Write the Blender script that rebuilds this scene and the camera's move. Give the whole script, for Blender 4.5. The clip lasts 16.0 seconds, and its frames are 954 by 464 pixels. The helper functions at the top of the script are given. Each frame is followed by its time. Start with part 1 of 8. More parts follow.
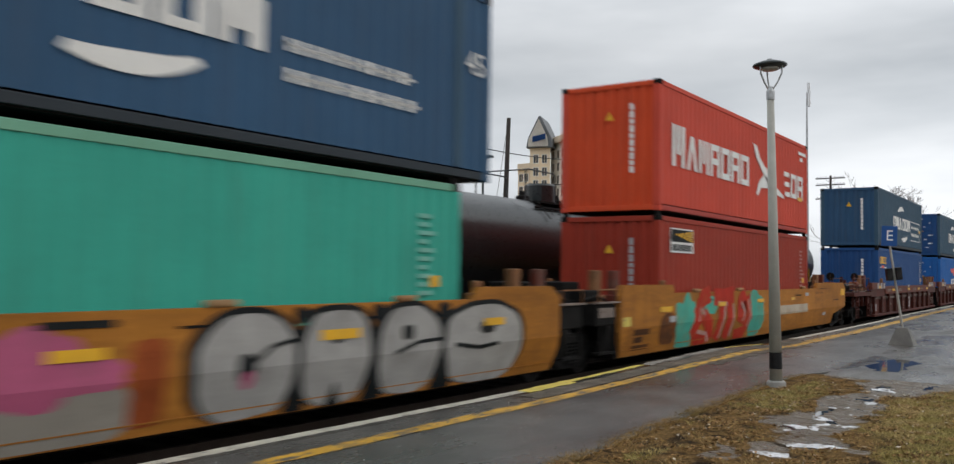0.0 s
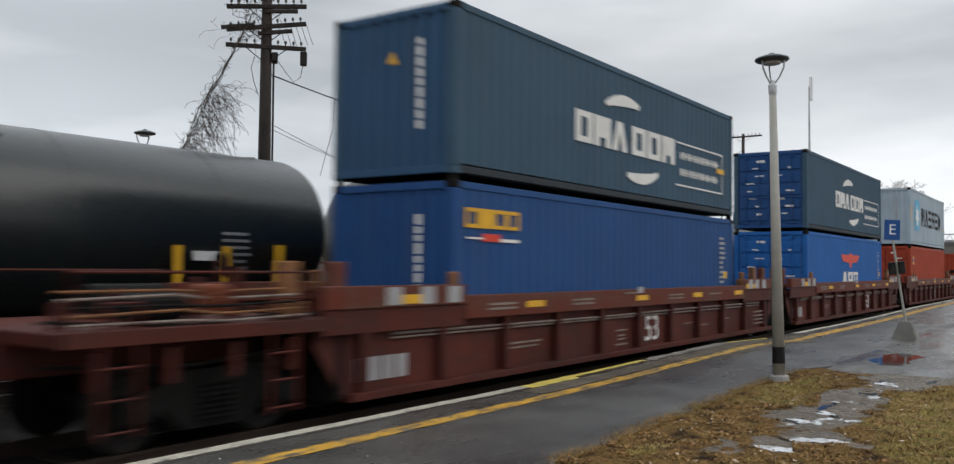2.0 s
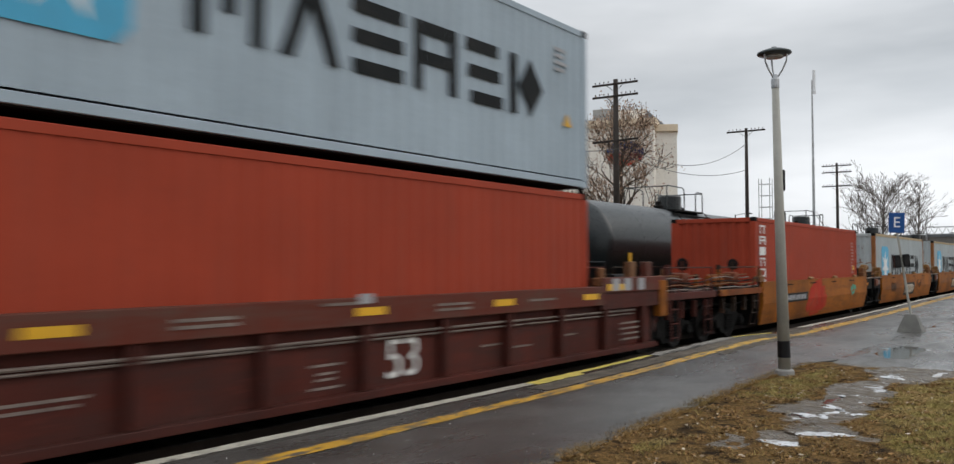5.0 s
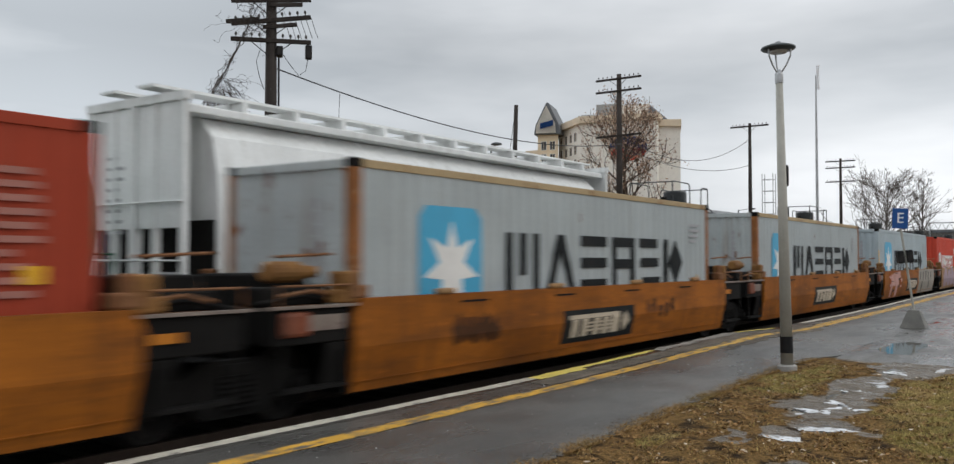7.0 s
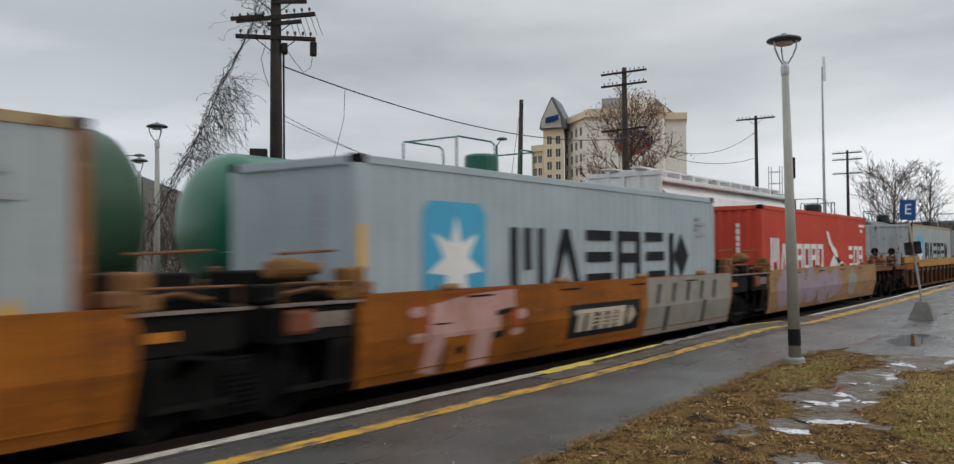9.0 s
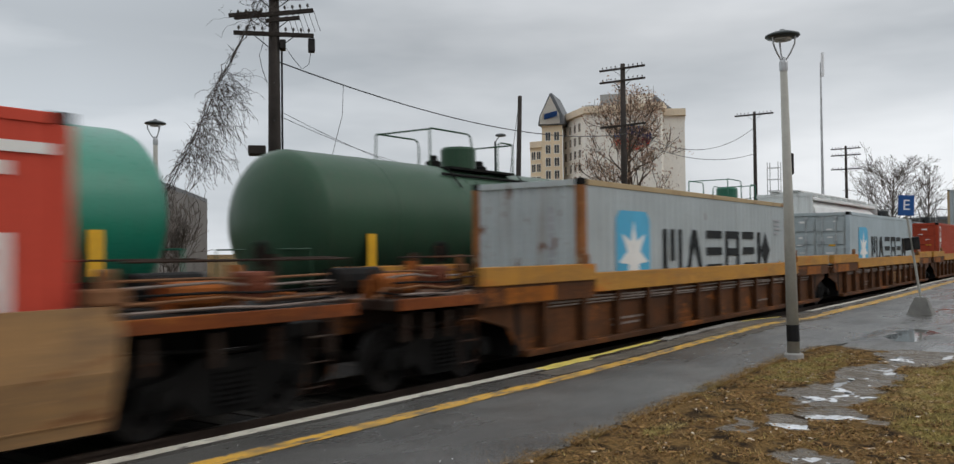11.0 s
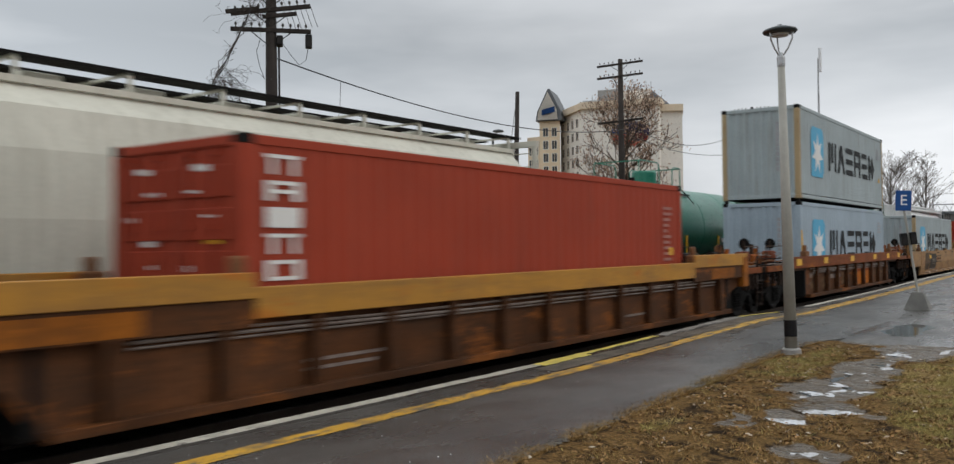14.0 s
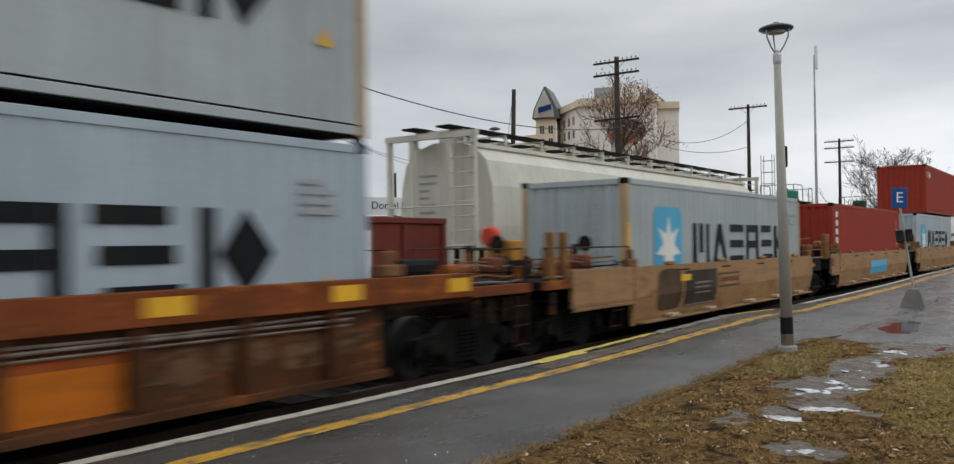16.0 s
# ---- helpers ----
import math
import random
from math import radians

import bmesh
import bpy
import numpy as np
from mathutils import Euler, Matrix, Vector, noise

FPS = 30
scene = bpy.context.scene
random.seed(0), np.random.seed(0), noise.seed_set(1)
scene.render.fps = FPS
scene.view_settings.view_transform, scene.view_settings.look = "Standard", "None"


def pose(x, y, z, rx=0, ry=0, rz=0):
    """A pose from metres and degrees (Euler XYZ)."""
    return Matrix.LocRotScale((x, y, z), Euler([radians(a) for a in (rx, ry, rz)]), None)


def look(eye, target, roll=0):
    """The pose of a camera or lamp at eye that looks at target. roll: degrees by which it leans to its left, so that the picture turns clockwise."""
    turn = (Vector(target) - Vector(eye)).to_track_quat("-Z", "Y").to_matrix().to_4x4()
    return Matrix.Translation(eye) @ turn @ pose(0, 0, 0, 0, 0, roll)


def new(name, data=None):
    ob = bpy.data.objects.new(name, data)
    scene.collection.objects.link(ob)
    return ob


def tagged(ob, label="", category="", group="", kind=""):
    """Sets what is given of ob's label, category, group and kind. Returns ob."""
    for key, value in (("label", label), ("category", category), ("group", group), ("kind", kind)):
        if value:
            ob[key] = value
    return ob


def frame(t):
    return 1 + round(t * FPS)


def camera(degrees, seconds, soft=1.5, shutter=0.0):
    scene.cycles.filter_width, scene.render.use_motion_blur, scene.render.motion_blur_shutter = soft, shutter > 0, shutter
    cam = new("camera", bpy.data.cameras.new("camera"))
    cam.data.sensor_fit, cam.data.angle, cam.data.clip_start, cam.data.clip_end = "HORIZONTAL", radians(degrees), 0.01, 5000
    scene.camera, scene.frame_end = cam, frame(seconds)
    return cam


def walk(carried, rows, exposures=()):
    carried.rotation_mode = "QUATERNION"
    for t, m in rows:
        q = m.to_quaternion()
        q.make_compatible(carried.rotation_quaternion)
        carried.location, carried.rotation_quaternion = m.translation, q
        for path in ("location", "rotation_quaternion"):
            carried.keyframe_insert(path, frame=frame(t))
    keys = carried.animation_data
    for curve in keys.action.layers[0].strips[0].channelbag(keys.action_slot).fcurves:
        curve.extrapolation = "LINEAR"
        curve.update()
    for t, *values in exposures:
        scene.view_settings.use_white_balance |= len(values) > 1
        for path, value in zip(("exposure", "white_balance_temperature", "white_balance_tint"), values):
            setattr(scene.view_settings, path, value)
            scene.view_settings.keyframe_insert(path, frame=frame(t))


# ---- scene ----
EYE = Vector((0.0, 0.0, 1.72))
# seconds, heading in degrees from the track's direction, pitch, lean
HEADINGS = [
    (0, 34.652, 2.567, 0.728), (0.5, 34.650, 2.469, 0.617), (1, 34.718, 2.446, 0.572), (1.5, 34.747, 2.387, 0.516),
    (2, 34.797, 2.290, 0.480), (2.5, 34.764, 2.420, 0.269), (3, 34.744, 2.551, 0.173), (3.5, 34.862, 2.357, 0.109),
    (4, 34.958, 2.261, -0.133), (6.5, 35.139, 1.831, 0.025), (7, 35.217, 1.776, 0.018), (7.5, 35.333, 1.734, -0.040),
    (8, 35.470, 1.592, -0.241), (8.5, 35.534, 1.511, -0.306), (9, 35.623, 1.469, -0.479), (11.5, 35.554, 1.186, -0.577),
    (12, 35.589, 1.156, -0.574), (12.5, 35.548, 1.100, -0.642), (13, 35.516, 1.028, -0.692), (13.5, 35.384, 1.020, -0.710),
    (14, 35.404, 0.974, -0.697), (14.5, 35.393, 0.979, -0.682), (15, 35.344, 0.951, -0.782), (15.5, 35.374, 0.944, -0.847),
    (16, 35.188, 0.828, -0.780),
]
cam = camera(56.39, 16.0, soft=1.35, shutter=0.45)


def aim(yaw, pitch, lean):
    a, e = radians(yaw), radians(pitch)
    way = Vector((math.cos(a) * math.cos(e), math.sin(a) * math.cos(e), math.sin(e)))
    return look(EYE, EYE + way, lean)


walk(cam, [(t, aim(a, e, r)) for t, a, e, r in HEADINGS], ((0, 0.12), (7.0, 0.1), (8.0, -0.03), (16, -0.01)))

# ---- light: an overcast winter sky ----
SUN_EL, SUN_AZ = 38.0, -55.0
world = bpy.data.worlds.new("overcast")
scene.world = world
world.use_nodes = True
wn, wl = world.node_tree.nodes, world.node_tree.links
wn.clear()
w_out = wn.new("ShaderNodeOutputWorld")
w_bg = wn.new("ShaderNodeBackground")
w_sky = wn.new("ShaderNodeTexSky")
w_sky.sky_type, w_sky.sun_disc = "NISHITA", False
w_sky.sun_elevation, w_sky.sun_rotation = radians(SUN_EL), radians(90 - SUN_AZ)
w_sky.air_density, w_sky.dust_density = 1.0, 4.0
w_co = wn.new("ShaderNodeTexCoord")
w_map = wn.new("ShaderNodeMapping")
w_map.inputs["Scale"].default_value = (1.2, 1.2, 5.0)
w_map.inputs["Location"].default_value = (0.35, 0.1, 0.2)
w_noise = wn.new("ShaderNodeTexNoise")
w_noise.inputs["Scale"].default_value = 1.45
w_noise.inputs["Detail"].default_value = 5.0
w_noise.inputs["Roughness"].default_value = 0.5
w_ramp = wn.new("ShaderNodeValToRGB")
w_ramp.color_ramp.elements[0].position, w_ramp.color_ramp.elements[0].color = 0.33, (0.455, 0.49, 0.525, 1)
w_ramp.color_ramp.elements[1].position, w_ramp.color_ramp.elements[1].color = 0.68, (0.85, 0.875, 0.905, 1)
w_sep = wn.new("ShaderNodeSeparateXYZ")
w_rise = wn.new("ShaderNodeMapRange")
w_rise.inputs["From Min"].default_value, w_rise.inputs["From Max"].default_value = 0.22, 1.0
w_rise.inputs["To Min"].default_value, w_rise.inputs["To Max"].default_value = 1.0, 2.2
w_mul = wn.new("ShaderNodeVectorMath")
w_mul.operation = "MULTIPLY"
w_skys = wn.new("ShaderNodeVectorMath")
w_skys.operation = "SCALE"
w_skys.inputs["Scale"].default_value = 0.1
w_mix = wn.new("ShaderNodeMixRGB")
w_mix.inputs[0].default_value = 0.06
wl.new(w_co.outputs["Generated"], w_map.inputs["Vector"])
wl.new(w_map.outputs["Vector"], w_noise.inputs["Vector"])
wl.new(w_noise.outputs["Fac"], w_ramp.inputs["Fac"])
wl.new(w_co.outputs["Generated"], w_sep.inputs[0])
wl.new(w_sep.outputs["Z"], w_rise.inputs["Value"])
w_side = wn.new("ShaderNodeValToRGB")
w_side.color_ramp.elements[0].position, w_side.color_ramp.elements[0].color = 0.0, (0.94, 0.94, 0.94, 1)
w_side.color_ramp.elements[1].position, w_side.color_ramp.elements[1].color = 1.0, (1.22, 1.22, 1.21, 1)
for at, k in ((0.1, 1.06), (0.38, 0.97), (0.62, 0.97), (0.85, 1.25)):
    w_side.color_ramp.elements.new(at).color = (k, k, k, 1)
w_lit = wn.new("ShaderNodeVectorMath")
w_lit.operation = "MULTIPLY"
w_up = wn.new("ShaderNodeValToRGB")
w_up.color_ramp.elements[0].position, w_up.color_ramp.elements[0].color = 0.0, (1.03, 1.03, 1.03, 1)
w_up.color_ramp.elements[1].position, w_up.color_ramp.elements[1].color = 0.5, (1.0, 1.0, 1.0, 1)
for at, k in ((0.1, 1.06), (0.16, 1.05), (0.24, 0.86), (0.3, 0.88)):
    w_up.color_ramp.elements.new(at).color = (k, k, k, 1)
w_band = wn.new("ShaderNodeVectorMath")
w_band.operation = "MULTIPLY"
wl.new(w_sep.outputs["Z"], w_up.inputs["Fac"])
wl.new(w_side.outputs["Color"], w_band.inputs[0])
wl.new(w_up.outputs["Color"], w_band.inputs[1])
wl.new(w_sep.outputs["Y"], w_side.inputs["Fac"])
wl.new(w_ramp.outputs["Color"], w_lit.inputs[0])
wl.new(w_band.outputs[0], w_lit.inputs[1])
wl.new(w_lit.outputs[0], w_mul.inputs[0])
wl.new(w_rise.outputs["Result"], w_mul.inputs[1])
wl.new(w_sky.outputs["Color"], w_skys.inputs[0])
wl.new(w_mul.outputs[0], w_mix.inputs[1])
wl.new(w_skys.outputs[0], w_mix.inputs[2])
wl.new(w_mix.outputs[0], w_bg.inputs["Color"])
w_bg.inputs["Strength"].default_value = 1.0
wl.new(w_bg.outputs[0], w_out.inputs["Surface"])
sun_data = bpy.data.lights.new("sun", "SUN")
sun_data.energy, sun_data.angle, sun_data.color = 0.5, radians(40), (1.0, 0.96, 0.9)
sun = new("sun", sun_data)
sa, se = radians(SUN_AZ), radians(SUN_EL)
sun.matrix_world = look((0, 0, 0), (-math.cos(sa) * math.cos(se), -math.sin(sa) * math.cos(se), -math.sin(se)))

# ---- materials ----


def nodes_of(name):
    m = bpy.data.materials.new(name)
    m.use_nodes = True
    n, l = m.node_tree.nodes, m.node_tree.links
    return m, n, l, n["Principled BSDF"]


def noise_node(n, l, co, scale, stretch=(1, 1, 1), detail=4.0, rough=0.55):
    mp = n.new("ShaderNodeMapping")
    mp.inputs["Scale"].default_value = stretch
    l.new(co, mp.inputs["Vector"])
    t = n.new("ShaderNodeTexNoise")
    t.inputs["Scale"].default_value = scale
    t.inputs["Detail"].default_value = detail
    t.inputs["Roughness"].default_value = rough
    l.new(mp.outputs["Vector"], t.inputs["Vector"])
    return t.outputs["Fac"]


def ramp_node(n, l, fac, a, b, lo=(0, 0, 0, 1), hi=(1, 1, 1, 1)):
    r = n.new("ShaderNodeValToRGB")
    r.color_ramp.elements[0].position, r.color_ramp.elements[1].position = a, b
    r.color_ramp.elements[0].color, r.color_ramp.elements[1].color = lo, hi
    l.new(fac, r.inputs["Fac"])
    return r.outputs["Color"]


def blend_node(n, l, fac, c1, c2, mode="MIX"):
    x = n.new("ShaderNodeMixRGB")
    x.blend_type = mode
    for sock, v in ((0, fac), (1, c1), (2, c2)):
        if isinstance(v, (int, float)):
            x.inputs[sock].default_value = v
        elif isinstance(v, tuple):
            x.inputs[sock].default_value = (*v[:3], 1)
        else:
            l.new(v, x.inputs[sock])
    return x.outputs["Color"]


def tint(c, k):
    return tuple(max(0.0, min(1.0, v * k)) for v in c)


def surface(name, base, rough=0.6, metal=0.0, var=0.18, scale=1.2, grain=30.0, bump=0.15, dirt=(0.09, 0.075, 0.06), dirty=0.25,
            streaks=False, rust=0.0, wet=0.0, coat=0.0, spec=0.3, scuff=0.0, wear=None, gone=0.0):
    """A worn surface: broad and fine changes of tone, dirt (in upright streaks if asked for), rust spots, wet patches."""
    m, n, l, p = nodes_of(name)
    co = n.new("ShaderNodeTexCoord").outputs["Object"]
    big = noise_node(n, l, co, scale)
    small = noise_node(n, l, co, grain, detail=6.0)
    col = blend_node(n, l, ramp_node(n, l, big, 0.3, 0.72), tint(base, 1 - var), tint(base, 1 + var))
    col = blend_node(n, l, 0.35 * var / 0.18, col, ramp_node(n, l, small, 0.25, 0.75, (0.6, 0.6, 0.6, 1), (1.25, 1.25, 1.25, 1)), "MULTIPLY")
    if dirty > 0:
        s = noise_node(n, l, co, 2.2, (3.0, 3.0, 0.16) if streaks else (1, 1, 1), 6.0, 0.65)
        d = ramp_node(n, l, s, 0.5, 0.82, (0, 0, 0, 1), (dirty * 2, dirty * 2, dirty * 2, 1))
        col = blend_node(n, l, d, col, dirt)
    if scuff > 0:
        s = noise_node(n, l, co, 1.4, (0.4, 1.0, 2.6), 7.0, 0.68)
        col = blend_node(n, l, ramp_node(n, l, s, 0.44, 0.68, (0, 0, 0, 1), (scuff, scuff, scuff, 1)), col, dirt)
        s = noise_node(n, l, co, 7.0, (0.5, 1.0, 1.6), 6.0, 0.7)
        col = blend_node(n, l, ramp_node(n, l, s, 0.58, 0.7, (0, 0, 0, 1), (scuff, scuff, scuff, 1)), col, tint(base, 1.5))
    if wear:
        s = noise_node(n, l, co, 1.1, (0.7, 1.0, 2.2), 8.0, 0.72)
        col = blend_node(n, l, ramp_node(n, l, s, 0.55, 0.64, (0, 0, 0, 1), (0.8, 0.8, 0.8, 1)), col, wear)
    if gone > 0:
        s = noise_node(n, l, co, 5.0, (0.5, 1.4, 1.0), 9.0, 0.75)
        col = blend_node(n, l, ramp_node(n, l, s, 0.7 - 0.3 * gone, 0.78 - 0.3 * gone), col, dirt)
    if rust > 0:
        s = noise_node(n, l, co, 3.5, (1.0, 1.0, 0.45), 8.0, 0.7)
        lo = 0.78 - 0.3 * rust
        col = blend_node(n, l, ramp_node(n, l, s, lo, lo + 0.09), col, (0.16, 0.062, 0.025))
    l.new(col, p.inputs["Base Color"])
    p.inputs["Specular IOR Level"].default_value = spec
    p.inputs["Metallic"].default_value = metal
    p.inputs["Coat Weight"].default_value = coat
    if wet > 0:
        w = noise_node(n, l, co, 0.55, (0.45, 1.3, 1), 5.0, 0.6)
        r = ramp_node(n, l, w, 0.36, 0.66, (rough, rough, rough, 1), (wet, wet, wet, 1))
        l.new(r, p.inputs["Roughness"])
    else:
        r = ramp_node(n, l, small, 0.2, 0.8, (rough * 0.8,) * 3 + (1,), (min(1, rough * 1.2),) * 3 + (1,))
        l.new(r, p.inputs["Roughness"])
    if bump > 0:
        b = n.new("ShaderNodeBump")
        b.inputs["Strength"].default_value = bump
        b.inputs["Distance"].default_value = 0.02
        l.new(small, b.inputs["Height"])
        l.new(b.outputs["Normal"], p.inputs["Normal"])
    return m


def paint(name, base, **kw):
    o = dict(rough=0.6, spec=0.13, var=0.1, scale=0.7, grain=18.0, bump=0.05, streaks=True, dirty=0.16)
    o.update(kw)
    return surface(name, base, **o)


M = {}
M["asphalt"] = surface("asphalt", (0.076, 0.073, 0.067), rough=0.45, var=0.4, scale=0.8, grain=50, bump=0.35, dirty=0.25, dirt=(0.1, 0.097, 0.09), wet=0.17, gone=0.1)
M["asphalt_old"] = surface("asphalt_old", (0.066, 0.062, 0.055), rough=0.5, var=0.55, scale=1.2, grain=45, bump=0.2, dirty=0.3, wet=0.08)
M["mud"] = surface("mud", (0.085, 0.075, 0.06), rough=0.6, var=0.35, scale=1.5, grain=25, bump=0.6, dirty=0.3, wet=0.12)
M["concrete"] = surface("concrete", (0.3, 0.29, 0.27), rough=0.8, var=0.2, scale=2.5, grain=40, bump=0.3, dirty=0.3)
M["nose_stone"] = surface("nose_stone", (0.22, 0.205, 0.18), rough=0.8, var=0.3, scale=2.5, grain=40, bump=0.5, dirt=(0.08, 0.07, 0.06), dirty=0.4, gone=0.4)
M["concrete_wet"] = surface("concrete_wet", (0.15, 0.145, 0.13), rough=0.6, var=0.3, scale=2.5, grain=40, bump=0.3, dirty=0.35)
M["white_paint"] = surface("white_paint", (0.45, 0.42, 0.35), rough=0.6, var=0.15, scale=4, grain=40, bump=0.2, dirt=(0.12, 0.11, 0.1), dirty=0.4, gone=0.5)
M["yellow_paint"] = surface("yellow_paint", (0.5, 0.275, 0.03), rough=0.6, var=0.18, scale=3, grain=40, bump=0.2, dirt=(0.09, 0.08, 0.065), dirty=0.5, gone=0.66)
M["yellow_worn"] = surface("yellow_worn", (0.5, 0.29, 0.04), rough=0.7, var=0.2, scale=3, grain=40, bump=0.3, dirt=(0.085, 0.075, 0.06), dirty=0.4, gone=0.75)
M["crumbled"] = surface("crumbled", (0.125, 0.105, 0.082), rough=0.85, spec=0.15, var=0.45, scale=2.0, grain=35, bump=1.0, dirt=(0.045, 0.04, 0.034), dirty=0.4, gone=0.5)
M["rust_orange"] = surface("rust_orange", (0.28, 0.085, 0.02), rough=0.85, spec=0.1, var=0.4, scale=3, grain=25, bump=0.4, dirt=(0.05, 0.025, 0.015), dirty=0.4, gone=0.4)
M["stencil_faded"] = surface("stencil_faded", (0.21, 0.17, 0.145), rough=0.7, var=0.25, scale=4, bump=0.03, dirt=(0.08, 0.045, 0.035), dirty=0.4, gone=0.55)
M["lemon_paint"] = surface("lemon_paint", (0.6, 0.48, 0.1), rough=0.6, var=0.15, scale=3, grain=40, bump=0.2, dirt=(0.14, 0.12, 0.1), dirty=0.3, gone=0.4)
M["ballast"] = surface("ballast", (0.022, 0.02, 0.019), spec=0.1, rough=0.95, var=0.4, scale=2, grain=14, bump=1.0, dirty=0.4)
M["rail_steel"] = surface("rail_steel", (0.07, 0.05, 0.04), rough=0.5, metal=0.6, dirty=0.3)
M["sleeper_wood"] = surface("sleeper_wood", (0.03, 0.024, 0.019), rough=0.9, grain=40, bump=0.5)
M["grey_pole"] = surface("grey_pole", (0.34, 0.33, 0.29), rough=0.55, var=0.1, scale=3, dirty=0.15, streaks=True, bump=0.03)
M["black_band"] = surface("black_band", (0.008, 0.008, 0.009), spec=0.2, rough=0.5, bump=0.05)
M["lamp_metal"] = surface("lamp_metal", (0.06, 0.07, 0.072), rough=0.35, metal=0.4, bump=0.02)
M["galvanised"] = surface("galvanised", (0.45, 0.46, 0.47), rough=0.45, metal=0.6, bump=0.05)
M["lens"] = surface("lens", (0.5, 0.5, 0.48), rough=0.25, bump=0.0)
M["sign_blue"] = surface("sign_blue", (0.012, 0.075, 0.26), rough=0.4, var=0.05, bump=0.02, dirty=0.05)
M["sign_white"] = surface("sign_white", (0.78, 0.79, 0.8), rough=0.45, var=0.04, bump=0.02, dirty=0.05)
M["old_wood"] = surface("old_wood", (0.036, 0.029, 0.025), rough=0.9, var=0.35, scale=2, grain=35, bump=0.6, dirty=0.2, streaks=True)
M["insulator"] = surface("insulator", (0.06, 0.055, 0.05), rough=0.3, bump=0.0)
M["wire"] = surface("wire", (0.03, 0.03, 0.032), rough=0.6, bump=0.0, dirty=0)
M["vine"] = surface("vine", (0.045, 0.033, 0.026), rough=0.95, bump=0.0)
M["bark"] = surface("bark", (0.09, 0.065, 0.048), rough=0.95, var=0.3, scale=3, grain=30, bump=0.7)
M["bark_grey"] = surface("bark_grey", (0.14, 0.12, 0.105), rough=0.95, var=0.3, scale=3, grain=30, bump=0.5)
M["underframe"] = surface("underframe", (0.008, 0.0075, 0.007), spec=0.12, rough=0.8, var=0.35, scale=3, grain=25, bump=0.4, dirty=0.1, dirt=(0.03, 0.021, 0.016))
M["wheel_steel"] = surface("wheel_steel", (0.014, 0.012, 0.011), spec=0.2, rough=0.7, metal=0.0, var=0.3, bump=0.2)
M["tread"] = surface("tread", (0.4, 0.39, 0.38), rough=0.3, metal=0.9, bump=0.05)
M["black"] = surface("black", (0.007, 0.009, 0.01), spec=0.12, rough=0.6, var=0.15, bump=0.03, dirty=0.1)
M["letter_white"] = surface("letter_white", (0.72, 0.71, 0.68), rough=0.5, var=0.08, bump=0.03, dirty=0.12)
M["letter_grey"] = surface("letter_grey", (0.34, 0.34, 0.35), rough=0.6, var=0.12, bump=0.03, dirty=0.2)
M["star_blue"] = surface("star_blue", (0.06, 0.35, 0.55), rough=0.5, var=0.06, bump=0.03, dirty=0.08)
M["mark_yellow"] = surface("mark_yellow", (0.7, 0.38, 0.02), rough=0.5, var=0.1, bump=0.03, dirty=0.15)
M["mark_red"] = surface("mark_red", (0.62, 0.05, 0.025), rough=0.5, var=0.1, bump=0.03, dirty=0.1)
M["rust_brown"] = surface("rust_brown", (0.19, 0.085, 0.035), rough=0.85, var=0.35, scale=3, grain=25, bump=0.4)
M["silver_spray"] = surface("silver_spray", (0.31, 0.3, 0.285), rough=0.6, spec=0.15, var=0.2, scale=2, bump=0.05, dirty=0.12)
M["pink_spray"] = surface("pink_spray", (0.4, 0.085, 0.17), rough=0.6, var=0.15, scale=2, bump=0.05)
M["rose_spray"] = surface("rose_spray", (0.46, 0.27, 0.24), rough=0.7, spec=0.1, dirt=(0.33, 0.12, 0.04), dirty=0.45, var=0.15, scale=2, bump=0.05)
M["teal_spray"] = surface("teal_spray", (0.07, 0.34, 0.26), rough=0.7, spec=0.1, dirt=(0.2, 0.13, 0.05), dirty=0.4, var=0.15, scale=2, bump=0.05)
M["red_spray"] = surface("red_spray", (0.4, 0.03, 0.016), rough=0.7, spec=0.1, dirt=(0.3, 0.09, 0.03), dirty=0.4, var=0.2, scale=2, bump=0.05)
M["faded_red"] = surface("faded_red", (0.3, 0.07, 0.022), rough=0.75, spec=0.08, dirt=(0.28, 0.1, 0.025), dirty=0.5, var=0.3, scale=2, bump=0.05)
M["pale_band"] = surface("pale_band", (0.42, 0.36, 0.28), rough=0.7, var=0.15, scale=3, bump=0.05, dirt=(0.3, 0.15, 0.05), dirty=0.4, gone=0.3)
M["grey_patch"] = surface("grey_patch", (0.26, 0.235, 0.2), rough=0.6, var=0.12, scale=2, bump=0.05, dirty=0.2)
M["rust_post"] = paint("rust_post", (0.25, 0.1, 0.035), var=0.4, scale=2.0, dirty=0.5, dirt=(0.07, 0.03, 0.015), wear=(0.4, 0.34, 0.24))
M["ochre_gear"] = paint("ochre_gear", (0.24, 0.12, 0.04), var=0.4, scale=3.0, dirty=0.5, rust=0.35, dirt=(0.1, 0.045, 0.02))
M["patch_dull"] = paint("patch_dull", (0.45, 0.16, 0.02))
M["rose_tan"] = paint("rose_tan", (0.45, 0.33, 0.24), dirty=0.3)
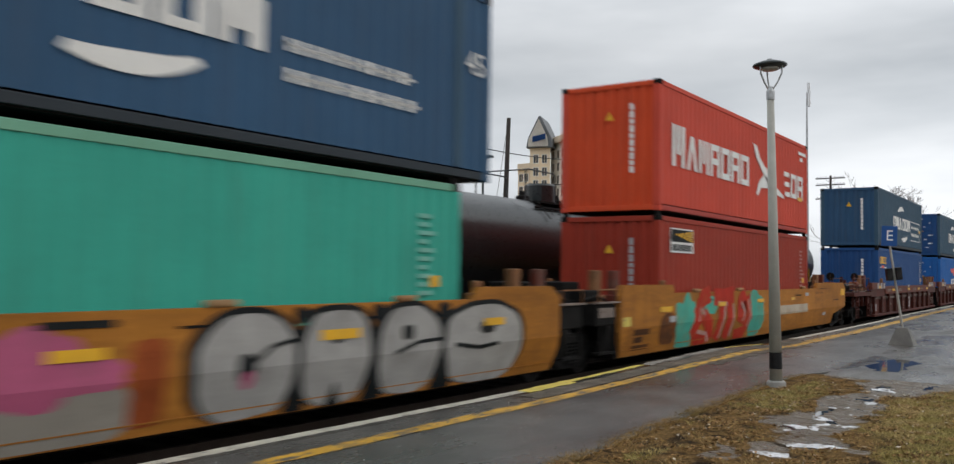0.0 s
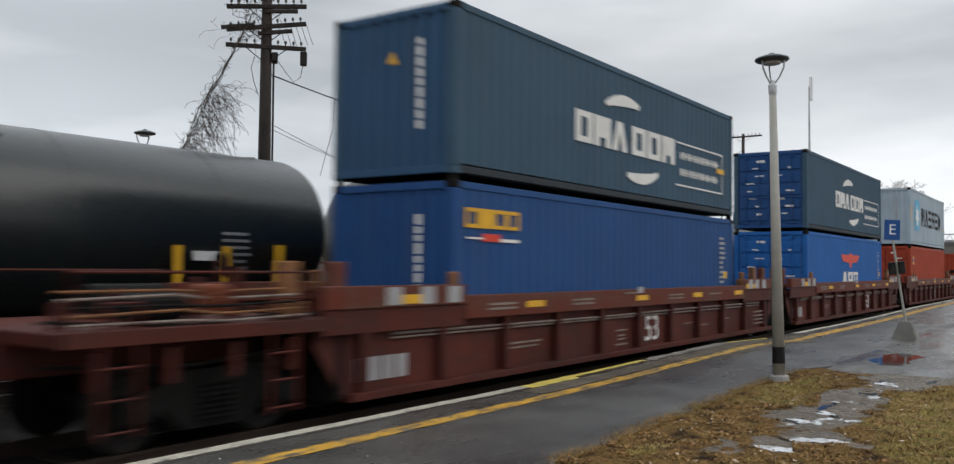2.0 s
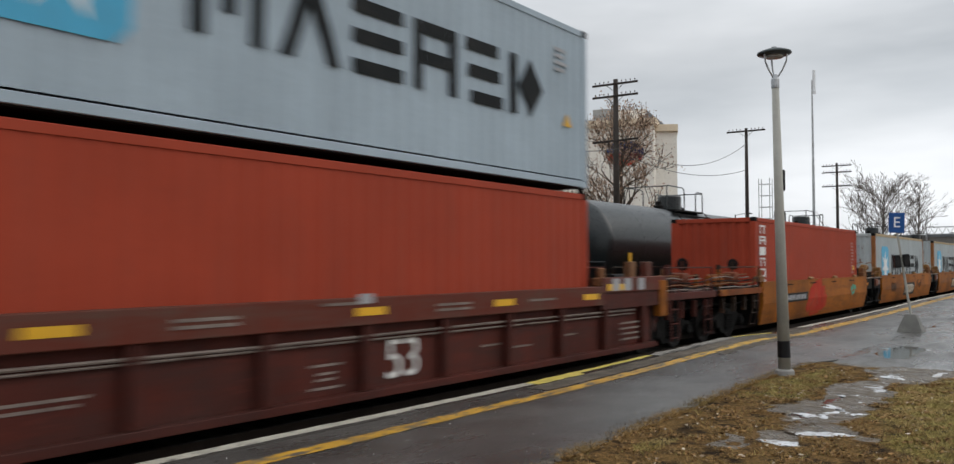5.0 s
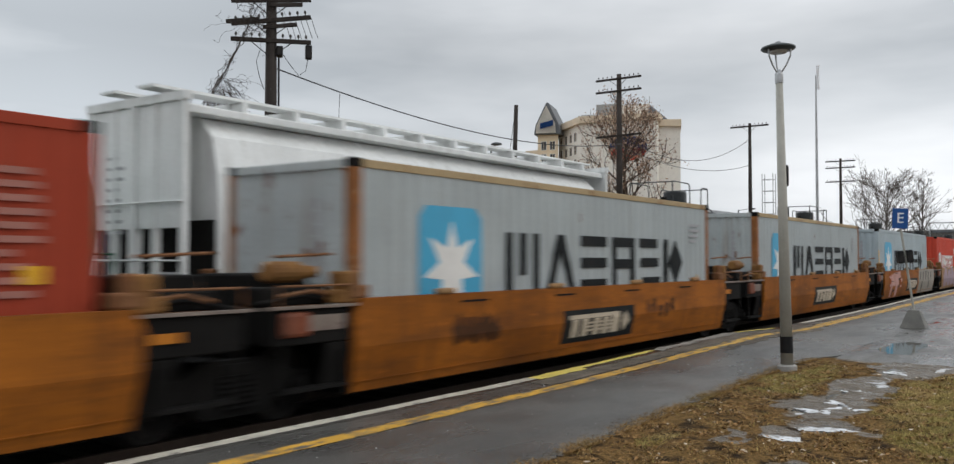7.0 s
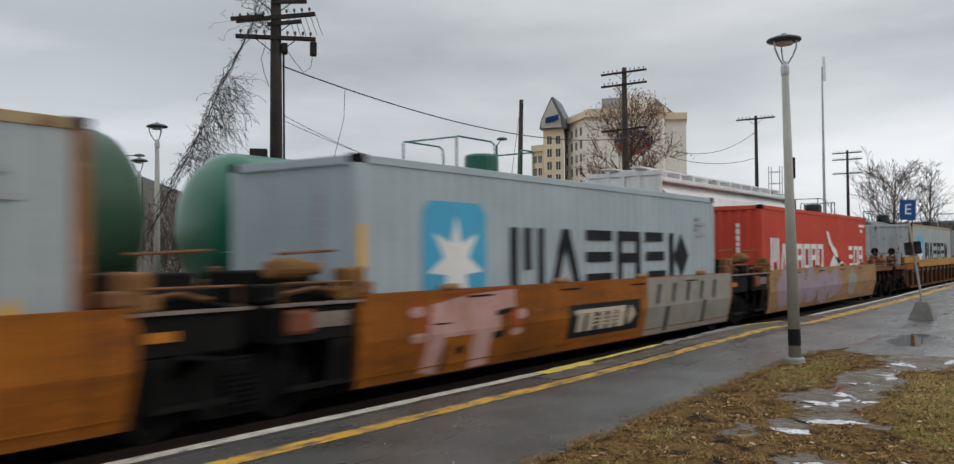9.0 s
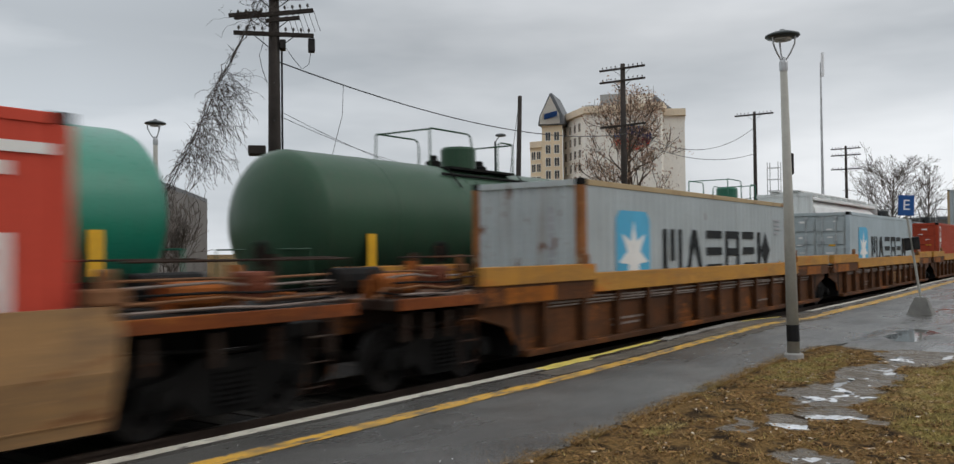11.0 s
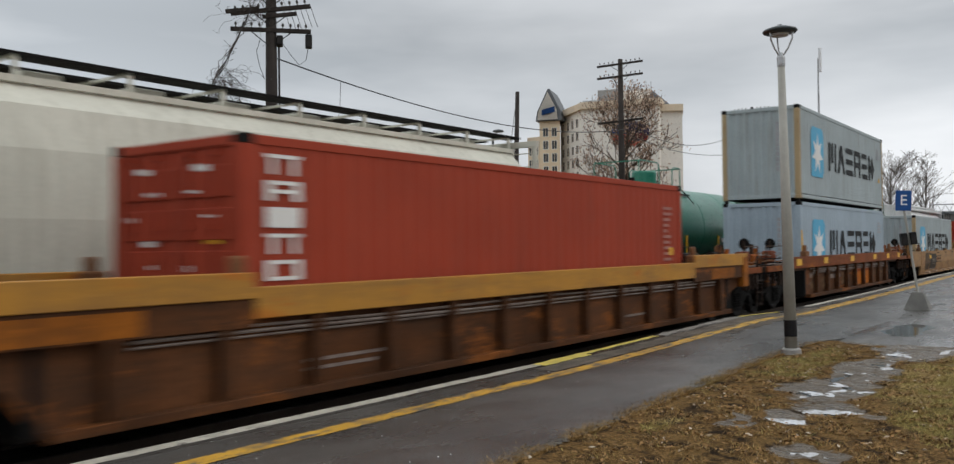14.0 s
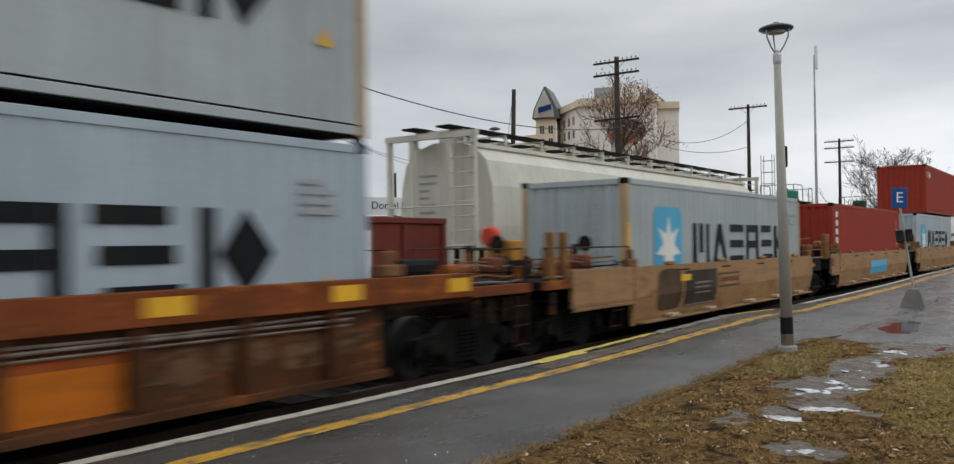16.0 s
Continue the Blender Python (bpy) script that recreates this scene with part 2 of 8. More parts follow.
M["red_gear"] = paint("red_gear", (0.17, 0.05, 0.025), var=0.4, scale=3.0, dirty=0.4, rust=0.3)
# container paints
M["c_green"] = paint("c_green", (0.045, 0.35, 0.265))
M["c_navy"] = paint("c_navy", (0.034, 0.085, 0.16))
M["c_slate"] = paint("c_slate", (0.045, 0.088, 0.13))
M["c_darkred"] = paint("c_darkred", (0.29, 0.036, 0.02))
M["c_orange"] = paint("c_orange", (0.54, 0.07, 0.042), dirt=(0.2, 0.05, 0.04))
M["c_blue"] = paint("c_blue", (0.02, 0.07, 0.2))
M["c_rail_dark"] = paint("c_rail_dark", (0.03, 0.038, 0.046))
M["c_rail_red"] = paint("c_rail_red", (0.36, 0.055, 0.042), dirt=(0.2, 0.05, 0.04))
M["c_green_rail"] = paint("c_green_rail", (0.16, 0.36, 0.25), rust=0.2)
M["c_orange_end"] = paint("c_orange_end", (0.6, 0.075, 0.025), rust=0.25, dirt=(0.2, 0.05, 0.04))
M["c_sky"] = paint("c_sky", (0.02, 0.115, 0.36))
M["c_redbrown"] = paint("c_redbrown", (0.33, 0.05, 0.024))
M["c_grey"] = paint("c_grey", (0.385, 0.445, 0.47), rust=0.1, dirt=(0.2, 0.19, 0.17))
M["c_grey_end"] = paint("c_grey_end", (0.42, 0.455, 0.455), rust=0.72, dirty=0.35, dirt=(0.2, 0.12, 0.06))
M["c_grey_rust"] = paint("c_grey_rust", (0.4, 0.3, 0.17), rust=0.7, dirty=0.4, dirt=(0.2, 0.12, 0.06))
M["c_grey_old"] = paint("c_grey_old", (0.385, 0.42, 0.425), rust=0.42, dirty=0.25, dirt=(0.22, 0.2, 0.17))
M["c_grey_dull"] = paint("c_grey_dull", (0.37, 0.42, 0.43), rust=0.22, dirty=0.3, dirt=(0.22, 0.19, 0.14))
M["c_grey_new"] = paint("c_grey_new", (0.355, 0.425, 0.48), rust=0.0, dirty=0.06)
# wagon paints
M["w_orange"] = paint("w_orange", scuff=0.6, spec=0.08, base=(0.285, 0.093, 0.013), var=0.34, scale=0.5, dirty=0.45, rust=0.22, dirt=(0.09, 0.035, 0.014))
M["w_chord"] = paint("w_chord", scuff=0.5, spec=0.1, base=(0.115, 0.028, 0.018), dirty=0.3)
M["w_ochre"] = paint("w_ochre", scuff=0.5, spec=0.08, base=(0.36, 0.145, 0.026), var=0.3, scale=0.5, dirty=0.4, rust=0.2, dirt=(0.13, 0.055, 0.02))
M["w_redrust"] = paint("w_redrust", scuff=0.6, spec=0.08, wear=(0.34, 0.12, 0.02), base=(0.2, 0.055, 0.016), var=0.35, dirty=0.4, rust=0.25, dirt=(0.07, 0.03, 0.016))
M["w_dark"] = paint("w_dark", scuff=0.4, spec=0.08, wear=(0.2, 0.07, 0.02), base=(0.025, 0.013, 0.009), dirty=0.4)
M["print_red"] = surface("print_red", (0.36, 0.15, 0.12), rough=0.6, bump=0.0)
M["print_blue"] = surface("print_blue", (0.2, 0.27, 0.42), rough=0.6, bump=0.0)
M["print_green"] = surface("print_green", (0.16, 0.42, 0.34), rough=0.6, bump=0.0)
M["w_brown"] = paint("w_brown", scuff=0.6, spec=0.1, base=(0.082, 0.021, 0.015), var=0.3, dirty=0.45, dirt=(0.04, 0.025, 0.022))
M["w_rust"] = paint("w_rust", scuff=0.65, spec=0.06, wear=(0.26, 0.085, 0.02), base=(0.09, 0.036, 0.015), var=0.5, dirty=0.5, rust=0.3, dirt=(0.045, 0.027, 0.018))
M["w_yellow"] = paint("w_yellow", scuff=0.55, spec=0.1, wear=(0.42, 0.13, 0.02), base=(0.43, 0.21, 0.04), dirty=0.25, rust=0.12, dirt=(0.16, 0.09, 0.05))
M["w_tan"] = paint("w_tan", scuff=0.55, spec=0.1, wear=(0.2, 0.09, 0.04), base=(0.33, 0.19, 0.085), dirty=0.35, rust=0.25, dirt=(0.14, 0.1, 0.07))
M["t_black"] = paint("t_black", (0.013, 0.017, 0.018), rough=0.3, spec=0.45, dirty=0.1, dirt=(0.05, 0.045, 0.04))
M["t_green"] = paint("t_green", (0.014, 0.19, 0.12), rough=0.3, spec=0.5, dirty=0.1)
M["t_dark_green"] = paint("t_dark_green", (0.009, 0.115, 0.066), rough=0.32, spec=0.45, dirty=0.2, dirt=(0.02, 0.03, 0.02))
M["t_olive"] = paint("t_olive", (0.035, 0.075, 0.045), rough=0.35, dirty=0.15)
M["h_white"] = paint("h_white", (0.7, 0.71, 0.7), dirty=0.2, dirt=(0.25, 0.22, 0.18))
M["h_cream"] = paint("h_cream", (0.56, 0.55, 0.47), dirty=0.2, rust=0.08, dirt=(0.2, 0.17, 0.12))
M["g_red"] = paint("g_red", (0.16, 0.035, 0.025), dirty=0.3)

# ---- mesh helpers ----
MESHES = {}


def mesh_of(bm, name, material, smooth=False):
    me = bpy.data.meshes.new(name)
    bm.normal_update()
    bm.to_mesh(me)
    bm.free()
    if material:
        me.materials.append(material)
    if smooth:
        me.polygons.foreach_set("use_smooth", [True] * len(me.polygons))
    return me


def part(name, bm, material, parent, label="", smooth=False):
    ob = new(name, mesh_of(bm, name, material, smooth))
    ob.parent = parent
    return tagged(ob, label)


def shared(key, name, build, material, parent, at=(0, 0, 0), label="", smooth=False, turn=None):
    """A part on a mesh that alike parts share."""
    k = (key, material.name)
    if k not in MESHES:
        MESHES[k] = mesh_of(build(), name, material, smooth)
    ob = new(name, MESHES[k])
    ob.parent = parent
    ob.matrix_basis = Matrix.Translation(at) @ (turn or Matrix())
    return tagged(ob, label)


def thing(name, at, label, category, group="", kind=""):
    ob = new(name)
    ob.empty_display_size = 0.3
    ob.location = at
    return tagged(ob, label, category, group, kind)


def solo(name, bm, material, at, label, category, group="", kind="", smooth=False):
    ob = new(name, mesh_of(bm, name, material, smooth))
    ob.location = at
    return tagged(ob, label, category, group, kind)


def box(bm, x0, x1, y0, y1, z0, z1, bevel=0.0):
    vs = [bm.verts.new((x, y, z)) for x in (x0, x1) for y in (y0, y1) for z in (z0, z1)]
    fs = [bm.faces.new([vs[i] for i in q]) for q in ((0, 1, 3, 2), (4, 6, 7, 5), (0, 4, 5, 1), (2, 3, 7, 6), (0, 2, 6, 4), (1, 5, 7, 3))]
    if bevel > 0:
        es = list({e for f in fs for e in f.edges})
        bmesh.ops.bevel(bm, geom=es, offset=bevel, segments=2, affect="EDGES", profile=0.5)
    return bm


def boxes(*dims, bevel=0.0):
    bm = bmesh.new()
    for d in dims:
        box(bm, *d, bevel=bevel)
    return bm


def tube(bm, points, radii, sides=8, caps=True):
    """A tube along a line of points, with a radius at each."""
    pts = [Vector(p) for p in points]
    if isinstance(radii, (int, float)):
        radii = [radii] * len(pts)
    rings = []
    for i, p in enumerate(pts):
        d = (pts[min(i + 1, len(pts) - 1)] - pts[max(i - 1, 0)]).normalized()
        side = d.cross(Vector((0, 0, 1)))
        if side.length < 0.05:
            side = Vector((1, 0, 0))
        side.normalize()
        up = side.cross(d)
        rings.append([bm.verts.new(p + radii[i] * (math.cos(a) * side + math.sin(a) * up)) for a in (2 * math.pi * k / sides for k in range(sides))])
    for a, b in zip(rings, rings[1:]):
        for k in range(sides):
            bm.faces.new((a[k], a[(k + 1) % sides], b[(k + 1) % sides], b[k]))
    if caps:
        bm.faces.new(rings[0][::-1])
        bm.faces.new(rings[-1])
    return bm


def tubes(*lines, sides=8):
    bm = bmesh.new()
    for pts, r in lines:
        tube(bm, pts, r, sides)
    return bm


def lathe(bm, profile, axis="z", sides=24, at=(0, 0, 0)):
    """A turned shape: (distance along the axis, radius) pairs."""
    rings = []
    for h, r in profile:
        ring = []
        for k in range(sides):
            a = 2 * math.pi * k / sides
            c, s = r * math.cos(a), r * math.sin(a)
            v = {"z": (c, s, h), "x": (h, c, s), "y": (c, h, -s)}[axis]
            ring.append(bm.verts.new(Vector(v) + Vector(at)))
        rings.append(ring)
    for a, b in zip(rings, rings[1:]):
        for k in range(sides):
            bm.faces.new((a[k], a[(k + 1) % sides], b[(k + 1) % sides], b[k]))
    bm.faces.new(rings[0][::-1])
    bm.faces.new(rings[-1])
    return bm


def slab(bm, outline, y, depth=0.004):
    """A flat shape in the x-z plane, given by its outline, that stands proud of y towards the platform."""
    front = [bm.verts.new((x, y - depth, z)) for x, z in outline]
    back = [bm.verts.new((x, y, z)) for x, z in outline]
    bm.faces.new(front)
    n = len(outline)
    for i in range(n):
        bm.faces.new((front[i], back[i], back[(i + 1) % n], front[(i + 1) % n]))
    return bm


def rect(x0, x1, z0, z1):
    return [(x0, z0), (x1, z0), (x1, z1), (x0, z1)]


def text_mesh(name, body, size, material, parent, at, turn, label="", squeeze=1.0):
    """Lettering in the built-in font, turned into a mesh."""
    cu = bpy.data.curves.new(name, "FONT")
    cu.body, cu.size, cu.align_x, cu.align_y, cu.extrude = body, size, "CENTER", "CENTER", 0.002
    tmp = bpy.data.objects.new(name, cu)
    scene.collection.objects.link(tmp)
    bpy.context.view_layer.update()
    me = bpy.data.meshes.new_from_object(tmp.evaluated_get(bpy.context.evaluated_depsgraph_get()))
    bpy.data.objects.remove(tmp)
    me.transform(Matrix.Diagonal((squeeze, 1, 1, 1)))
    me.materials.clear()
    me.materials.append(material)
    ob = new(name, me)
    ob.parent = parent
    ob.matrix_basis = Matrix.Translation(at) @ turn
    return tagged(ob, label)


UPRIGHT = pose(0, 0, 0, 90, 0, 0)   # lettering that faces the platform

# ---- the ground, the platform and the tracks ----
RAIL = -0.2                 # top of the rails; the platform's surface is 0
Y_NEAR, Y_FAR = 8.9, 13.9   # the two tracks
EDGE = 6.88


def ease(x, knots):
    xs = [k[0] for k in knots]
    return float(np.interp(x, xs, [k[1] for k in knots]))


HUMP = ((-80, 0), (11, 0.0), (13, 0.02), (15, 0.045), (17, 0.07), (19, 0.092), (20.5, 0.06), (22.5, -0.005), (30, -0.02), (37, 0.0), (45, 0.07), (60, 0.09), (200, 0.09))


def sheet(xs, ys, height):
    bm = bmesh.new()
    grid = [[bm.verts.new((x, y, height(x, y))) for y in ys] for x in xs]
    for i in range(len(xs) - 1):
        for j in range(len(ys) - 1):
            bm.faces.new((grid[i][j], grid[i + 1][j], grid[i + 1][j + 1], grid[i][j + 1]))
    return bm


def grass_material():
    m, n, l, p = nodes_of("winter_grass")
    co = n.new("ShaderNodeTexCoord").outputs["Object"]
    a = noise_node(n, l, co, 0.9, detail=6.0, rough=0.65)
    b = noise_node(n, l, co, 9.0, detail=6.0, rough=0.7)
    c = noise_node(n, l, co, 45.0, (1, 0.5, 1), 4.0, 0.7)
    d = noise_node(n, l, co, 3.2, (1, 1, 1), 6.0, 0.7)
    straw = blend_node(n, l, ramp_node(n, l, c, 0.35, 0.68), (0.035, 0.019, 0.008), (0.26, 0.15, 0.055))
    green = blend_node(n, l, ramp_node(n, l, c, 0.35, 0.68), (0.05, 0.042, 0.013), (0.29, 0.225, 0.07))
    lush = n.new("ShaderNodeAttribute")
    lush.attribute_name = "lush"
    col = blend_node(n, l, blend_node(n, l, 1.0, lush.outputs["Fac"], ramp_node(n, l, a, 0.36, 0.56), "MULTIPLY"), straw, green)
    col = blend_node(n, l, ramp_node(n, l, d, 0.48, 0.6), col, (0.022, 0.014, 0.008))
    col = blend_node(n, l, ramp_node(n, l, b, 0.62, 0.7), col, (0.22, 0.15, 0.075))
    at = n.new("ShaderNodeAttribute")
    at.attribute_name = "soil"
    mud = blend_node(n, l, ramp_node(n, l, b, 0.3, 0.7), (0.036, 0.026, 0.015), (0.13, 0.098, 0.062))
    mk = blend_node(n, l, 0.9, at.outputs["Fac"], b, "LINEAR_LIGHT")
    mk = blend_node(n, l, 0.7, mk, c, "LINEAR_LIGHT")
    mk = ramp_node(n, l, mk, 0.36, 0.6)
    col = blend_node(n, l, mk, col, mud)
    l.new(col, p.inputs["Base Color"])
    l.new(blend_node(n, l, mk, (0.9, 0.9, 0.9), ramp_node(n, l, noise_node(n, l, co, 2.4, (2.4, 0.8, 1), 7.0, 0.68), 0.42, 0.62, (0.7, 0.7, 0.7, 1), (0.14, 0.14, 0.14, 1))), p.inputs["Roughness"])
    l.new(blend_node(n, l, mk, (0.05, 0.05, 0.05), (0.4, 0.4, 0.4)), p.inputs["Specular IOR Level"])
    bp = n.new("ShaderNodeBump")
    bp.inputs["Distance"].default_value = 0.03
    l.new(blend_node(n, l, mk, (0.9, 0.9, 0.9), (0.6, 0.6, 0.6)), bp.inputs["Strength"])
    l.new(c, bp.inputs["Height"])
    l.new(bp.outputs["Normal"], p.inputs["Normal"])
    return m


M["grass"] = grass_material()


MUD = ((15.3, 2.6, 1.5, 0.6), (12.9, 2.75, 1.6, 0.42), (11.0, 2.72, 1.2, 0.42), (9.75, 2.3, 0.55, 0.35), (8.95, 2.57, 0.3, 0.3), (7.5, 2.1, 0.5, 0.3), (16.8, 1.0, 1.6, 2.4), (17.0, 3.0, 1.3, 1.0), (8.5, 3.15, 0.35, 0.12))
# hollows that hold rain
HOLLOWS = ((8.93, 2.58, 0.1, 0.2), (9.72, 2.3, 0.2, 0.26), (10.75, 2.85, 0.4, 0.2), (11.4, 2.62, 0.35, 0.16), (12.3, 2.9, 0.4, 0.1), (12.9, 2.6, 0.4, 0.1), (13.8, 2.65, 0.35, 0.2), (14.6, 2.15, 0.3, 0.3), (15.5, 2.8, 0.5, 0.16), (16.0, 2.2, 0.5, 0.2), (7.35, 2.22, 0.16, 0.14), (7.75, 1.98, 0.14, 0.14))


def muddiness(x, y):
    """1 where the lawn is trodden to mud, 0 on grass."""
    u = x + 0.6 * noise.noise((x * 0.8, y * 0.8, 31)) + 0.35 * noise.noise((x * 2.7, y * 3.3, 13))
    v = y + 0.4 * noise.noise((x * 0.9, y * 1.1, 47)) + 0.28 * noise.noise((x * 2.9, y * 4.1, 23))
    d = min(((u - cx) / rx) ** 2 + ((v - cy) / ry) ** 2 for cx, cy, rx, ry in MUD)
    return max(0.0, min(1.0, (1.25 - d) * 1.3))


def ground_height(x, y):
    if y >= 4.3:
        return -0.3 if y < 6.7 or y > 16.2 else -0.52
    bump = 0.014 * noise.noise((x * 0.6, y * 0.6, 0)) + 0.008 * noise.noise((x * 3.1, y * 3.1, 3))
    k = muddiness(x, y) if 5 < x < 19 and -2 < y < 4.0 else 0.0
    rut = 0.02 * noise.noise((x * 0.8, y * 2.0, 12)) + 0.02 * noise.noise((x * 2.2, y * 6.0, 5)) + 0.017 * noise.noise((x * 6, y * 13, 6)) + 0.01 * noise.noise((x * 11, y * 19, 7))
    wet = sum(math.exp(-((x - cx) / rx) ** 2 - ((y - cy) / ry) ** 2) for cx, cy, rx, ry in HOLLOWS) if k > 0 else 0.0
    lip = max(0.0, min(1.0, (y - 3.5) / 0.3)) * 0.012
    if x > 16.5:
        return -0.09
    return -0.02 + lip * (1 - k) + bump * (1 - k) * (1 if y < 3.6 else 0.35) - k * 0.008 + k * rut * 0.8 - 0.021 * wet * min(1.0, k * 1.5) * (1 + 1.6 * noise.noise((x * 5, y * 9, 41)) + 1.0 * noise.noise((x * 13, y * 9, 42)))


fine_x = [-1500, -300, -60, -10, 0, 3] + [5 + i * 0.05 for i in range(0, 240)] + [17.5, 18, 19, 20, 22] + [25 + i * 3 for i in range(0, 30)] + [160, 300, 700, 1800]
fine_y = [-1500, -300, -60, -15, -6, -4, -2] + [-1.0 + i * 0.05 for i in range(0, 98)] + [3.92, 4.05, 4.2, 4.28, 4.31, 6.6, 6.75, 16.1, 16.3, 40, 100, 300, 900, 1800]
ground = solo("ground", sheet(fine_x, fine_y, ground_height), M["grass"], (0, 0, 0), "brown winter grass and soil beside the platform", "ground", kind="structure", smooth=True)
soil = ground.data.attributes.new("soil", "FLOAT", "POINT")
soil.data.foreach_set("value", [muddiness(v.co.x, v.co.y) if 5 < v.co.x < 19 and -2 < v.co.y < 3.9 else 0.0 for v in ground.data.vertices])

LUSH = ((13.6, 3.65, 1.9, 0.5), (12.4, 1.4, 2.4, 0.9), (9.6, 1.0, 1.2, 0.6), (15.0, 1.0, 1.5, 1.0), (8.0, 3.5, 0.5, 0.2))


def lushness(x, y):
    """1 where the winter grass is still green, 0 where it is brown."""
    u, v = x + 0.7 * noise.noise((x * 0.9, y * 0.9, 81)), y + 0.4 * noise.noise((x * 1.1, y * 1.1, 83))
    return max(0.1, min(1.0, 1.5 - min(((u - cx) / rx) ** 2 + ((v - cy) / ry) ** 2 for cx, cy, rx, ry in LUSH)))


green_share = ground.data.attributes.new("lush", "FLOAT", "POINT")
green_share.data.foreach_set("value", [lushness(v.co.x, v.co.y) if 4 < v.co.x < 19 and -3 < v.co.y < 4.3 else 0.3 for v in ground.data.vertices])

# track bed
solo("track_bed", sheet([-70 + 4 * i for i in range(120)], [6.72, 7.2, 11.0, 11.6, 16.0], lambda x, y: RAIL - 0.19 + 0.03 * noise.noise((x, y, 0))), M["ballast"], (0, 0, 0),
     "dark wet stone ballast under both tracks", "ballast", kind="structure")


def rail_mesh():
    bm = bmesh.new()
    for dims in ((-60, 400, -0.037, 0.037, -0.038, 0.0), (-60, 400, -0.009, 0.009, -0.15, -0.036), (-60, 400, -0.07, 0.07, -0.17, -0.148)):
        box(bm, *dims)
    return bm


for y in (Y_NEAR, Y_FAR):
    track = thing("track", (0, y, RAIL), "steel railway track on timber sleepers in ballast", "track", kind="structure")
    for side in (-0.755, 0.755):
        shared("rail", "rail", rail_mesh, M["rail_steel"], track, (0, side, 0), "worn steel rail")
    for i in range(130):
        shared("sleeper", "sleeper", lambda: boxes((-0.11, 0.11, -1.3, 1.3, -0.3, -0.175), bevel=0.012), M["sleeper_wood"], track, (-12 + i * 0.6, 0, 0))

# near platform: a paved strip with a concrete nose, painted lines and a low hump
px = [-60, -30] + [-10 + 0.2 * i for i in range(375)] + [70, 90, 130, 200]


def platform_z(x, y):
    return ease(x, HUMP) * max(0.0, min(1.0, (y - 3.95) / 1.7)) + 0.006 * noise.noise((x * 0.7, y * 0.7, 5))


def kerb_y(x):
    """Where the asphalt of the platform ends and the lawn begins."""
    return float(np.interp(x, (5, 7, 8.2, 9.6, 13, 14.6, 16.2, 17), (3.93, 3.97, 4.0, 4.06, 4.2, 4.24, 4.15, 3.95)))


def slab_sheet(y0, y1, lift, xs, wob=0.0, thick=0.45, dy=0.4):
    """A paved strip with real sides, that follows the platform's height."""
    bm = bmesh.new()
    cols = max(2, int((y1 - y0) / dy) + 1)
    rows = []
    for x in xs:
        a = (kerb_y(x) if wob else y0) + wob * noise.noise((x * 0.45, y0, 1)) + 0.4 * wob * noise.noise((x * 2.3, y0, 2)) + 0.3 * wob * noise.noise((x * 6.1, y0, 3))
        ys = [a + (y1 - a) * k / (cols - 1) for k in range(cols)]
        z = [platform_z(x, y) + lift for y in ys]
        rows.append([bm.verts.new((x, ys[0], z[0] - thick))] + [bm.verts.new((x, y, h)) for y, h in zip(ys, z)] + [bm.verts.new((x, ys[-1], z[-1] - thick))])
    for r, q in zip(rows, rows[1:]):
        for k in range(len(r) - 1):
            bm.faces.new((r[k], q[k], q[k + 1], r[k + 1]))
    bm.faces.new(rows[0])
    bm.faces.new(rows[-1][::-1])
    return bm


platform = solo("platform", slab_sheet(3.95, EDGE - 0.26, 0.0, px, wob=0.1), M["asphalt"], (0, 0, 0), "wet dark asphalt station platform", "platform", kind="structure", smooth=False)
solo("platform_nose", slab_sheet(EDGE - 0.258, EDGE, 0.004, px, thick=0.6), M["asphalt_old"], (0, 0, 0), "worn grey platform edge beside the track", "platform edge", kind="structure")


def stretch(x0, x1, step=0.25):
    n = max(2, int((x1 - x0) / step) + 1)
    return [x0 + (x1 - x0) * i / (n - 1) for i in range(n)]


def strip(x0, x1, y0, y1, lift, step=0.25, ragged=0.0):
    bm = bmesh.new()
    prev = None
    for x in stretch(x0, x1, step):
        w = ragged * noise.noise((x * 3.1, y0, 4))
        v = ragged * noise.noise((x * 2.7, y1, 9))
        cur = [bm.verts.new((x, y, ease(x, HUMP) + lift + 0.006 * noise.noise((x * 0.7, y * 0.7, 5)))) for y in (y0 + w, y1 + v)]
        if prev:
            bm.faces.new((prev[0], cur[0], cur[1], prev[1]))
        prev = cur
    return bm


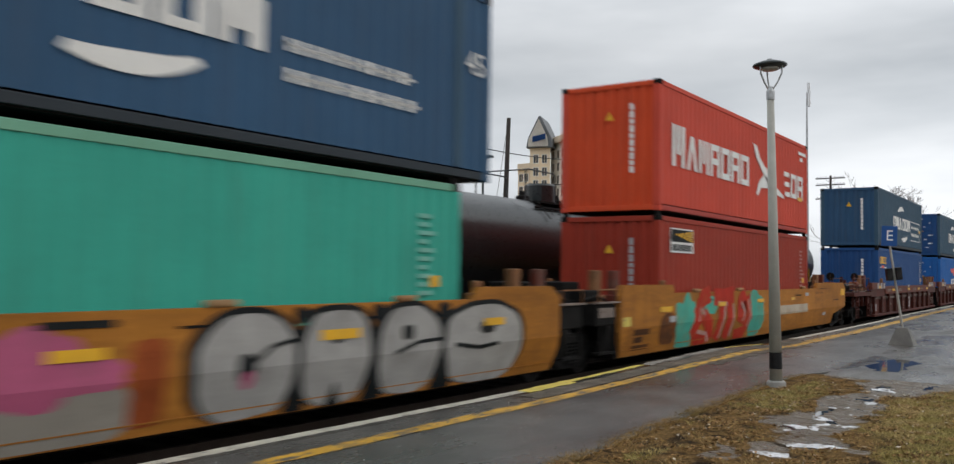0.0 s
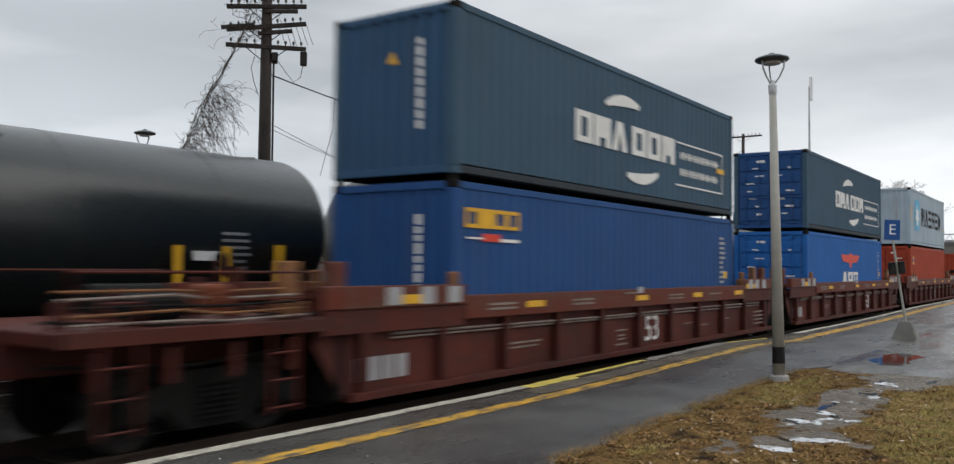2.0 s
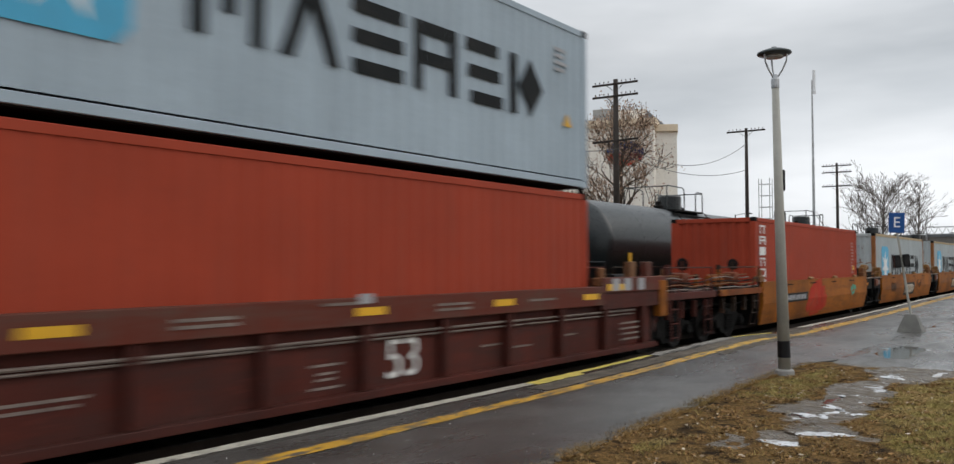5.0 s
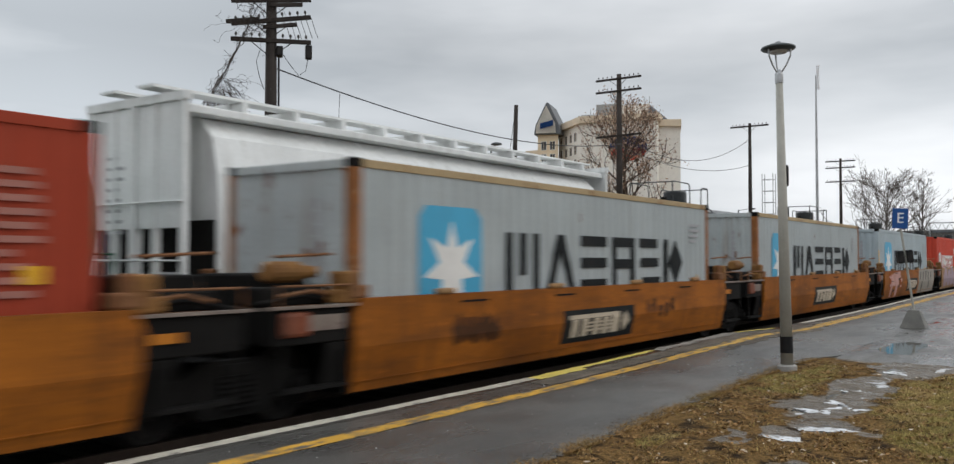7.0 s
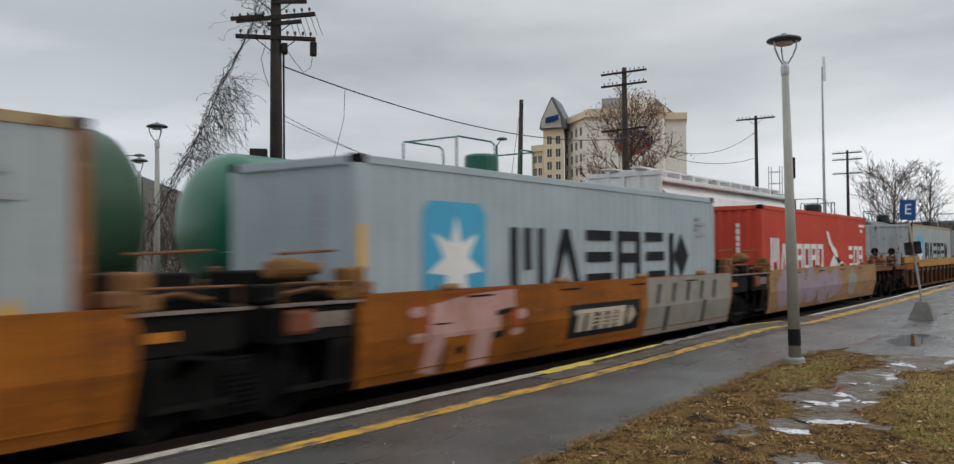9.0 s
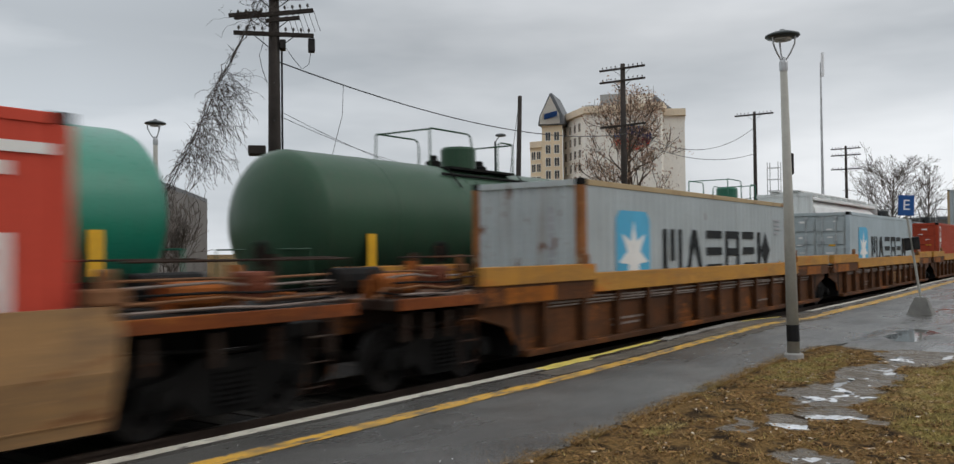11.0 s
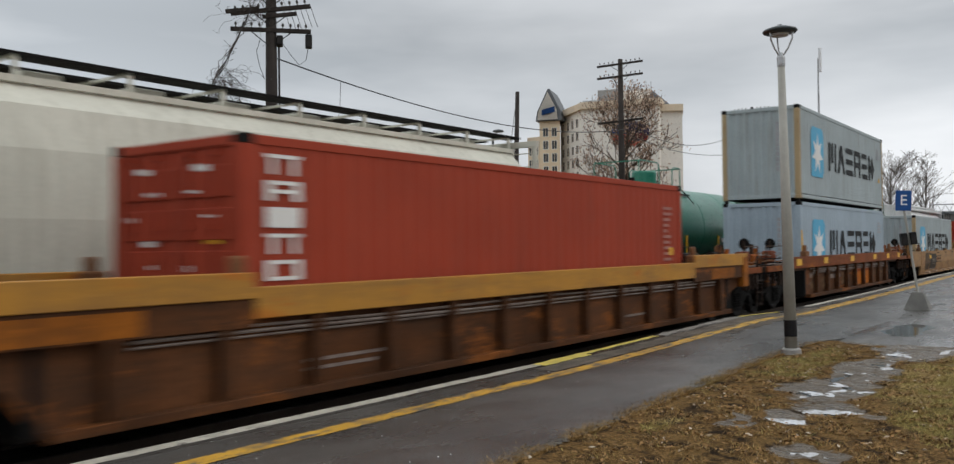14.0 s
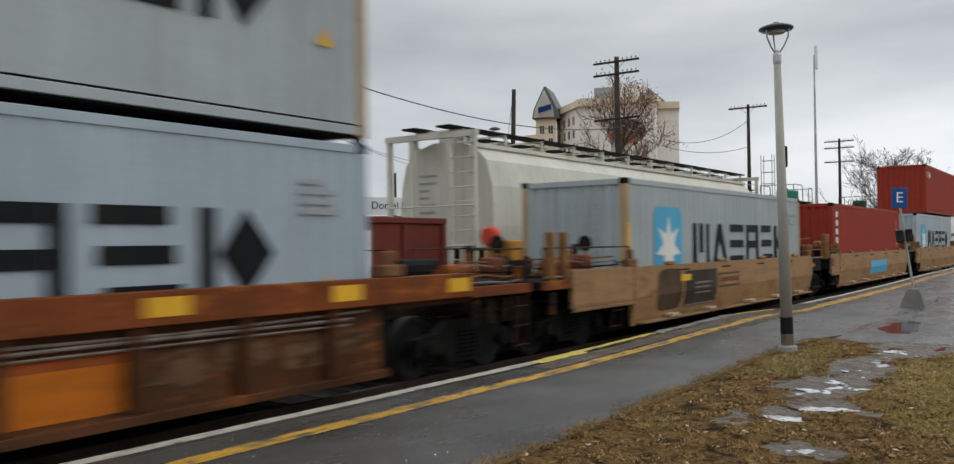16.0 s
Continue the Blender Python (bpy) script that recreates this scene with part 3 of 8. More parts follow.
solo("edge_line", strip(-20, 11.0, EDGE - 0.18, EDGE - 0.002, 0.009, 0.08, ragged=0.015), M["white_paint"], (0, 0, 0), "scuffed white paint along the platform edge", "painted line", kind="structure")
solo("edge_line_yellow", strip(11.0, 12.4, EDGE - 0.24, EDGE - 0.002, 0.009, 0.06, ragged=0.06), M["lemon_paint"], (0, 0, 0), "chipped pale yellow paint on the platform edge", "painted line", kind="structure")
solo("edge_line_yellow_thin", strip(12.4, 15.2, EDGE - 0.13, EDGE - 0.002, 0.009, 0.08, ragged=0.035), M["lemon_paint"], (0, 0, 0), "pale yellow paint on the platform edge", "painted line", kind="structure")
solo("edge_line_worn", strip(15.3, 19.6, EDGE - 0.2, EDGE - 0.002, 0.009, 0.08, ragged=0.08), M["nose_stone"], (0, 0, 0), "bare concrete platform edge, paint worn off", "painted line", kind="structure")
solo("edge_line_yellow_far", strip(19.8, 22.6, EDGE - 0.1, EDGE - 0.002, 0.009, ragged=0.01), M["lemon_paint"], (0, 0, 0), "pale yellow paint on the platform edge", "painted line", kind="structure")
solo("edge_line_far", strip(25.0, 150, EDGE - 0.2, EDGE - 0.002, 0.009, 1.0), M["white_paint"], (0, 0, 0), "scuffed white paint along the platform edge", "painted line", kind="structure")
solo("safety_line", strip(-20, 15.5, 5.95, 6.175, 0.006, 0.08, ragged=0.025), M["yellow_paint"], (0, 0, 0), "worn yellow safety line on the platform", "painted line", kind="structure")
solo("safety_line_worn", strip(15.5, 22.0, 5.96, 6.2, 0.006, 0.08, ragged=0.07), M["yellow_worn"], (0, 0, 0), "broken yellow safety line over a repaired patch", "painted line", kind="structure")
solo("safety_line_far", strip(22.0, 140, 5.98, 6.32, 0.006, 0.5, ragged=0.04), M["yellow_paint"], (0, 0, 0), "worn yellow safety line on the platform", "painted line", kind="structure")

solo("platform_patch", strip(10.6, 24.5, 6.24, EDGE - 0.27, 0.0065, 0.1, ragged=0.05), M["crumbled"], (0, 0, 0), "crumbled brown-grey surface along the platform edge", "platform edge", kind="structure")
solo("platform_patch_low", strip(16.2, 23.0, 5.7, 5.94, 0.005, 0.1, ragged=0.12), M["crumbled"], (0, 0, 0), "broken asphalt beside the worn line", "platform edge", kind="structure")


def fringe():
    """A ragged rim of soil and crumbs washed from the lawn on to the asphalt."""
    rng = random.Random(19)
    bm = bmesh.new()
    for _ in range(2600):
        x = rng.uniform(4.5, 16.2)
        y = kerb_y(x) + abs(rng.gauss(0, 0.12)) - 0.03
        if noise.noise((x * 1.3, y * 2.0, 71)) < rng.uniform(-0.5, 0.5):
            continue
        r = rng.uniform(0.008, 0.035) * (1.5 if y < kerb_y(x) + 0.06 else 0.7)
        a = rng.uniform(0, 6.28)
        z = platform_z(x, y) + 0.002
        ring = [bm.verts.new((x + r * k * math.cos(a + q), y + r * 0.6 * k * math.sin(a + q), z)) for q, k in ((0, 1), (1.2, 0.7), (2.3, 1.1), (3.6, 0.8), (5.0, 0.9))]
        tip = bm.verts.new((x, y, z + r * 0.3))
        for i in range(5):
            bm.faces.new((ring[i], ring[(i + 1) % 5], tip))
    solo("soil_crumbs", bm, M["crumbled"], (0, 0, 0), "soil and crumbs washed on to the edge of the asphalt", "soil", kind="stuff")


fringe()


def blot(cx, cy, rx, ry, z, seed, turn=0.0, n=40, rough=0.35):
    """A flat patch with an uneven outline."""
    bm = bmesh.new()
    c = bm.verts.new((cx, cy, z))
    ring = []
    for k in range(n):
        a = 2 * math.pi * k / n
        r = 1 + rough * noise.noise((math.cos(a) * 1.6, math.sin(a) * 1.6, seed)) + 0.5 * rough * noise.noise((math.cos(a) * 4, math.sin(a) * 4, seed + 7))
        u, v = rx * r * math.cos(a), ry * r * math.sin(a)
        ring.append(bm.verts.new((cx + u * math.cos(turn) - v * math.sin(turn), cy + u * math.sin(turn) + v * math.cos(turn), z)))
    for k in range(n):
        bm.faces.new((c, ring[k], ring[(k + 1) % n]))
    return bm


def water_material():
    m, n, l, p = nodes_of("puddle_water")
    co = n.new("ShaderNodeTexCoord").outputs["Object"]
    p.inputs["Base Color"].default_value = (0.035, 0.033, 0.03, 1)
    p.inputs["Roughness"].default_value = 0.02
    p.inputs["IOR"].default_value = 1.5
    p.inputs["Specular IOR Level"].default_value = 0.8
    bp = n.new("ShaderNodeBump")
    bp.inputs["Strength"].default_value, bp.inputs["Distance"].default_value = 0.04, 0.01
    l.new(noise_node(n, l, co, 12.0), bp.inputs["Height"])
    l.new(bp.outputs["Normal"], p.inputs["Normal"])
    return m


M["water"] = water_material()
# the wide paved place past the grass; rain stands in its dips and in the mud
DIPS = ((18.9, 3.2, 1.5, 0.4), (22.0, 1.6, 2.2, 0.5), (27.5, 2.3, 3.0, 0.6), (17.4, 1.2, 1.2, 0.5), (20.5, 0.0, 2.0, 0.6), (33, 1.0, 4, 0.8))


def pavement_height(x, y):
    d = sum(math.exp(-((x - cx) / rx) ** 2 - ((y - cy) / ry) ** 2) for cx, cy, rx, ry in DIPS)
    return 0.006 + 0.008 * noise.noise((x * 0.5, y * 1.1, 2)) + 0.007 * noise.noise((x * 1.7, y * 3.0, 4)) + 0.004 * noise.noise((x * 2.4, y * 3.3, 9)) - 0.017 * d


solo("pavement", sheet([16.3 + 0.2 * i for i in range(100)] + [37 + i for i in range(12)] + [50, 70, 100, 150, 200], [-14, -9] + [-6 + 0.15 * i for i in range(66)] + [3.88, 4.2], lambda x, y: pavement_height(x, y) - max(0.0, y - 3.8) * 0.06 - max(0.0, 17.2 + 0.5 * noise.noise((y * 1.5, 3, 0)) - x) * 0.07), M["asphalt_old"], (0, 0, 0),
     "wet cracked asphalt beside the platform", "pavement", kind="structure")
solo("puddle", sheet([17.7, 30, 50], [-6, 0, 3.86], lambda x, y: -0.0015), M["water"], (0, 0, 0), "rain puddles on the asphalt mirroring the grey sky", "puddle", kind="structure")
solo("puddle_lawn", sheet([5.2, 10, 16.28], [-1.9, 1, 3.86], lambda x, y: -0.0465), M["water"], (0, 0, 0), "rain puddles in the mud mirroring the grey sky", "puddle", kind="structure")


# ice: pale colour painted in for bright sky glints on the wet mud
M["ice"] = surface("ice", (0.62, 0.64, 0.66), rough=0.3, var=0.2, scale=5, grain=22, bump=0.4, dirt=(0.1, 0.085, 0.065), dirty=0.3, gone=0.55, spec=0.5)
for cx, cy, rx, ry, seed in ((10.75, 2.75, 0.16, 0.2, 13), (11.1, 2.5, 0.1, 0.16, 15), (12.1, 2.6, 0.2, 0.14, 17), (12.6, 2.75, 0.16, 0.1, 19), (13.3, 2.5, 0.25, 0.14, 21), (15.0, 2.6, 0.3, 0.16, 23), (7.6, 2.05, 0.08, 0.14, 25), (10.4, 2.95, 0.08, 0.12, 27), (8.93, 2.6, 0.14, 0.26, 3), (9.62, 2.33, 0.15, 0.3, 5), (10.2, 2.55, 0.1, 0.16, 7), (11.5, 2.72, 0.14, 0.1, 9), (14.1, 2.45, 0.22, 0.2, 11)):
    solo("ice_patch", blot(cx, cy, rx, ry, -0.034, seed, 0.25, 72, 0.9), M["ice"], (0, 0, 0), "pale patch painted as a bright sky glint on the wet mud", "ice", "patches of melting ice")


def tufts(count, seed, place, hmin, hmax, material, name, label):
    """Blades of grass as thin bent triangles."""
    rng = random.Random(seed)
    vs, fs = [], []
    for _ in range(count):
        x, y, z = place(rng)
        a = rng.uniform(0, 6.28)
        h = rng.uniform(hmin, hmax)
        w = rng.uniform(0.002, 0.005)
        lx, ly = rng.gauss(0, 1.1) * h, rng.gauss(0, 1.1) * h
        i = len(vs)
        vs += [(x - w * math.cos(a), y - w * math.sin(a), z), (x + w * math.cos(a), y + w * math.sin(a), z), (x + lx, y + ly, z + h)]
        fs.append((i, i + 1, i + 2))
    me = bpy.data.meshes.new(name)
    me.from_pydata(vs, [], fs)
    me.materials.append(material)
    return tagged(new(name, me), label, "grass", kind="stuff")


def blade_material(name, a, b, patch=None):
    """Blades that differ one by one, and by patches where a third colour is given."""
    m, n, l, p = nodes_of(name)
    g = n.new("ShaderNodeNewGeometry")
    col = ramp_node(n, l, g.outputs["Random Per Island"], 0.0, 1.0, (*a, 1), (*b, 1))
    if patch:
        co = n.new("ShaderNodeTexCoord").outputs["Object"]
        col = blend_node(n, l, ramp_node(n, l, noise_node(n, l, co, 0.8, detail=5.0, rough=0.65), 0.53, 0.66), col, patch)
    l.new(col, p.inputs["Base Color"])
    p.inputs["Roughness"].default_value = 0.75
    p.inputs["Specular IOR Level"].default_value = 0.06
    return m


M["blade_dry"] = blade_material("blade_dry", (0.05, 0.025, 0.008), (0.46, 0.29, 0.115), (0.21, 0.145, 0.055))
M["blade_straw"] = blade_material("blade_straw", (0.3, 0.2, 0.1), (0.45, 0.33, 0.18))
M["blade_green"] = blade_material("blade_green", (0.08, 0.07, 0.018), (0.5, 0.41, 0.15), (0.52, 0.37, 0.17))


def bare(x, y):
    """Where mud lies and no grass grows."""
    return muddiness(x, y) > 0.3 + 0.6 * noise.noise((x * 4, y * 6, 2)) + 0.5 * noise.noise((x * 13, y * 17, 5)) or x > 16.2


def on_lawn(rng):
    while True:
        x = 4 + 11.6 * rng.random() ** 0.8
        y = rng.uniform(-2.0, 4.0)
        if not bare(x, y) and noise.noise((x * 3.3, y * 3.3, 8)) > rng.uniform(-0.2, 0.6):
            return x, y, ground_height(x, y) - 0.005


def on_verge(rng):
    while True:
        x = rng.uniform(7.0, 16.2)
        y = rng.uniform(-0.6, kerb_y(x))
        if lushness(x, y) + 0.5 * noise.noise((x * 3, y * 3, 62)) < rng.uniform(0.3, 1.0):
            continue
        if not bare(x, y):
            return x, y, ground_height(x, min(y, 4.2)) - 0.005


tufts(15000, 5, on_lawn, 0.012, 0.04, M["blade_straw"], "grass_straw", "scattered pale straw")
tufts(70000, 1, on_lawn, 0.01, 0.04, M["blade_dry"], "grass_dry", "dry brown winter grass blades")
tufts(7000, 3, on_lawn, 0.015, 0.045, M["blade_green"], "grass_thin", "thin green winter grass blades")
tufts(30000, 2, on_verge, 0.012, 0.05, M["blade_green"], "grass_green", "olive green winter grass in uneven patches")


def litter(count, seed, material, name, label, size):
    """Flat dead leaves and crumbs of turf lying on the lawn."""
    rng = random.Random(seed)
    vs, fs = [], []
    for _ in range(count):
        x, y, z = on_lawn(rng)
        a, w = rng.uniform(0, 6.28), size * rng.uniform(0.4, 1.0)
        c, s = math.cos(a), math.sin(a)
        i = len(vs)
        for u, v in ((-w, 0), (0, -w * 0.45), (w, 0), (0, w * 0.5)):
            vs.append((x + u * c - v * s, y + u * s + v * c, z + 0.012 + rng.uniform(0, 0.022)))
        fs.append((i, i + 1, i + 2, i + 3))
    me = bpy.data.meshes.new(name)
    me.from_pydata(vs, [], fs)
    me.materials.append(material)
    return tagged(new(name, me), label, "leaves", kind="stuff")


M["litter"] = blade_material("litter", (0.035, 0.018, 0.008), (0.36, 0.21, 0.09))
M["litter_pale"] = blade_material("litter_pale", (0.3, 0.22, 0.14), (0.6, 0.52, 0.42))
litter(12000, 31, M["litter"], "leaf_litter", "dark and rusty dead leaves trodden into the lawn", 0.03)
litter(900, 32, M["litter_pale"], "leaf_litter_pale", "a few pale wet leaves on the lawn", 0.035)


def on_edge(rng):
    while True:
        x = rng.uniform(4.0, 16.0)
        y = kerb_y(x) + abs(rng.gauss(0, 0.11)) - 0.08
        if noise.noise((x * 1.7, 2.0, 8)) > rng.uniform(-0.5, 0.4):
            return x, y, -0.005


tufts(24000, 7, on_edge, 0.008, 0.035, M["blade_dry"], "grass_edge", "dry grass creeping over the edge of the asphalt")

# ---- the near train ----
SPEED_NEAR, SPEED_FAR = 15.8, 9.47   # metres a second, towards and away from the camera's side
NEAR_THINGS, FAR_THINGS, NEAR_WHEELS, FAR_WHEELS = [], [], [], []


def wheelset_mesh():
    bm = bmesh.new()
    tube(bm, [(0, -0.9, 0), (0, 0.9, 0)], 0.08, 10)
    for s in (-1, 1):
        y = 0.72 * s
        prof = [(y - 0.065 * s, 0.10), (y - 0.05 * s, 0.40), (y - 0.065 * s, 0.455), (y + 0.045 * s, 0.455), (y + 0.065 * s, 0.445), (y + 0.06 * s, 0.38), (y + 0.02 * s, 0.33), (y + 0.03 * s, 0.13), (y + 0.07 * s, 0.10)]
        lathe(bm, prof, "y", 20)
        for k in range(4):
            a = k * math.pi / 2
            box(bm, 0.24 * math.cos(a) - 0.03, 0.24 * math.cos(a) + 0.03, y + (0.03 if s > 0 else -0.075), y + (0.075 if s > 0 else -0.03), 0.24 * math.sin(a) - 0.03, 0.24 * math.sin(a) + 0.03)
    return bm


def sideframe_mesh():
    bm = bmesh.new()
    out = [(-1.2, 0.36), (-1.15, 0.6), (-0.75, 0.66), (-0.45, 0.82), (0.45, 0.82), (0.75, 0.66), (1.15, 0.6), (1.2, 0.36), (1.0, 0.34), (0.72, 0.46), (0.42, 0.2), (-0.42, 0.2), (-0.72, 0.46), (-1.0, 0.34)]
    f = [bm.verts.new((x, -0.07, z)) for x, z in out]
    b = [bm.verts.new((x, 0.07, z)) for x, z in out]
    bm.faces.new(f)
    bm.faces.new(b[::-1])
    for i in range(len(out)):
        bm.faces.new((f[i], b[i], b[(i + 1) % len(out)], f[(i + 1) % len(out)]))
    for sx in (-0.16, 0.0, 0.16):
        lathe(bm, [(0.3 + 0.03 * k, 0.06 if k % 2 else 0.075) for k in range(13)], "z", 8, (sx, -0.09, 0))
    for sx in (-0.89, 0.89):
        lathe(bm, [(-0.17, 0.06), (-0.16, 0.11), (-0.06, 0.12)], "y", 12, (sx, 0, 0.457))
    return bm


def add_truck(car, x, wheels):
    """A two-axle truck under a wagon."""
    truck = part("truck", boxes((-0.2, 0.2, -1.1, 1.1, 0.5, 0.78), (-0.9, 0.9, -0.08, 0.08, 0.42, 0.5), bevel=0.02), M["underframe"], car, "black greasy steel truck")
    truck.location = (x, 0, 0)
    for y in (-1.0, 1.0):
        shared("sideframe", "side_frame", sideframe_mesh, M["underframe"], truck, (0, y, 0))
    for dx in (-0.89, 0.89):
        wheels.append(shared("wheelset", "wheelset", wheelset_mesh, M["wheel_steel"], truck, (dx, 0, 0.457), "worn steel wheels on an axle", smooth=False))
    return truck


def side_plate(outline, y, thick=0.09):
    bm = bmesh.new()
    s = 1 if y > 0 else -1
    f = [bm.verts.new((x, y, z)) for x, z in outline]
    b = [bm.verts.new((x, y - s * thick, z)) for x, z in outline]
    bm.faces.new(f if s < 0 else f[::-1])
    bm.faces.new(b[::-1] if s < 0 else b)
    n = len(outline)
    for i in range(n):
        q = (f[i], b[i], b[(i + 1) % n], f[(i + 1) % n])
        bm.faces.new(q if s > 0 else q[::-1])
    return bm


HALF = 1.5


def stanchions(car, x0, x1, deck, material, n=3):
    """Hand rails, ladders, steps and brake gear on the open end of a wagon."""
    for y in (-1.4, 1.4):
        part("hand_rail", tubes(([(x0 + 0.1, y, deck), (x0 + 0.1, y, deck + 0.55), (x1 - 0.1, y, deck + 0.55), (x1 - 0.1, y, deck)], 0.017), sides=6), material, car)
    xm = (x0 + x1) / 2
    for off in (-0.32, 0.32):
        c = xm + off * (x1 - x0)
        lines = []
        for dx in (-0.2, 0.2):
            lines.append(([(c + dx, -1.46, 0.3), (c + dx, -1.46, deck + 0.3)], 0.018))
        for k in range(5):
            z = 0.36 + k * 0.3
            lines.append(([(c - 0.2, -1.46, z), (c + 0.2, -1.46, z)], 0.014))
        if material == M["w_brown"] or off > 0:
            part("ladder", tubes(*lines, sides=6), material, car, "steel grab-iron ladder")
    for k in range(4):
        x = x0 + (k + 0.5) * (x1 - x0) / 4
        part("deck_bracket", boxes((x - 0.04, x + 0.04, -1.4, -1.3, 0.75, deck - 0.19)), material, car)
        part("gear_post", boxes((x - 0.05, x + 0.05, -0.75 + 0.3 * (k % 2), -0.65 + 0.3 * (k % 2), deck, deck + 0.25 + 0.12 * k)), material if k % 2 or material == M["w_brown"] else M["rust_orange"], car)
        part("gear_lever", tubes(([(x - 0.3, -1.1 + 0.2 * k, deck + 0.02), (x, -1.05 + 0.2 * k, deck + 0.14), (x + 0.35, -1.0 + 0.2 * k, deck + 0.1)], 0.026), sides=6), material if material == M["w_brown"] else M["rust_orange"] if k % 2 else M["rust_brown"], car)
    for k in range(5):
        z, y = deck + 0.06 + 0.075 * k, -1.36 + 0.07 * k
        part("pipe_run", tubes(([(x0 + 0.15, y, z), (xm - 0.2, y + 0.04, z + 0.03 * (k % 2)), (xm + 0.25, y - 0.03, z - 0.02), (x1 - 0.12, y + 0.02, z)], 0.017), sides=6), (M["stencil_faded"], M["rust_brown"], M["underframe"])[k % 3], car, "thin pipe along the deck")
    part("valve_box", boxes((xm + 0.15, xm + 0.5, -1.2, -0.9, deck + 0.1, deck + 0.42), (xm + 0.25, xm + 0.4, -1.24, -1.2, deck + 0.2, deck + 0.32), bevel=0.04), M["red_gear"], car, "rust-red valve box")
    part("deck_angle", boxes((x0, x1, -1.475, -1.423, deck - 0.14, deck + 0.01), bevel=0.008), M["w_redrust"] if material != M["w_brown"] else material, car, "rusty edge of the deck")
    part("brake_cylinder", tubes(([(xm - 0.6, -0.8, deck + 0.17), (xm + 0.1, -0.8, deck + 0.17)], 0.16), sides=12), M["underframe"] if material == M["w_brown"] else M["rust_orange"], car)
    part("air_reservoir", tubes(([(xm - 0.2, 0.45, deck + 0.2), (xm + 0.8, 0.45, deck + 0.2)], 0.2), sides=12), M["underframe"], car)
    part("brake_stand", tubes(([(xm + 0.45, -1.05, deck), (xm + 0.45, -1.05, deck + 0.7)], 0.025), sides=6), material, car)
    part("brake_wheel", lathe(bmesh.new(), [(-0.01, 0.13), (0.01, 0.15), (0.02, 0.12)], "x", 14, (xm + 0.47, -1.05, deck + 0.62)), M["underframe"], car, "hand brake wheel")
    for z in (deck + 0.09, deck - 0.32):
        part("air_hose", tubes(([(x0, -1.1, z), (xm, -1.16, z - 0.1), (x1, -1.1, z)], 0.02), sides=6), M["underframe"], car)


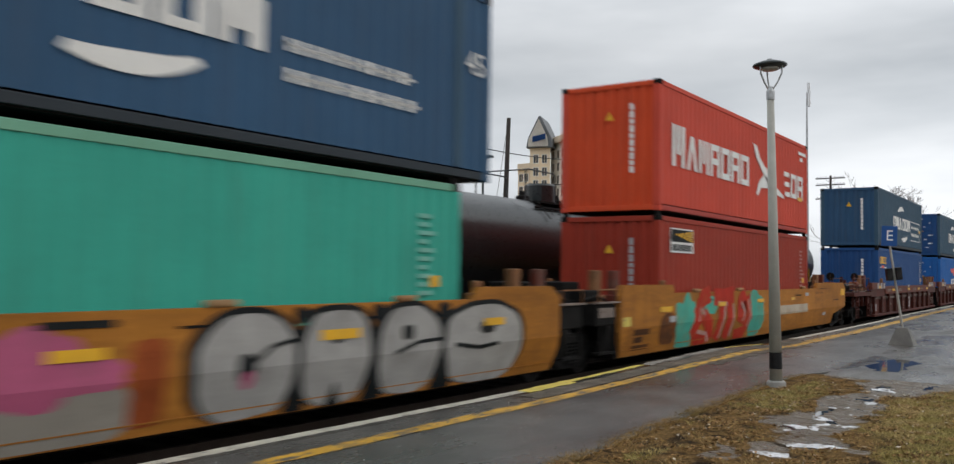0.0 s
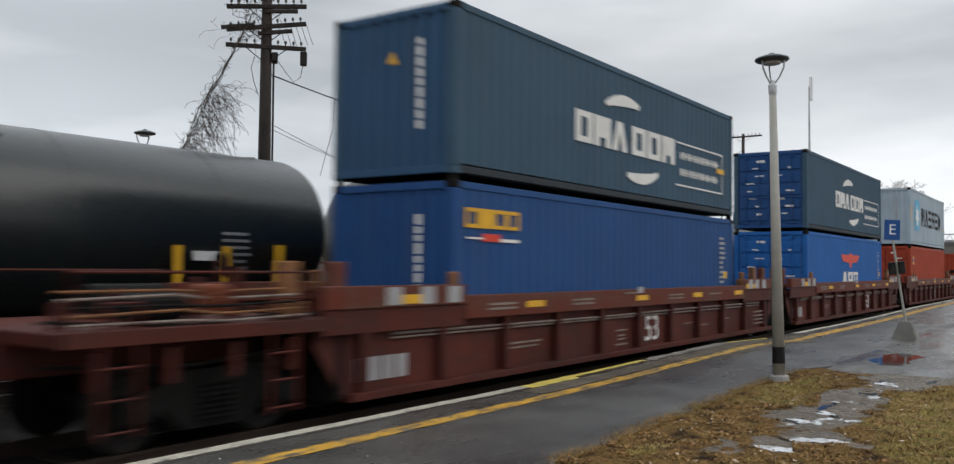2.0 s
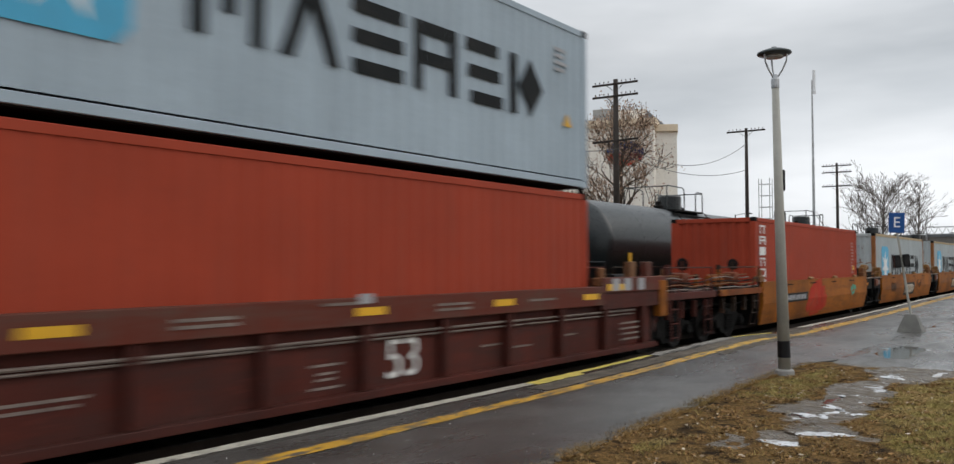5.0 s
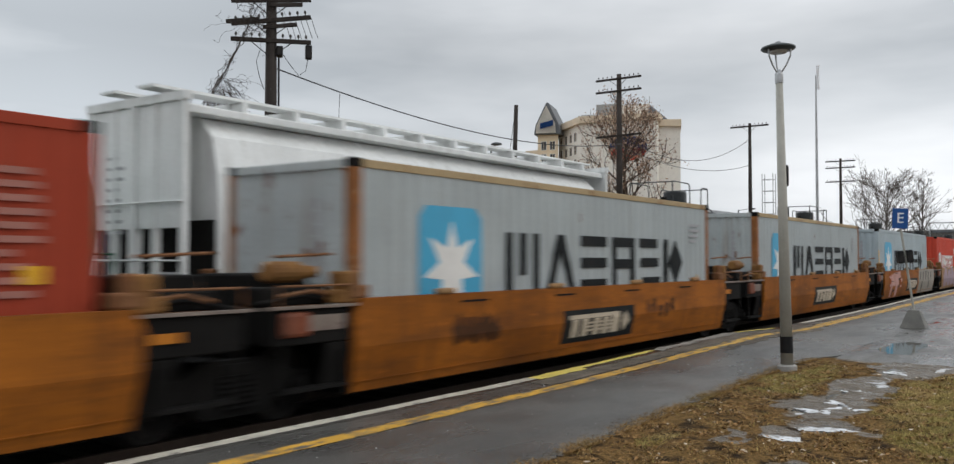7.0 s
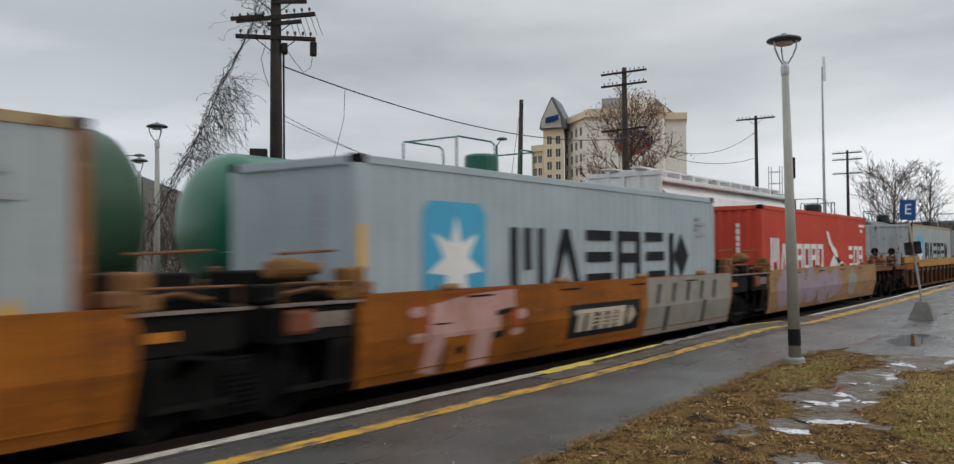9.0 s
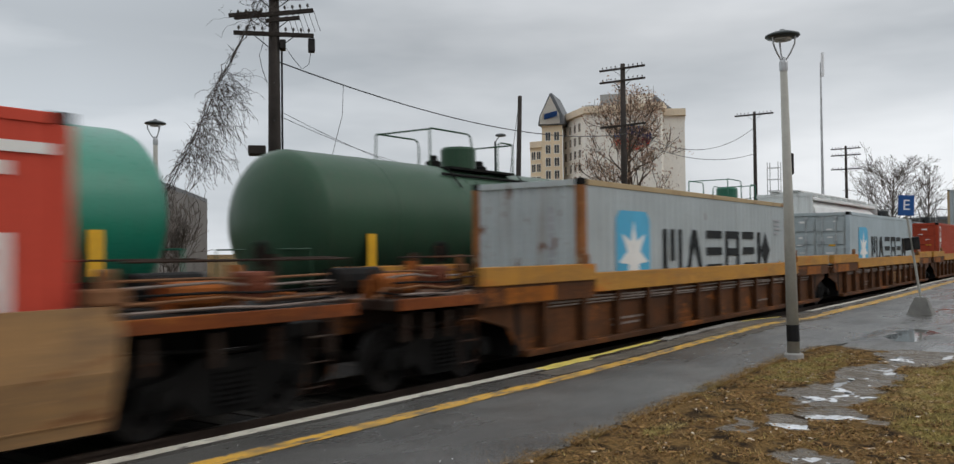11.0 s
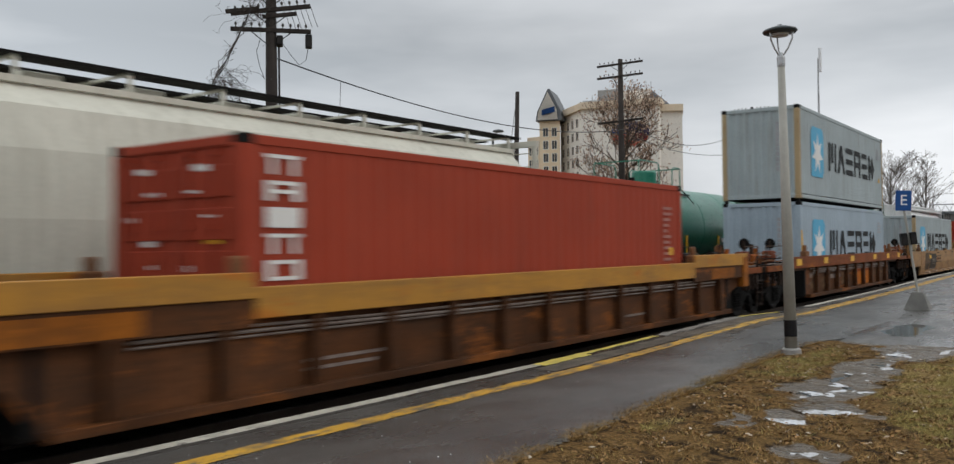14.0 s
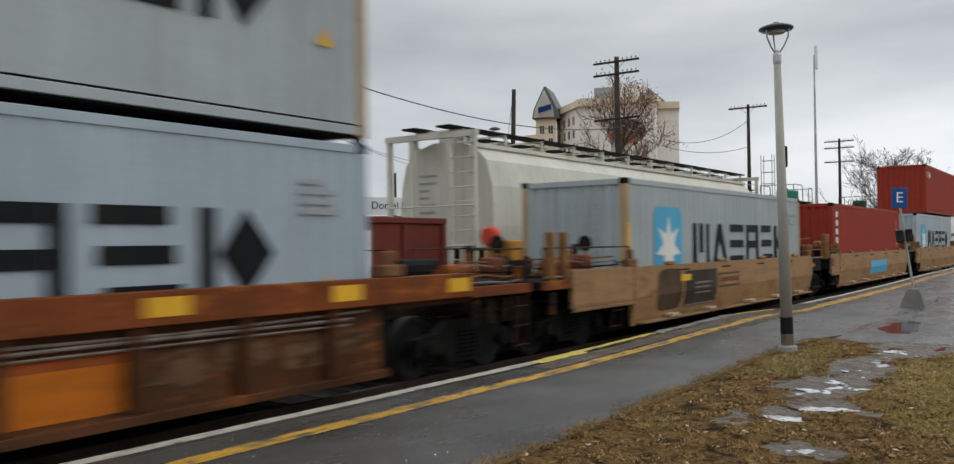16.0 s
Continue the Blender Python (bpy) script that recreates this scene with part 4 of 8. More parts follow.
def well_car(s, paint_key, style, ends, label, chord_key=None, left_deck=0.0, right_deck=0.0, trucks=(), nose=0.0):
    """One unit of a well wagon. s: its middle along the train; ends: half lengths of the side's bottom and top; decks: open end platforms past the side."""
    car = thing("well_car", (s, Y_NEAR, RAIL), label, "well car", "well cars of the near train")
    low, high = ends
    mt = M[paint_key]
    chord = M[chord_key or paint_key]
    for sy in (-1, 1):
        y = HALF * sy
        if style == "ribbed":
            skin = HALF - 0.16
            ends_o = [(low + 0.35, 0.75), (high, 0.95), (high, 1.28)] if high - low < 1.5 and low > 7 else [(low, 1.1), (high, 1.1), (high, 1.28)]
            part("side_sheet", side_plate([(-low, 0.27), (low, 0.27)] + ends_o + [(-x, z) for x, z in ends_o[::-1]], skin * sy, 0.03), mt, car, "dented steel side sheet")
            part("bottom_chord", boxes((-low, low, min(skin * sy, y), max(skin * sy, y), 0.27, 0.37), bevel=0.01), mt, car)
            step, off = (1.62, -0.14) if paint_key == "w_brown" else (1.3, 0.0)
            k = int((low - 0.1) / step) + 1
            for i in range(-k, k + 1):
                if abs(i * step + off) > low - 0.05:
                    continue
                shared("rib", "rib", lambda: boxes((-0.06, 0.06, -0.06, 0.06, 0.373, 1.18), bevel=0.008), mt, car, (i * step + off, (HALF - 0.085) * sy, 0))
            raised = 6.15 if high > 8.2 else high
            part("top_chord", boxes((-raised + 0.002, raised - 0.002, min(y, y - 0.16 * sy), max(y, y - 0.16 * sy), 1.183, 1.52), bevel=0.012), chord, car, "steel top chord of the side")
            if high > 8.2:
                for sx in (-1, 1):
                    part("end_chord", boxes((min(sx * raised, sx * high), max(sx * raised, sx * high), min(y, y - 0.16 * sy), max(y, y - 0.16 * sy), 1.4, 1.68), bevel=0.012), chord, car, "raised end of the top chord")
                    if sx > 0 and right_deck:
                        part("end_post", boxes((min(sx * (high - 0.34), sx * (high + 0.012)), max(sx * (high - 0.34), sx * (high + 0.012)), min(y + 0.015 * sy, y - 0.15 * sy), max(y + 0.015 * sy, y - 0.15 * sy), 0.86, 1.6), bevel=0.02), M["w_orange"], car, "worn ochre end post")
                    part("end_sheet", boxes((min(sx * raised, sx * high), max(sx * raised, sx * high), min(y - 0.03 * sy, y - 0.07 * sy), max(y - 0.03 * sy, y - 0.07 * sy), 1.1, 1.398)), mt, car)
            if paint_key == "w_rust":
                part("pipe", tubes(([(-low * 0.95, y - 0.11 * sy, 1.13), (-low * 0.5, y - 0.1 * sy, 1.09), (0, y - 0.11 * sy, 1.12), (low * 0.5, y - 0.1 * sy, 1.08), (low * 0.95, y - 0.11 * sy, 1.12)], 0.018), sides=6), M["stencil_faded"], car, "pale brake pipe")
            part("pipe", tubes(([(-low * 0.9, y - 0.1 * sy, 1.06), (-low * 0.2, y - 0.1 * sy, 1.03), (low * 0.3, y - 0.1 * sy, 1.05), (low * 0.9, y - 0.1 * sy, 1.04)], 0.02), ([(-low * 0.9, y - 0.12 * sy, 1.0), (low * 0.9, y - 0.12 * sy, 0.97)], 0.015), sides=6), M["stencil_faded"], car, "thin brake pipe")
        else:
            bump = [(-high, 0.3), (high, 0.3), (high, 1.45)]
            if high > 8:
                bump = [(-low, 0.3), (low, 0.3), (low + 0.15, 0.62), (high + nose, 0.8 if not nose else 0.86), (high + nose, 1.52), (high + nose - 0.3, 1.7), (6.2, 1.7), (6.05, 1.52), (-5.9, 1.52), (-6.0, 1.7), (-high + 0.1, 1.7), (-high, 1.5), (-high, 0.8), (-low - 0.1, 0.62)]
            else:
                bump = [(-high, 0.3), (high, 0.3), (high + 0.06, 1.25), (high - 0.05, 1.45), (-high + 0.05, 1.45), (-high - 0.06, 1.25)]
            part("side_sheet", side_plate(bump, y, 0.1), mt, car, "smooth painted steel side")
            part("weld_seam", boxes((-low, low, min(y, y + 0.012 * sy), max(y, y + 0.012 * sy), 0.42, 0.435)), mt, car)
            for x in (-4.6, -1.55, 1.5, 4.5):
                part("side_lug", boxes((x - 0.2, x + 0.2, min(y - 0.07 * sy, y + 0.03 * sy), max(y - 0.07 * sy, y + 0.03 * sy), (1.45 if high < 8 else 1.52), (1.53 if high < 8 else 1.6)), bevel=0.03), M["w_tan"], car, "pale worn lug on the top edge")
            for i in range(-4, 5):
                if abs(i) % 2 == 1:
                    part("side_slot", boxes((i * 1.3 - 0.32, i * 1.3 + 0.32, min(y, y + 0.008 * sy), max(y, y + 0.008 * sy), 1.32, 1.35)), M["underframe"], car)
    part("floor", boxes((-low, low, -1.3, 1.3, 0.27, 0.325)), M["underframe"], car)
    for sx in (-1, 1):
        e = low + 0.02
        part("bulkhead", boxes((min(sx * e, sx * (e + 0.12)), max(sx * e, sx * (e + 0.12)), -1.35, 1.35, 0.3, 1.35)), M["underframe"], car)
        deck = left_deck if sx < 0 else right_deck
        if high > 8:
            part("end_deck", boxes((min(sx * (low + 0.15), sx * (high - 0.01)), max(sx * (low + 0.15), sx * (high - 0.01)), -1.38, 1.38, 1.2, 1.3)), mt, car)
        if high > 8 and paint_key != "w_rust":
            for dx, key in ((-0.45, "rust_brown"), (0.35, "w_chord")):
                x = sx * (high - 0.3) + dx
                part("guide_post", boxes((x - 0.14, x + 0.14, -1.1, -0.95, 1.31, 1.98), (x - 0.2, x + 0.2, -1.15, -0.9, 1.31, 1.5), bevel=0.02), M[key], car, "rusty upright guide post")
        if style == "smooth" and deck == 0:
            a, b = sorted((sx * (high + 0.07), sx * (high + (1.3 if high < 8 else 0.9))))
            part("end_sill", boxes((a, b, -1.44, 1.44, 0.95, 1.36), (a, b, -0.4, 0.4, 0.5, 0.95), bevel=0.02), M["underframe"], car, "black steel end sill")
            part("end_step", boxes((a + 0.1, b - 0.1, -1.47, -1.3, 0.42, 0.46), (a + 0.1, a + 0.14, -1.47, -1.43, 0.46, 0.95), (b - 0.14, b - 0.1, -1.47, -1.43, 0.46, 0.95)), M["underframe"], car, "black steel step")
            part("grab_rail", tubes(([(a + 0.05, -1.47, 1.36), (a + 0.05, -1.47, 1.62), (b - 0.05, -1.47, 1.62), (b - 0.05, -1.47, 1.36)], 0.016), sides=6), M["rust_brown"], car, "rusty grab rail")
            if sx < 0:
                part("number_plate", boxes((b - 0.72, b - 0.12, -1.455, -1.442, 1.1, 1.28)), M["stencil_faded"], car, "worn pale plate with no readable print")
            part("rusty_casting", lathe(bmesh.new(), [(a + 0.25, 0.02), (a + 0.25, 0.17), (b - 0.35, 0.17), (b - 0.35, 0.02)], "x", 14, (0, -1.2, 1.22)), M["rust_brown"], car, "round rusty end casting")
            part("coupler_pocket", boxes((a + 0.1, b - 0.1, -1.15, -0.8, 1.37, 1.6), (a + 0.3, b + 0.1, -0.6, 0.2, 1.37, 1.75), bevel=0.03), M["underframe"], car, "black steel end gear")
            part("deck_edge", boxes((a - 0.1, b + 0.1, -1.49, -1.42, 1.362, 1.395)), M["stencil_faded"], car, "worn pale edge of the end deck")
            part("end_skirt", boxes((b - 0.4, b, -1.43, -1.38, 0.4, 0.948) if sx < 0 else (a, a + 0.4, -1.43, -1.38, 0.4, 0.948), bevel=0.02), M["underframe"], car, "black steel skirt plate")
            if high < 8:
                lo_x, hi_x = sorted((sx * (high + 0.2), sx * (high + 1.0)))
                if sx < 0:
                    part("brake_cylinder", lathe(bmesh.new(), [(lo_x, 0.02), (lo_x, 0.1), (lo_x + 0.06, 0.13), (hi_x - 0.3, 0.13), (hi_x - 0.26, 0.09), (hi_x, 0.07), (hi_x, 0.02)], "x", 16, (0, -0.95, 1.77)), M["ochre_gear"], car, "tan brake cylinder")
                    part("valve_box", boxes((lo_x - 0.2, lo_x + 0.22, -1.5, -1.2, 1.04, 1.33), bevel=0.05), M["red_gear"], car, "rust-red valve box")
                part("pipe_run", tubes(([(lo_x - 0.1, -1.3, 1.5), (lo_x + 0.4, -1.34, 1.56), (hi_x, -1.3, 1.48)], 0.025), ([(lo_x, -1.1, 1.95), (hi_x + 0.1, -1.15, 1.99)], 0.02), sides=6), M["rust_brown"], car, "rusty pipes")
                e = sx * (high + 0.12)
                part("corner_bracket", boxes((e - 0.1, e + 0.1, -1.46, -1.2, 1.4, 1.78), (e - 0.2, e + 0.2, -1.44, -1.25, 1.4, 1.56), bevel=0.03), M["ochre_gear"], car, "ochre corner bracket")
                if sx > 0:
                    part("end_reflector", boxes((high + 0.15, high + 0.5, -1.462, -1.441, 1.1, 1.2)), M["patch_dull"], car, "dirty orange reflector")
            part("hose", tubes(([(a, -1.2, 1.42), ((a + b) / 2, -1.25, 1.5), (b, -1.2, 1.4)], 0.03), sides=6), M["underframe"], car)
        if deck > 0:
            a, b = sorted((sx * high, sx * (high + deck)))
            part("end_platform", boxes((a, b, -1.42, 1.42, 1.16, 1.3), (a, b, -0.35, 0.35, 0.8, 1.16), bevel=0.015), mt if paint_key == "w_brown" else M["w_dark"] if style == "ribbed" else M["underframe"], car, "open end platform over the truck")
            stanchions(car, a, b, 1.3, mt if paint_key == "w_brown" else M["w_dark"])
            part("coupler", boxes((min(sx * (high + deck), sx * (high + deck + 0.55)), max(sx * (high + deck), sx * (high + deck + 0.55)), -0.14, 0.14, 0.78, 1.0), bevel=0.03), M["underframe"], car, "black steel coupler")
    # corner guides that hold the box
    for sx in (-1, 1):
        for sy in (-1, 1):
            shared("guide", "corner_guide", lambda: boxes((-0.09, 0.09, -0.05, 0.05, 0.0, 0.34), (-0.2, 0.2, -0.09, 0.09, 0.0, 0.16), bevel=0.03), M["rust_brown"], car, (sx * 6.3, 1.37 * sy, 1.45 if style != "ribbed" else 1.52), "rusty corner guide")
    for t in trucks:
        add_truck(car, t, NEAR_WHEELS)
    NEAR_THINGS.append(car)
    return car


def corrugated(x0, x1, z0, z1, y, pitch, depth, flat=0.3):
    """A folded sheet in the x-z plane; the folds go back from y by depth (towards +y)."""
    bm = bmesh.new()
    n = max(2, round((x1 - x0) / pitch))
    p = (x1 - x0) / n
    cols = []
    for i in range(n):
        a = x0 + i * p
        cols += [(a, 0), (a + p * flat, 0), (a + p * 0.5, depth), (a + p * (0.5 + flat), depth)]
    cols.append((x1, 0))
    lo = [bm.verts.new((x, y + d, z0)) for x, d in cols]
    hi = [bm.verts.new((x, y + d, z1)) for x, d in cols]
    for i in range(len(cols) - 1):
        bm.faces.new((lo[i], lo[i + 1], hi[i + 1], hi[i]))
    return bm


TURN_END = Matrix.Rotation(radians(-90), 4, "Z")     # a sheet facing -y turns to face -x
HALF_TURN = Matrix.Rotation(radians(180), 4, "Z")
CW = 1.219
H_STD, H_HIGH = 2.591, 2.896


def door_leaf(w, h):
    bm = bmesh.new()
    box(bm, -w / 2, w / 2, -0.02, 0.03, 0, h, 0.01)
    n = 5
    for i in range(n):
        z = 0.12 + i * (h - 0.2) / n
        box(bm, -w / 2 + 0.06, w / 2 - 0.06, -0.05, -0.018, z, z + (h - 0.2) / n - 0.12, 0.012)
    return bm


def lock_bar(h):
    bm = bmesh.new()
    tube(bm, [(0, -0.085, 0.02), (0, -0.085, h - 0.02)], 0.017, 8)
    for z in (0.06, h * 0.34, h * 0.66, h - 0.06):
        box(bm, -0.05, 0.05, -0.1, -0.045, z - 0.035, z + 0.035)
    box(bm, -0.02, 0.4, -0.105, -0.085, h * 0.38, h * 0.38 + 0.035)
    return bm


def container(s, z, length, h, side_key, label, end_key=None, rail_key=None, doors=False, post_key=None, bottom_key=None):
    """A shipping container. s: its middle along the train; z: its underside above the platform."""
    c = thing("shipping_container", (s, Y_NEAR, z), label, "shipping container", "containers of the near train")
    L = length / 2
    a, b = 0.16, h - 0.12
    mt, me_, mr = M[side_key], M[end_key or side_key], M[rail_key or side_key]
    mp = M[post_key or side_key]
    k = (length, h)
    shared(("side",) + k, "side_wall", lambda: corrugated(-L + 0.15, L - 0.15, a, b, -CW + 0.012, 0.29, 0.022), mt, c, label="folded steel side wall")
    shared(("side",) + k, "side_wall", lambda: None, mt, c, turn=HALF_TURN)
    shared(("roof",) + k, "roof", lambda: boxes((-L + 0.1, L - 0.1, -CW + 0.05, CW - 0.05, h - 0.05, h - 0.02)), mt, c)
    shared(("floor",) + k, "floor", lambda: boxes((-L + 0.1, L - 0.1, -CW + 0.05, CW - 0.05, 0.0, 0.15)), M["underframe"], c)
    for t in (Matrix(), HALF_TURN):
        shared(("top",) + k, "top_rail", lambda: boxes((-L + 0.18, L - 0.18, -CW + 0.004, -CW + 0.07, h - 0.122, h - 0.015), bevel=0.008), mr, c, turn=t)
        shared(("bottom",) + k, "bottom_rail", lambda: boxes((-L + 0.18, L - 0.18, -CW + 0.004, -CW + 0.06, 0.02, 0.134), bevel=0.008), M[bottom_key] if bottom_key else mr, c, turn=t)
    for sx in (-1, 1):
        for sy in (-1, 1):
            shared(("post", h), "corner_post", lambda: boxes((-0.08, 0.08, -0.08, 0.08, 0.119, h - 0.119), bevel=0.012), mp, c, (sx * (L - 0.083), sy * (CW - 0.083), 0))
            for zz in (0.0, h - 0.118):
                shared("casting", "corner_casting", lambda: boxes((-0.089, 0.089, -0.081, 0.081, 0, 0.118), bevel=0.014), M["underframe"] if zz else mp, c, (sx * (L - 0.089), sy * (CW - 0.081), zz))
    for sx in (-1, 1):
        turn = TURN_END if sx < 0 else TURN_END @ HALF_TURN
        shared(("sill", 1), "end_sill", lambda: boxes((-CW + 0.165, CW - 0.165, 0.0, 0.07, 0.02, 0.14), bevel=0.006), me_, c, (sx * (L - 0.006), 0, 0), turn=turn)
        shared(("header", h), "end_header", lambda: boxes((-CW + 0.165, CW - 0.165, 0.0, 0.07, h - 0.13, h - 0.015), bevel=0.006), me_, c, (sx * (L - 0.006), 0, 0), turn=turn)
        if doors and sx < 0:
            hd = h - 0.28
            for u in (-1, 1):
                leaf = shared(("leaf", h), "door_leaf", lambda: door_leaf(1.03, hd), me_, c, (-L + 0.06, -u * 0.525, 0.145), turn=TURN_END, label="closed steel container door")
                for v in (-0.27, 0.2):
                    shared(("bar", h), "lock_bar", lambda: lock_bar(hd), M["galvanised"] if "grey" in (end_key or side_key) else me_, leaf, (v, 0, 0), label="painted lock bar with handle")
                rng = random.Random(int(s * 7) + u)
                for i in range(8):
                    zz = hd * (0.93 - i * 0.11)
                    w, x = rng.uniform(0.1, 0.3), rng.uniform(-0.4, 0.12)
                    mark = bmesh.new()
                    slab(mark, rect(x, x + w, zz - rng.uniform(0.03, 0.08), zz), -0.054)
                    part("stencil_mark", mark, M["mark_yellow"] if i == 3 and u > 0 else M["letter_white"], leaf, "small stencilled mark")
        else:
            shared(("end", h), "end_wall", lambda: corrugated(-CW + 0.16, CW - 0.16, 0.138, h - 0.128, 0.02, 0.25, 0.045), me_, c, (sx * L, 0, 0), turn=turn, label="folded steel end wall")
    if z > 1:
        for sx in (-1, 1):
            for sy in (-1, 1):
                shared("lock", "twist_lock", lambda: boxes((-0.06, 0.06, -0.05, 0.05, -0.089, 0.0), bevel=0.006), M["underframe"], c, (sx * 6.0, sy * (CW - 0.09), 0))
    NEAR_THINGS.append(c)
    return c


def on_side(c, name, shapes, key, label="", lift=0.0):
    """Flat painted shapes on the side that faces the platform, in metres from the container's near end and its underside."""
    if name == "emblem" and len(shapes) > 1:
        for o in shapes:
            on_side(c, name, [o], key, label, lift)
        return None
    bm = bmesh.new()
    for o in shapes:
        slab(bm, o, -CW + 0.002 - lift)
    return part(name, bm, M[key], c, label)


def glyph(kind, x0, x1, z0, z1, t=0.2):
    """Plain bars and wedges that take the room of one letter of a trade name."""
    w, h = x1 - x0, z1 - z0
    s, v = w * t, min(h * 0.19, w * t)
    if kind == "bars":
        return [rect(x0, x1, z0 + (h - v) * q, z0 + (h - v) * q + v) for q in (0, 0.5, 1)]
    if kind == "steps":
        return [rect(x0, x1 - w * 0.14, z1 - v, z1), rect(x0 + w * 0.07, x1 - w * 0.07, z0 + (h - v) / 2, z0 + (h + v) / 2), rect(x0 + w * 0.14, x1, z0, z0 + v)]
    if kind == "peak":
        return [[(x0, z0), (x0 + s * 1.1, z0), (x0 + w / 2, z0 + h * 0.72), (x1 - s * 1.1, z0), (x1, z0), (x0 + w / 2 + s * 0.6, z1), (x0 + w / 2 - s * 0.6, z1)]]
    if kind == "pair":
        return [rect(x0, x0 + s, z0, z1), rect(x1 - s, x1, z0, z1), rect(x0 + w / 2 - s / 2, x0 + w / 2 + s / 2, z0 + h * 0.3, z1)]
    if kind == "block":
        return [rect(x0, x0 + s, z0, z1), rect(x1 - s, x1, z0, z1), rect(x0 + s * 1.05, x1 - s * 1.05, z1 - v, z1), rect(x0 + s * 1.05, x1 - s * 1.05, z0 + h * 0.38, z0 + h * 0.38 + v)]
    if kind == "arrow":
        m = z0 + h * 0.5
        return [rect(x0, x0 + s, z0, z1), [(x0 + s * 1.3, m), (x0 + (w + s) * 0.5, z0), (x1, m), (x0 + (w + s) * 0.5, z1)]]
    if kind == "ring":
        return [rect(x0, x0 + s, z0, z1), rect(x1 - s, x1, z0, z1), rect(x0 + s * 1.05, x1 - s * 1.05, z1 - v, z1), rect(x0 + s * 1.05, x1 - s * 1.05, z0, z0 + v)]
    if kind == "tee":
        return [rect(x0, x1, z1 - v, z1), rect(x0 + w * 0.12, x0 + w * 0.12 + s * 0.7, z0, z1 - v * 1.1), rect(x1 - w * 0.12 - s * 0.7, x1 - w * 0.12, z0, z1 - v * 1.1)]
    return [rect(x0, x1, z0, z1)]


def word(kinds, x0, x1, z0, z1, gap=0.18, t=0.2):
    n = len(kinds)
    w = (x1 - x0) / (n - gap * (1 if n > 1 else 0))
    out = []
    for i, k in enumerate(kinds):
        a = x0 + i * w
        out += glyph(k, a, a + w * (1 - gap), z0, z1, t)
    return out


def shift(shapes, dx, dz=0.0):
    return [[(x + dx, z + dz) for x, z in o] for o in shapes]


def star(cx, cz, r, points=7, inner=0.45):
    out = []
    for k in range(points * 2):
        a = math.pi / 2 + k * math.pi / points
        q = r if k % 2 == 0 else r * inner
        out.append((cx + q * math.cos(a), cz + q * math.sin(a)))
    return out


def small_marks(c, L, h, x, key, seed, rows=5, w=0.7):
    """Unreadable lines of small print as plain bars."""
    rng = random.Random(seed)
    on_side(c, "small_print", [rect(x - L, x - L + rng.uniform(0.4, 1.0) * w, h - 0.55 - i * 0.12, h - 0.55 - i * 0.12 + 0.06) for i in range(rows)], key, "small stencilled print")


def end_marks(c, L, h, key, seed, y=0.55):
    """A column of small print on the end wall, and a warning mark."""
    rng = random.Random(seed)
    bm = bmesh.new()
    z = h - 0.5
    while z > h * 0.32:
        d = rng.uniform(0.09, 0.16)
        slab(bm, rect(y - 0.05, y + 0.05, z - d, z), -0.004)
        z -= d + 0.03
    ob = part("end_print", bm, M[key], c, "column of small white print")
    ob.matrix_basis = Matrix.Translation((-L + 0.018, 0, 0)) @ TURN_END


STAR_LINE = ("pair", "peak", "bars", "block", "steps", "arrow")


def grey_box(s, z, key="c_grey", label="pale grey steel container with star emblem on blue", doors=False, end_key=None, seed=0, yellow=False):
    L = 6.096
    c = container(s, z, 12.192, H_HIGH, key, label, doors=doors, end_key=end_key or ("c_grey_end" if key == "c_grey_old" else None), post_key="rust_post" if key == "c_grey_old" else "c_grey_rust" if key == "c_grey_dull" else None, rail_key="c_grey_rust" if key == "c_grey_old" else None)
    sq = [(1.3 - L, 0.75), (2.62 - L, 0.75), (2.8 - L, 0.93), (2.8 - L, 2.2), (2.62 - L, 2.36), (1.45 - L, 2.36), (1.3 - L, 2.2)]
    on_side(c, "logo_panel", [sq], "star_blue", "sky-blue painted square")
    on_side(c, "logo_star", [star(2.05 - L, 1.5, 0.66)], "letter_white", "white seven-pointed star", lift=0.005)
    on_side(c, "trade_lettering", word(STAR_LINE, 3.48 - L, 10.6 - L, 1.06, 2.03), "black", "tall black painted shapes")
    small_marks(c, L, H_HIGH, 11.0, "letter_grey", seed, 4)
    on_side(c, "warning_mark", [[(11.3 - L, 1.05), (11.6 - L, 1.05), (11.45 - L, 1.28)]], "mark_yellow")
    if not doors:
        end_marks(c, L, H_HIGH, "letter_grey", seed)
    if yellow:
        on_side(c, "height_mark", [rect(0.02 - L, 0.14 - L, 1.2, 2.0)], "mark_yellow", "yellow height mark", lift=0.006)
    return c


LOW, UP = 0.12, 3.105

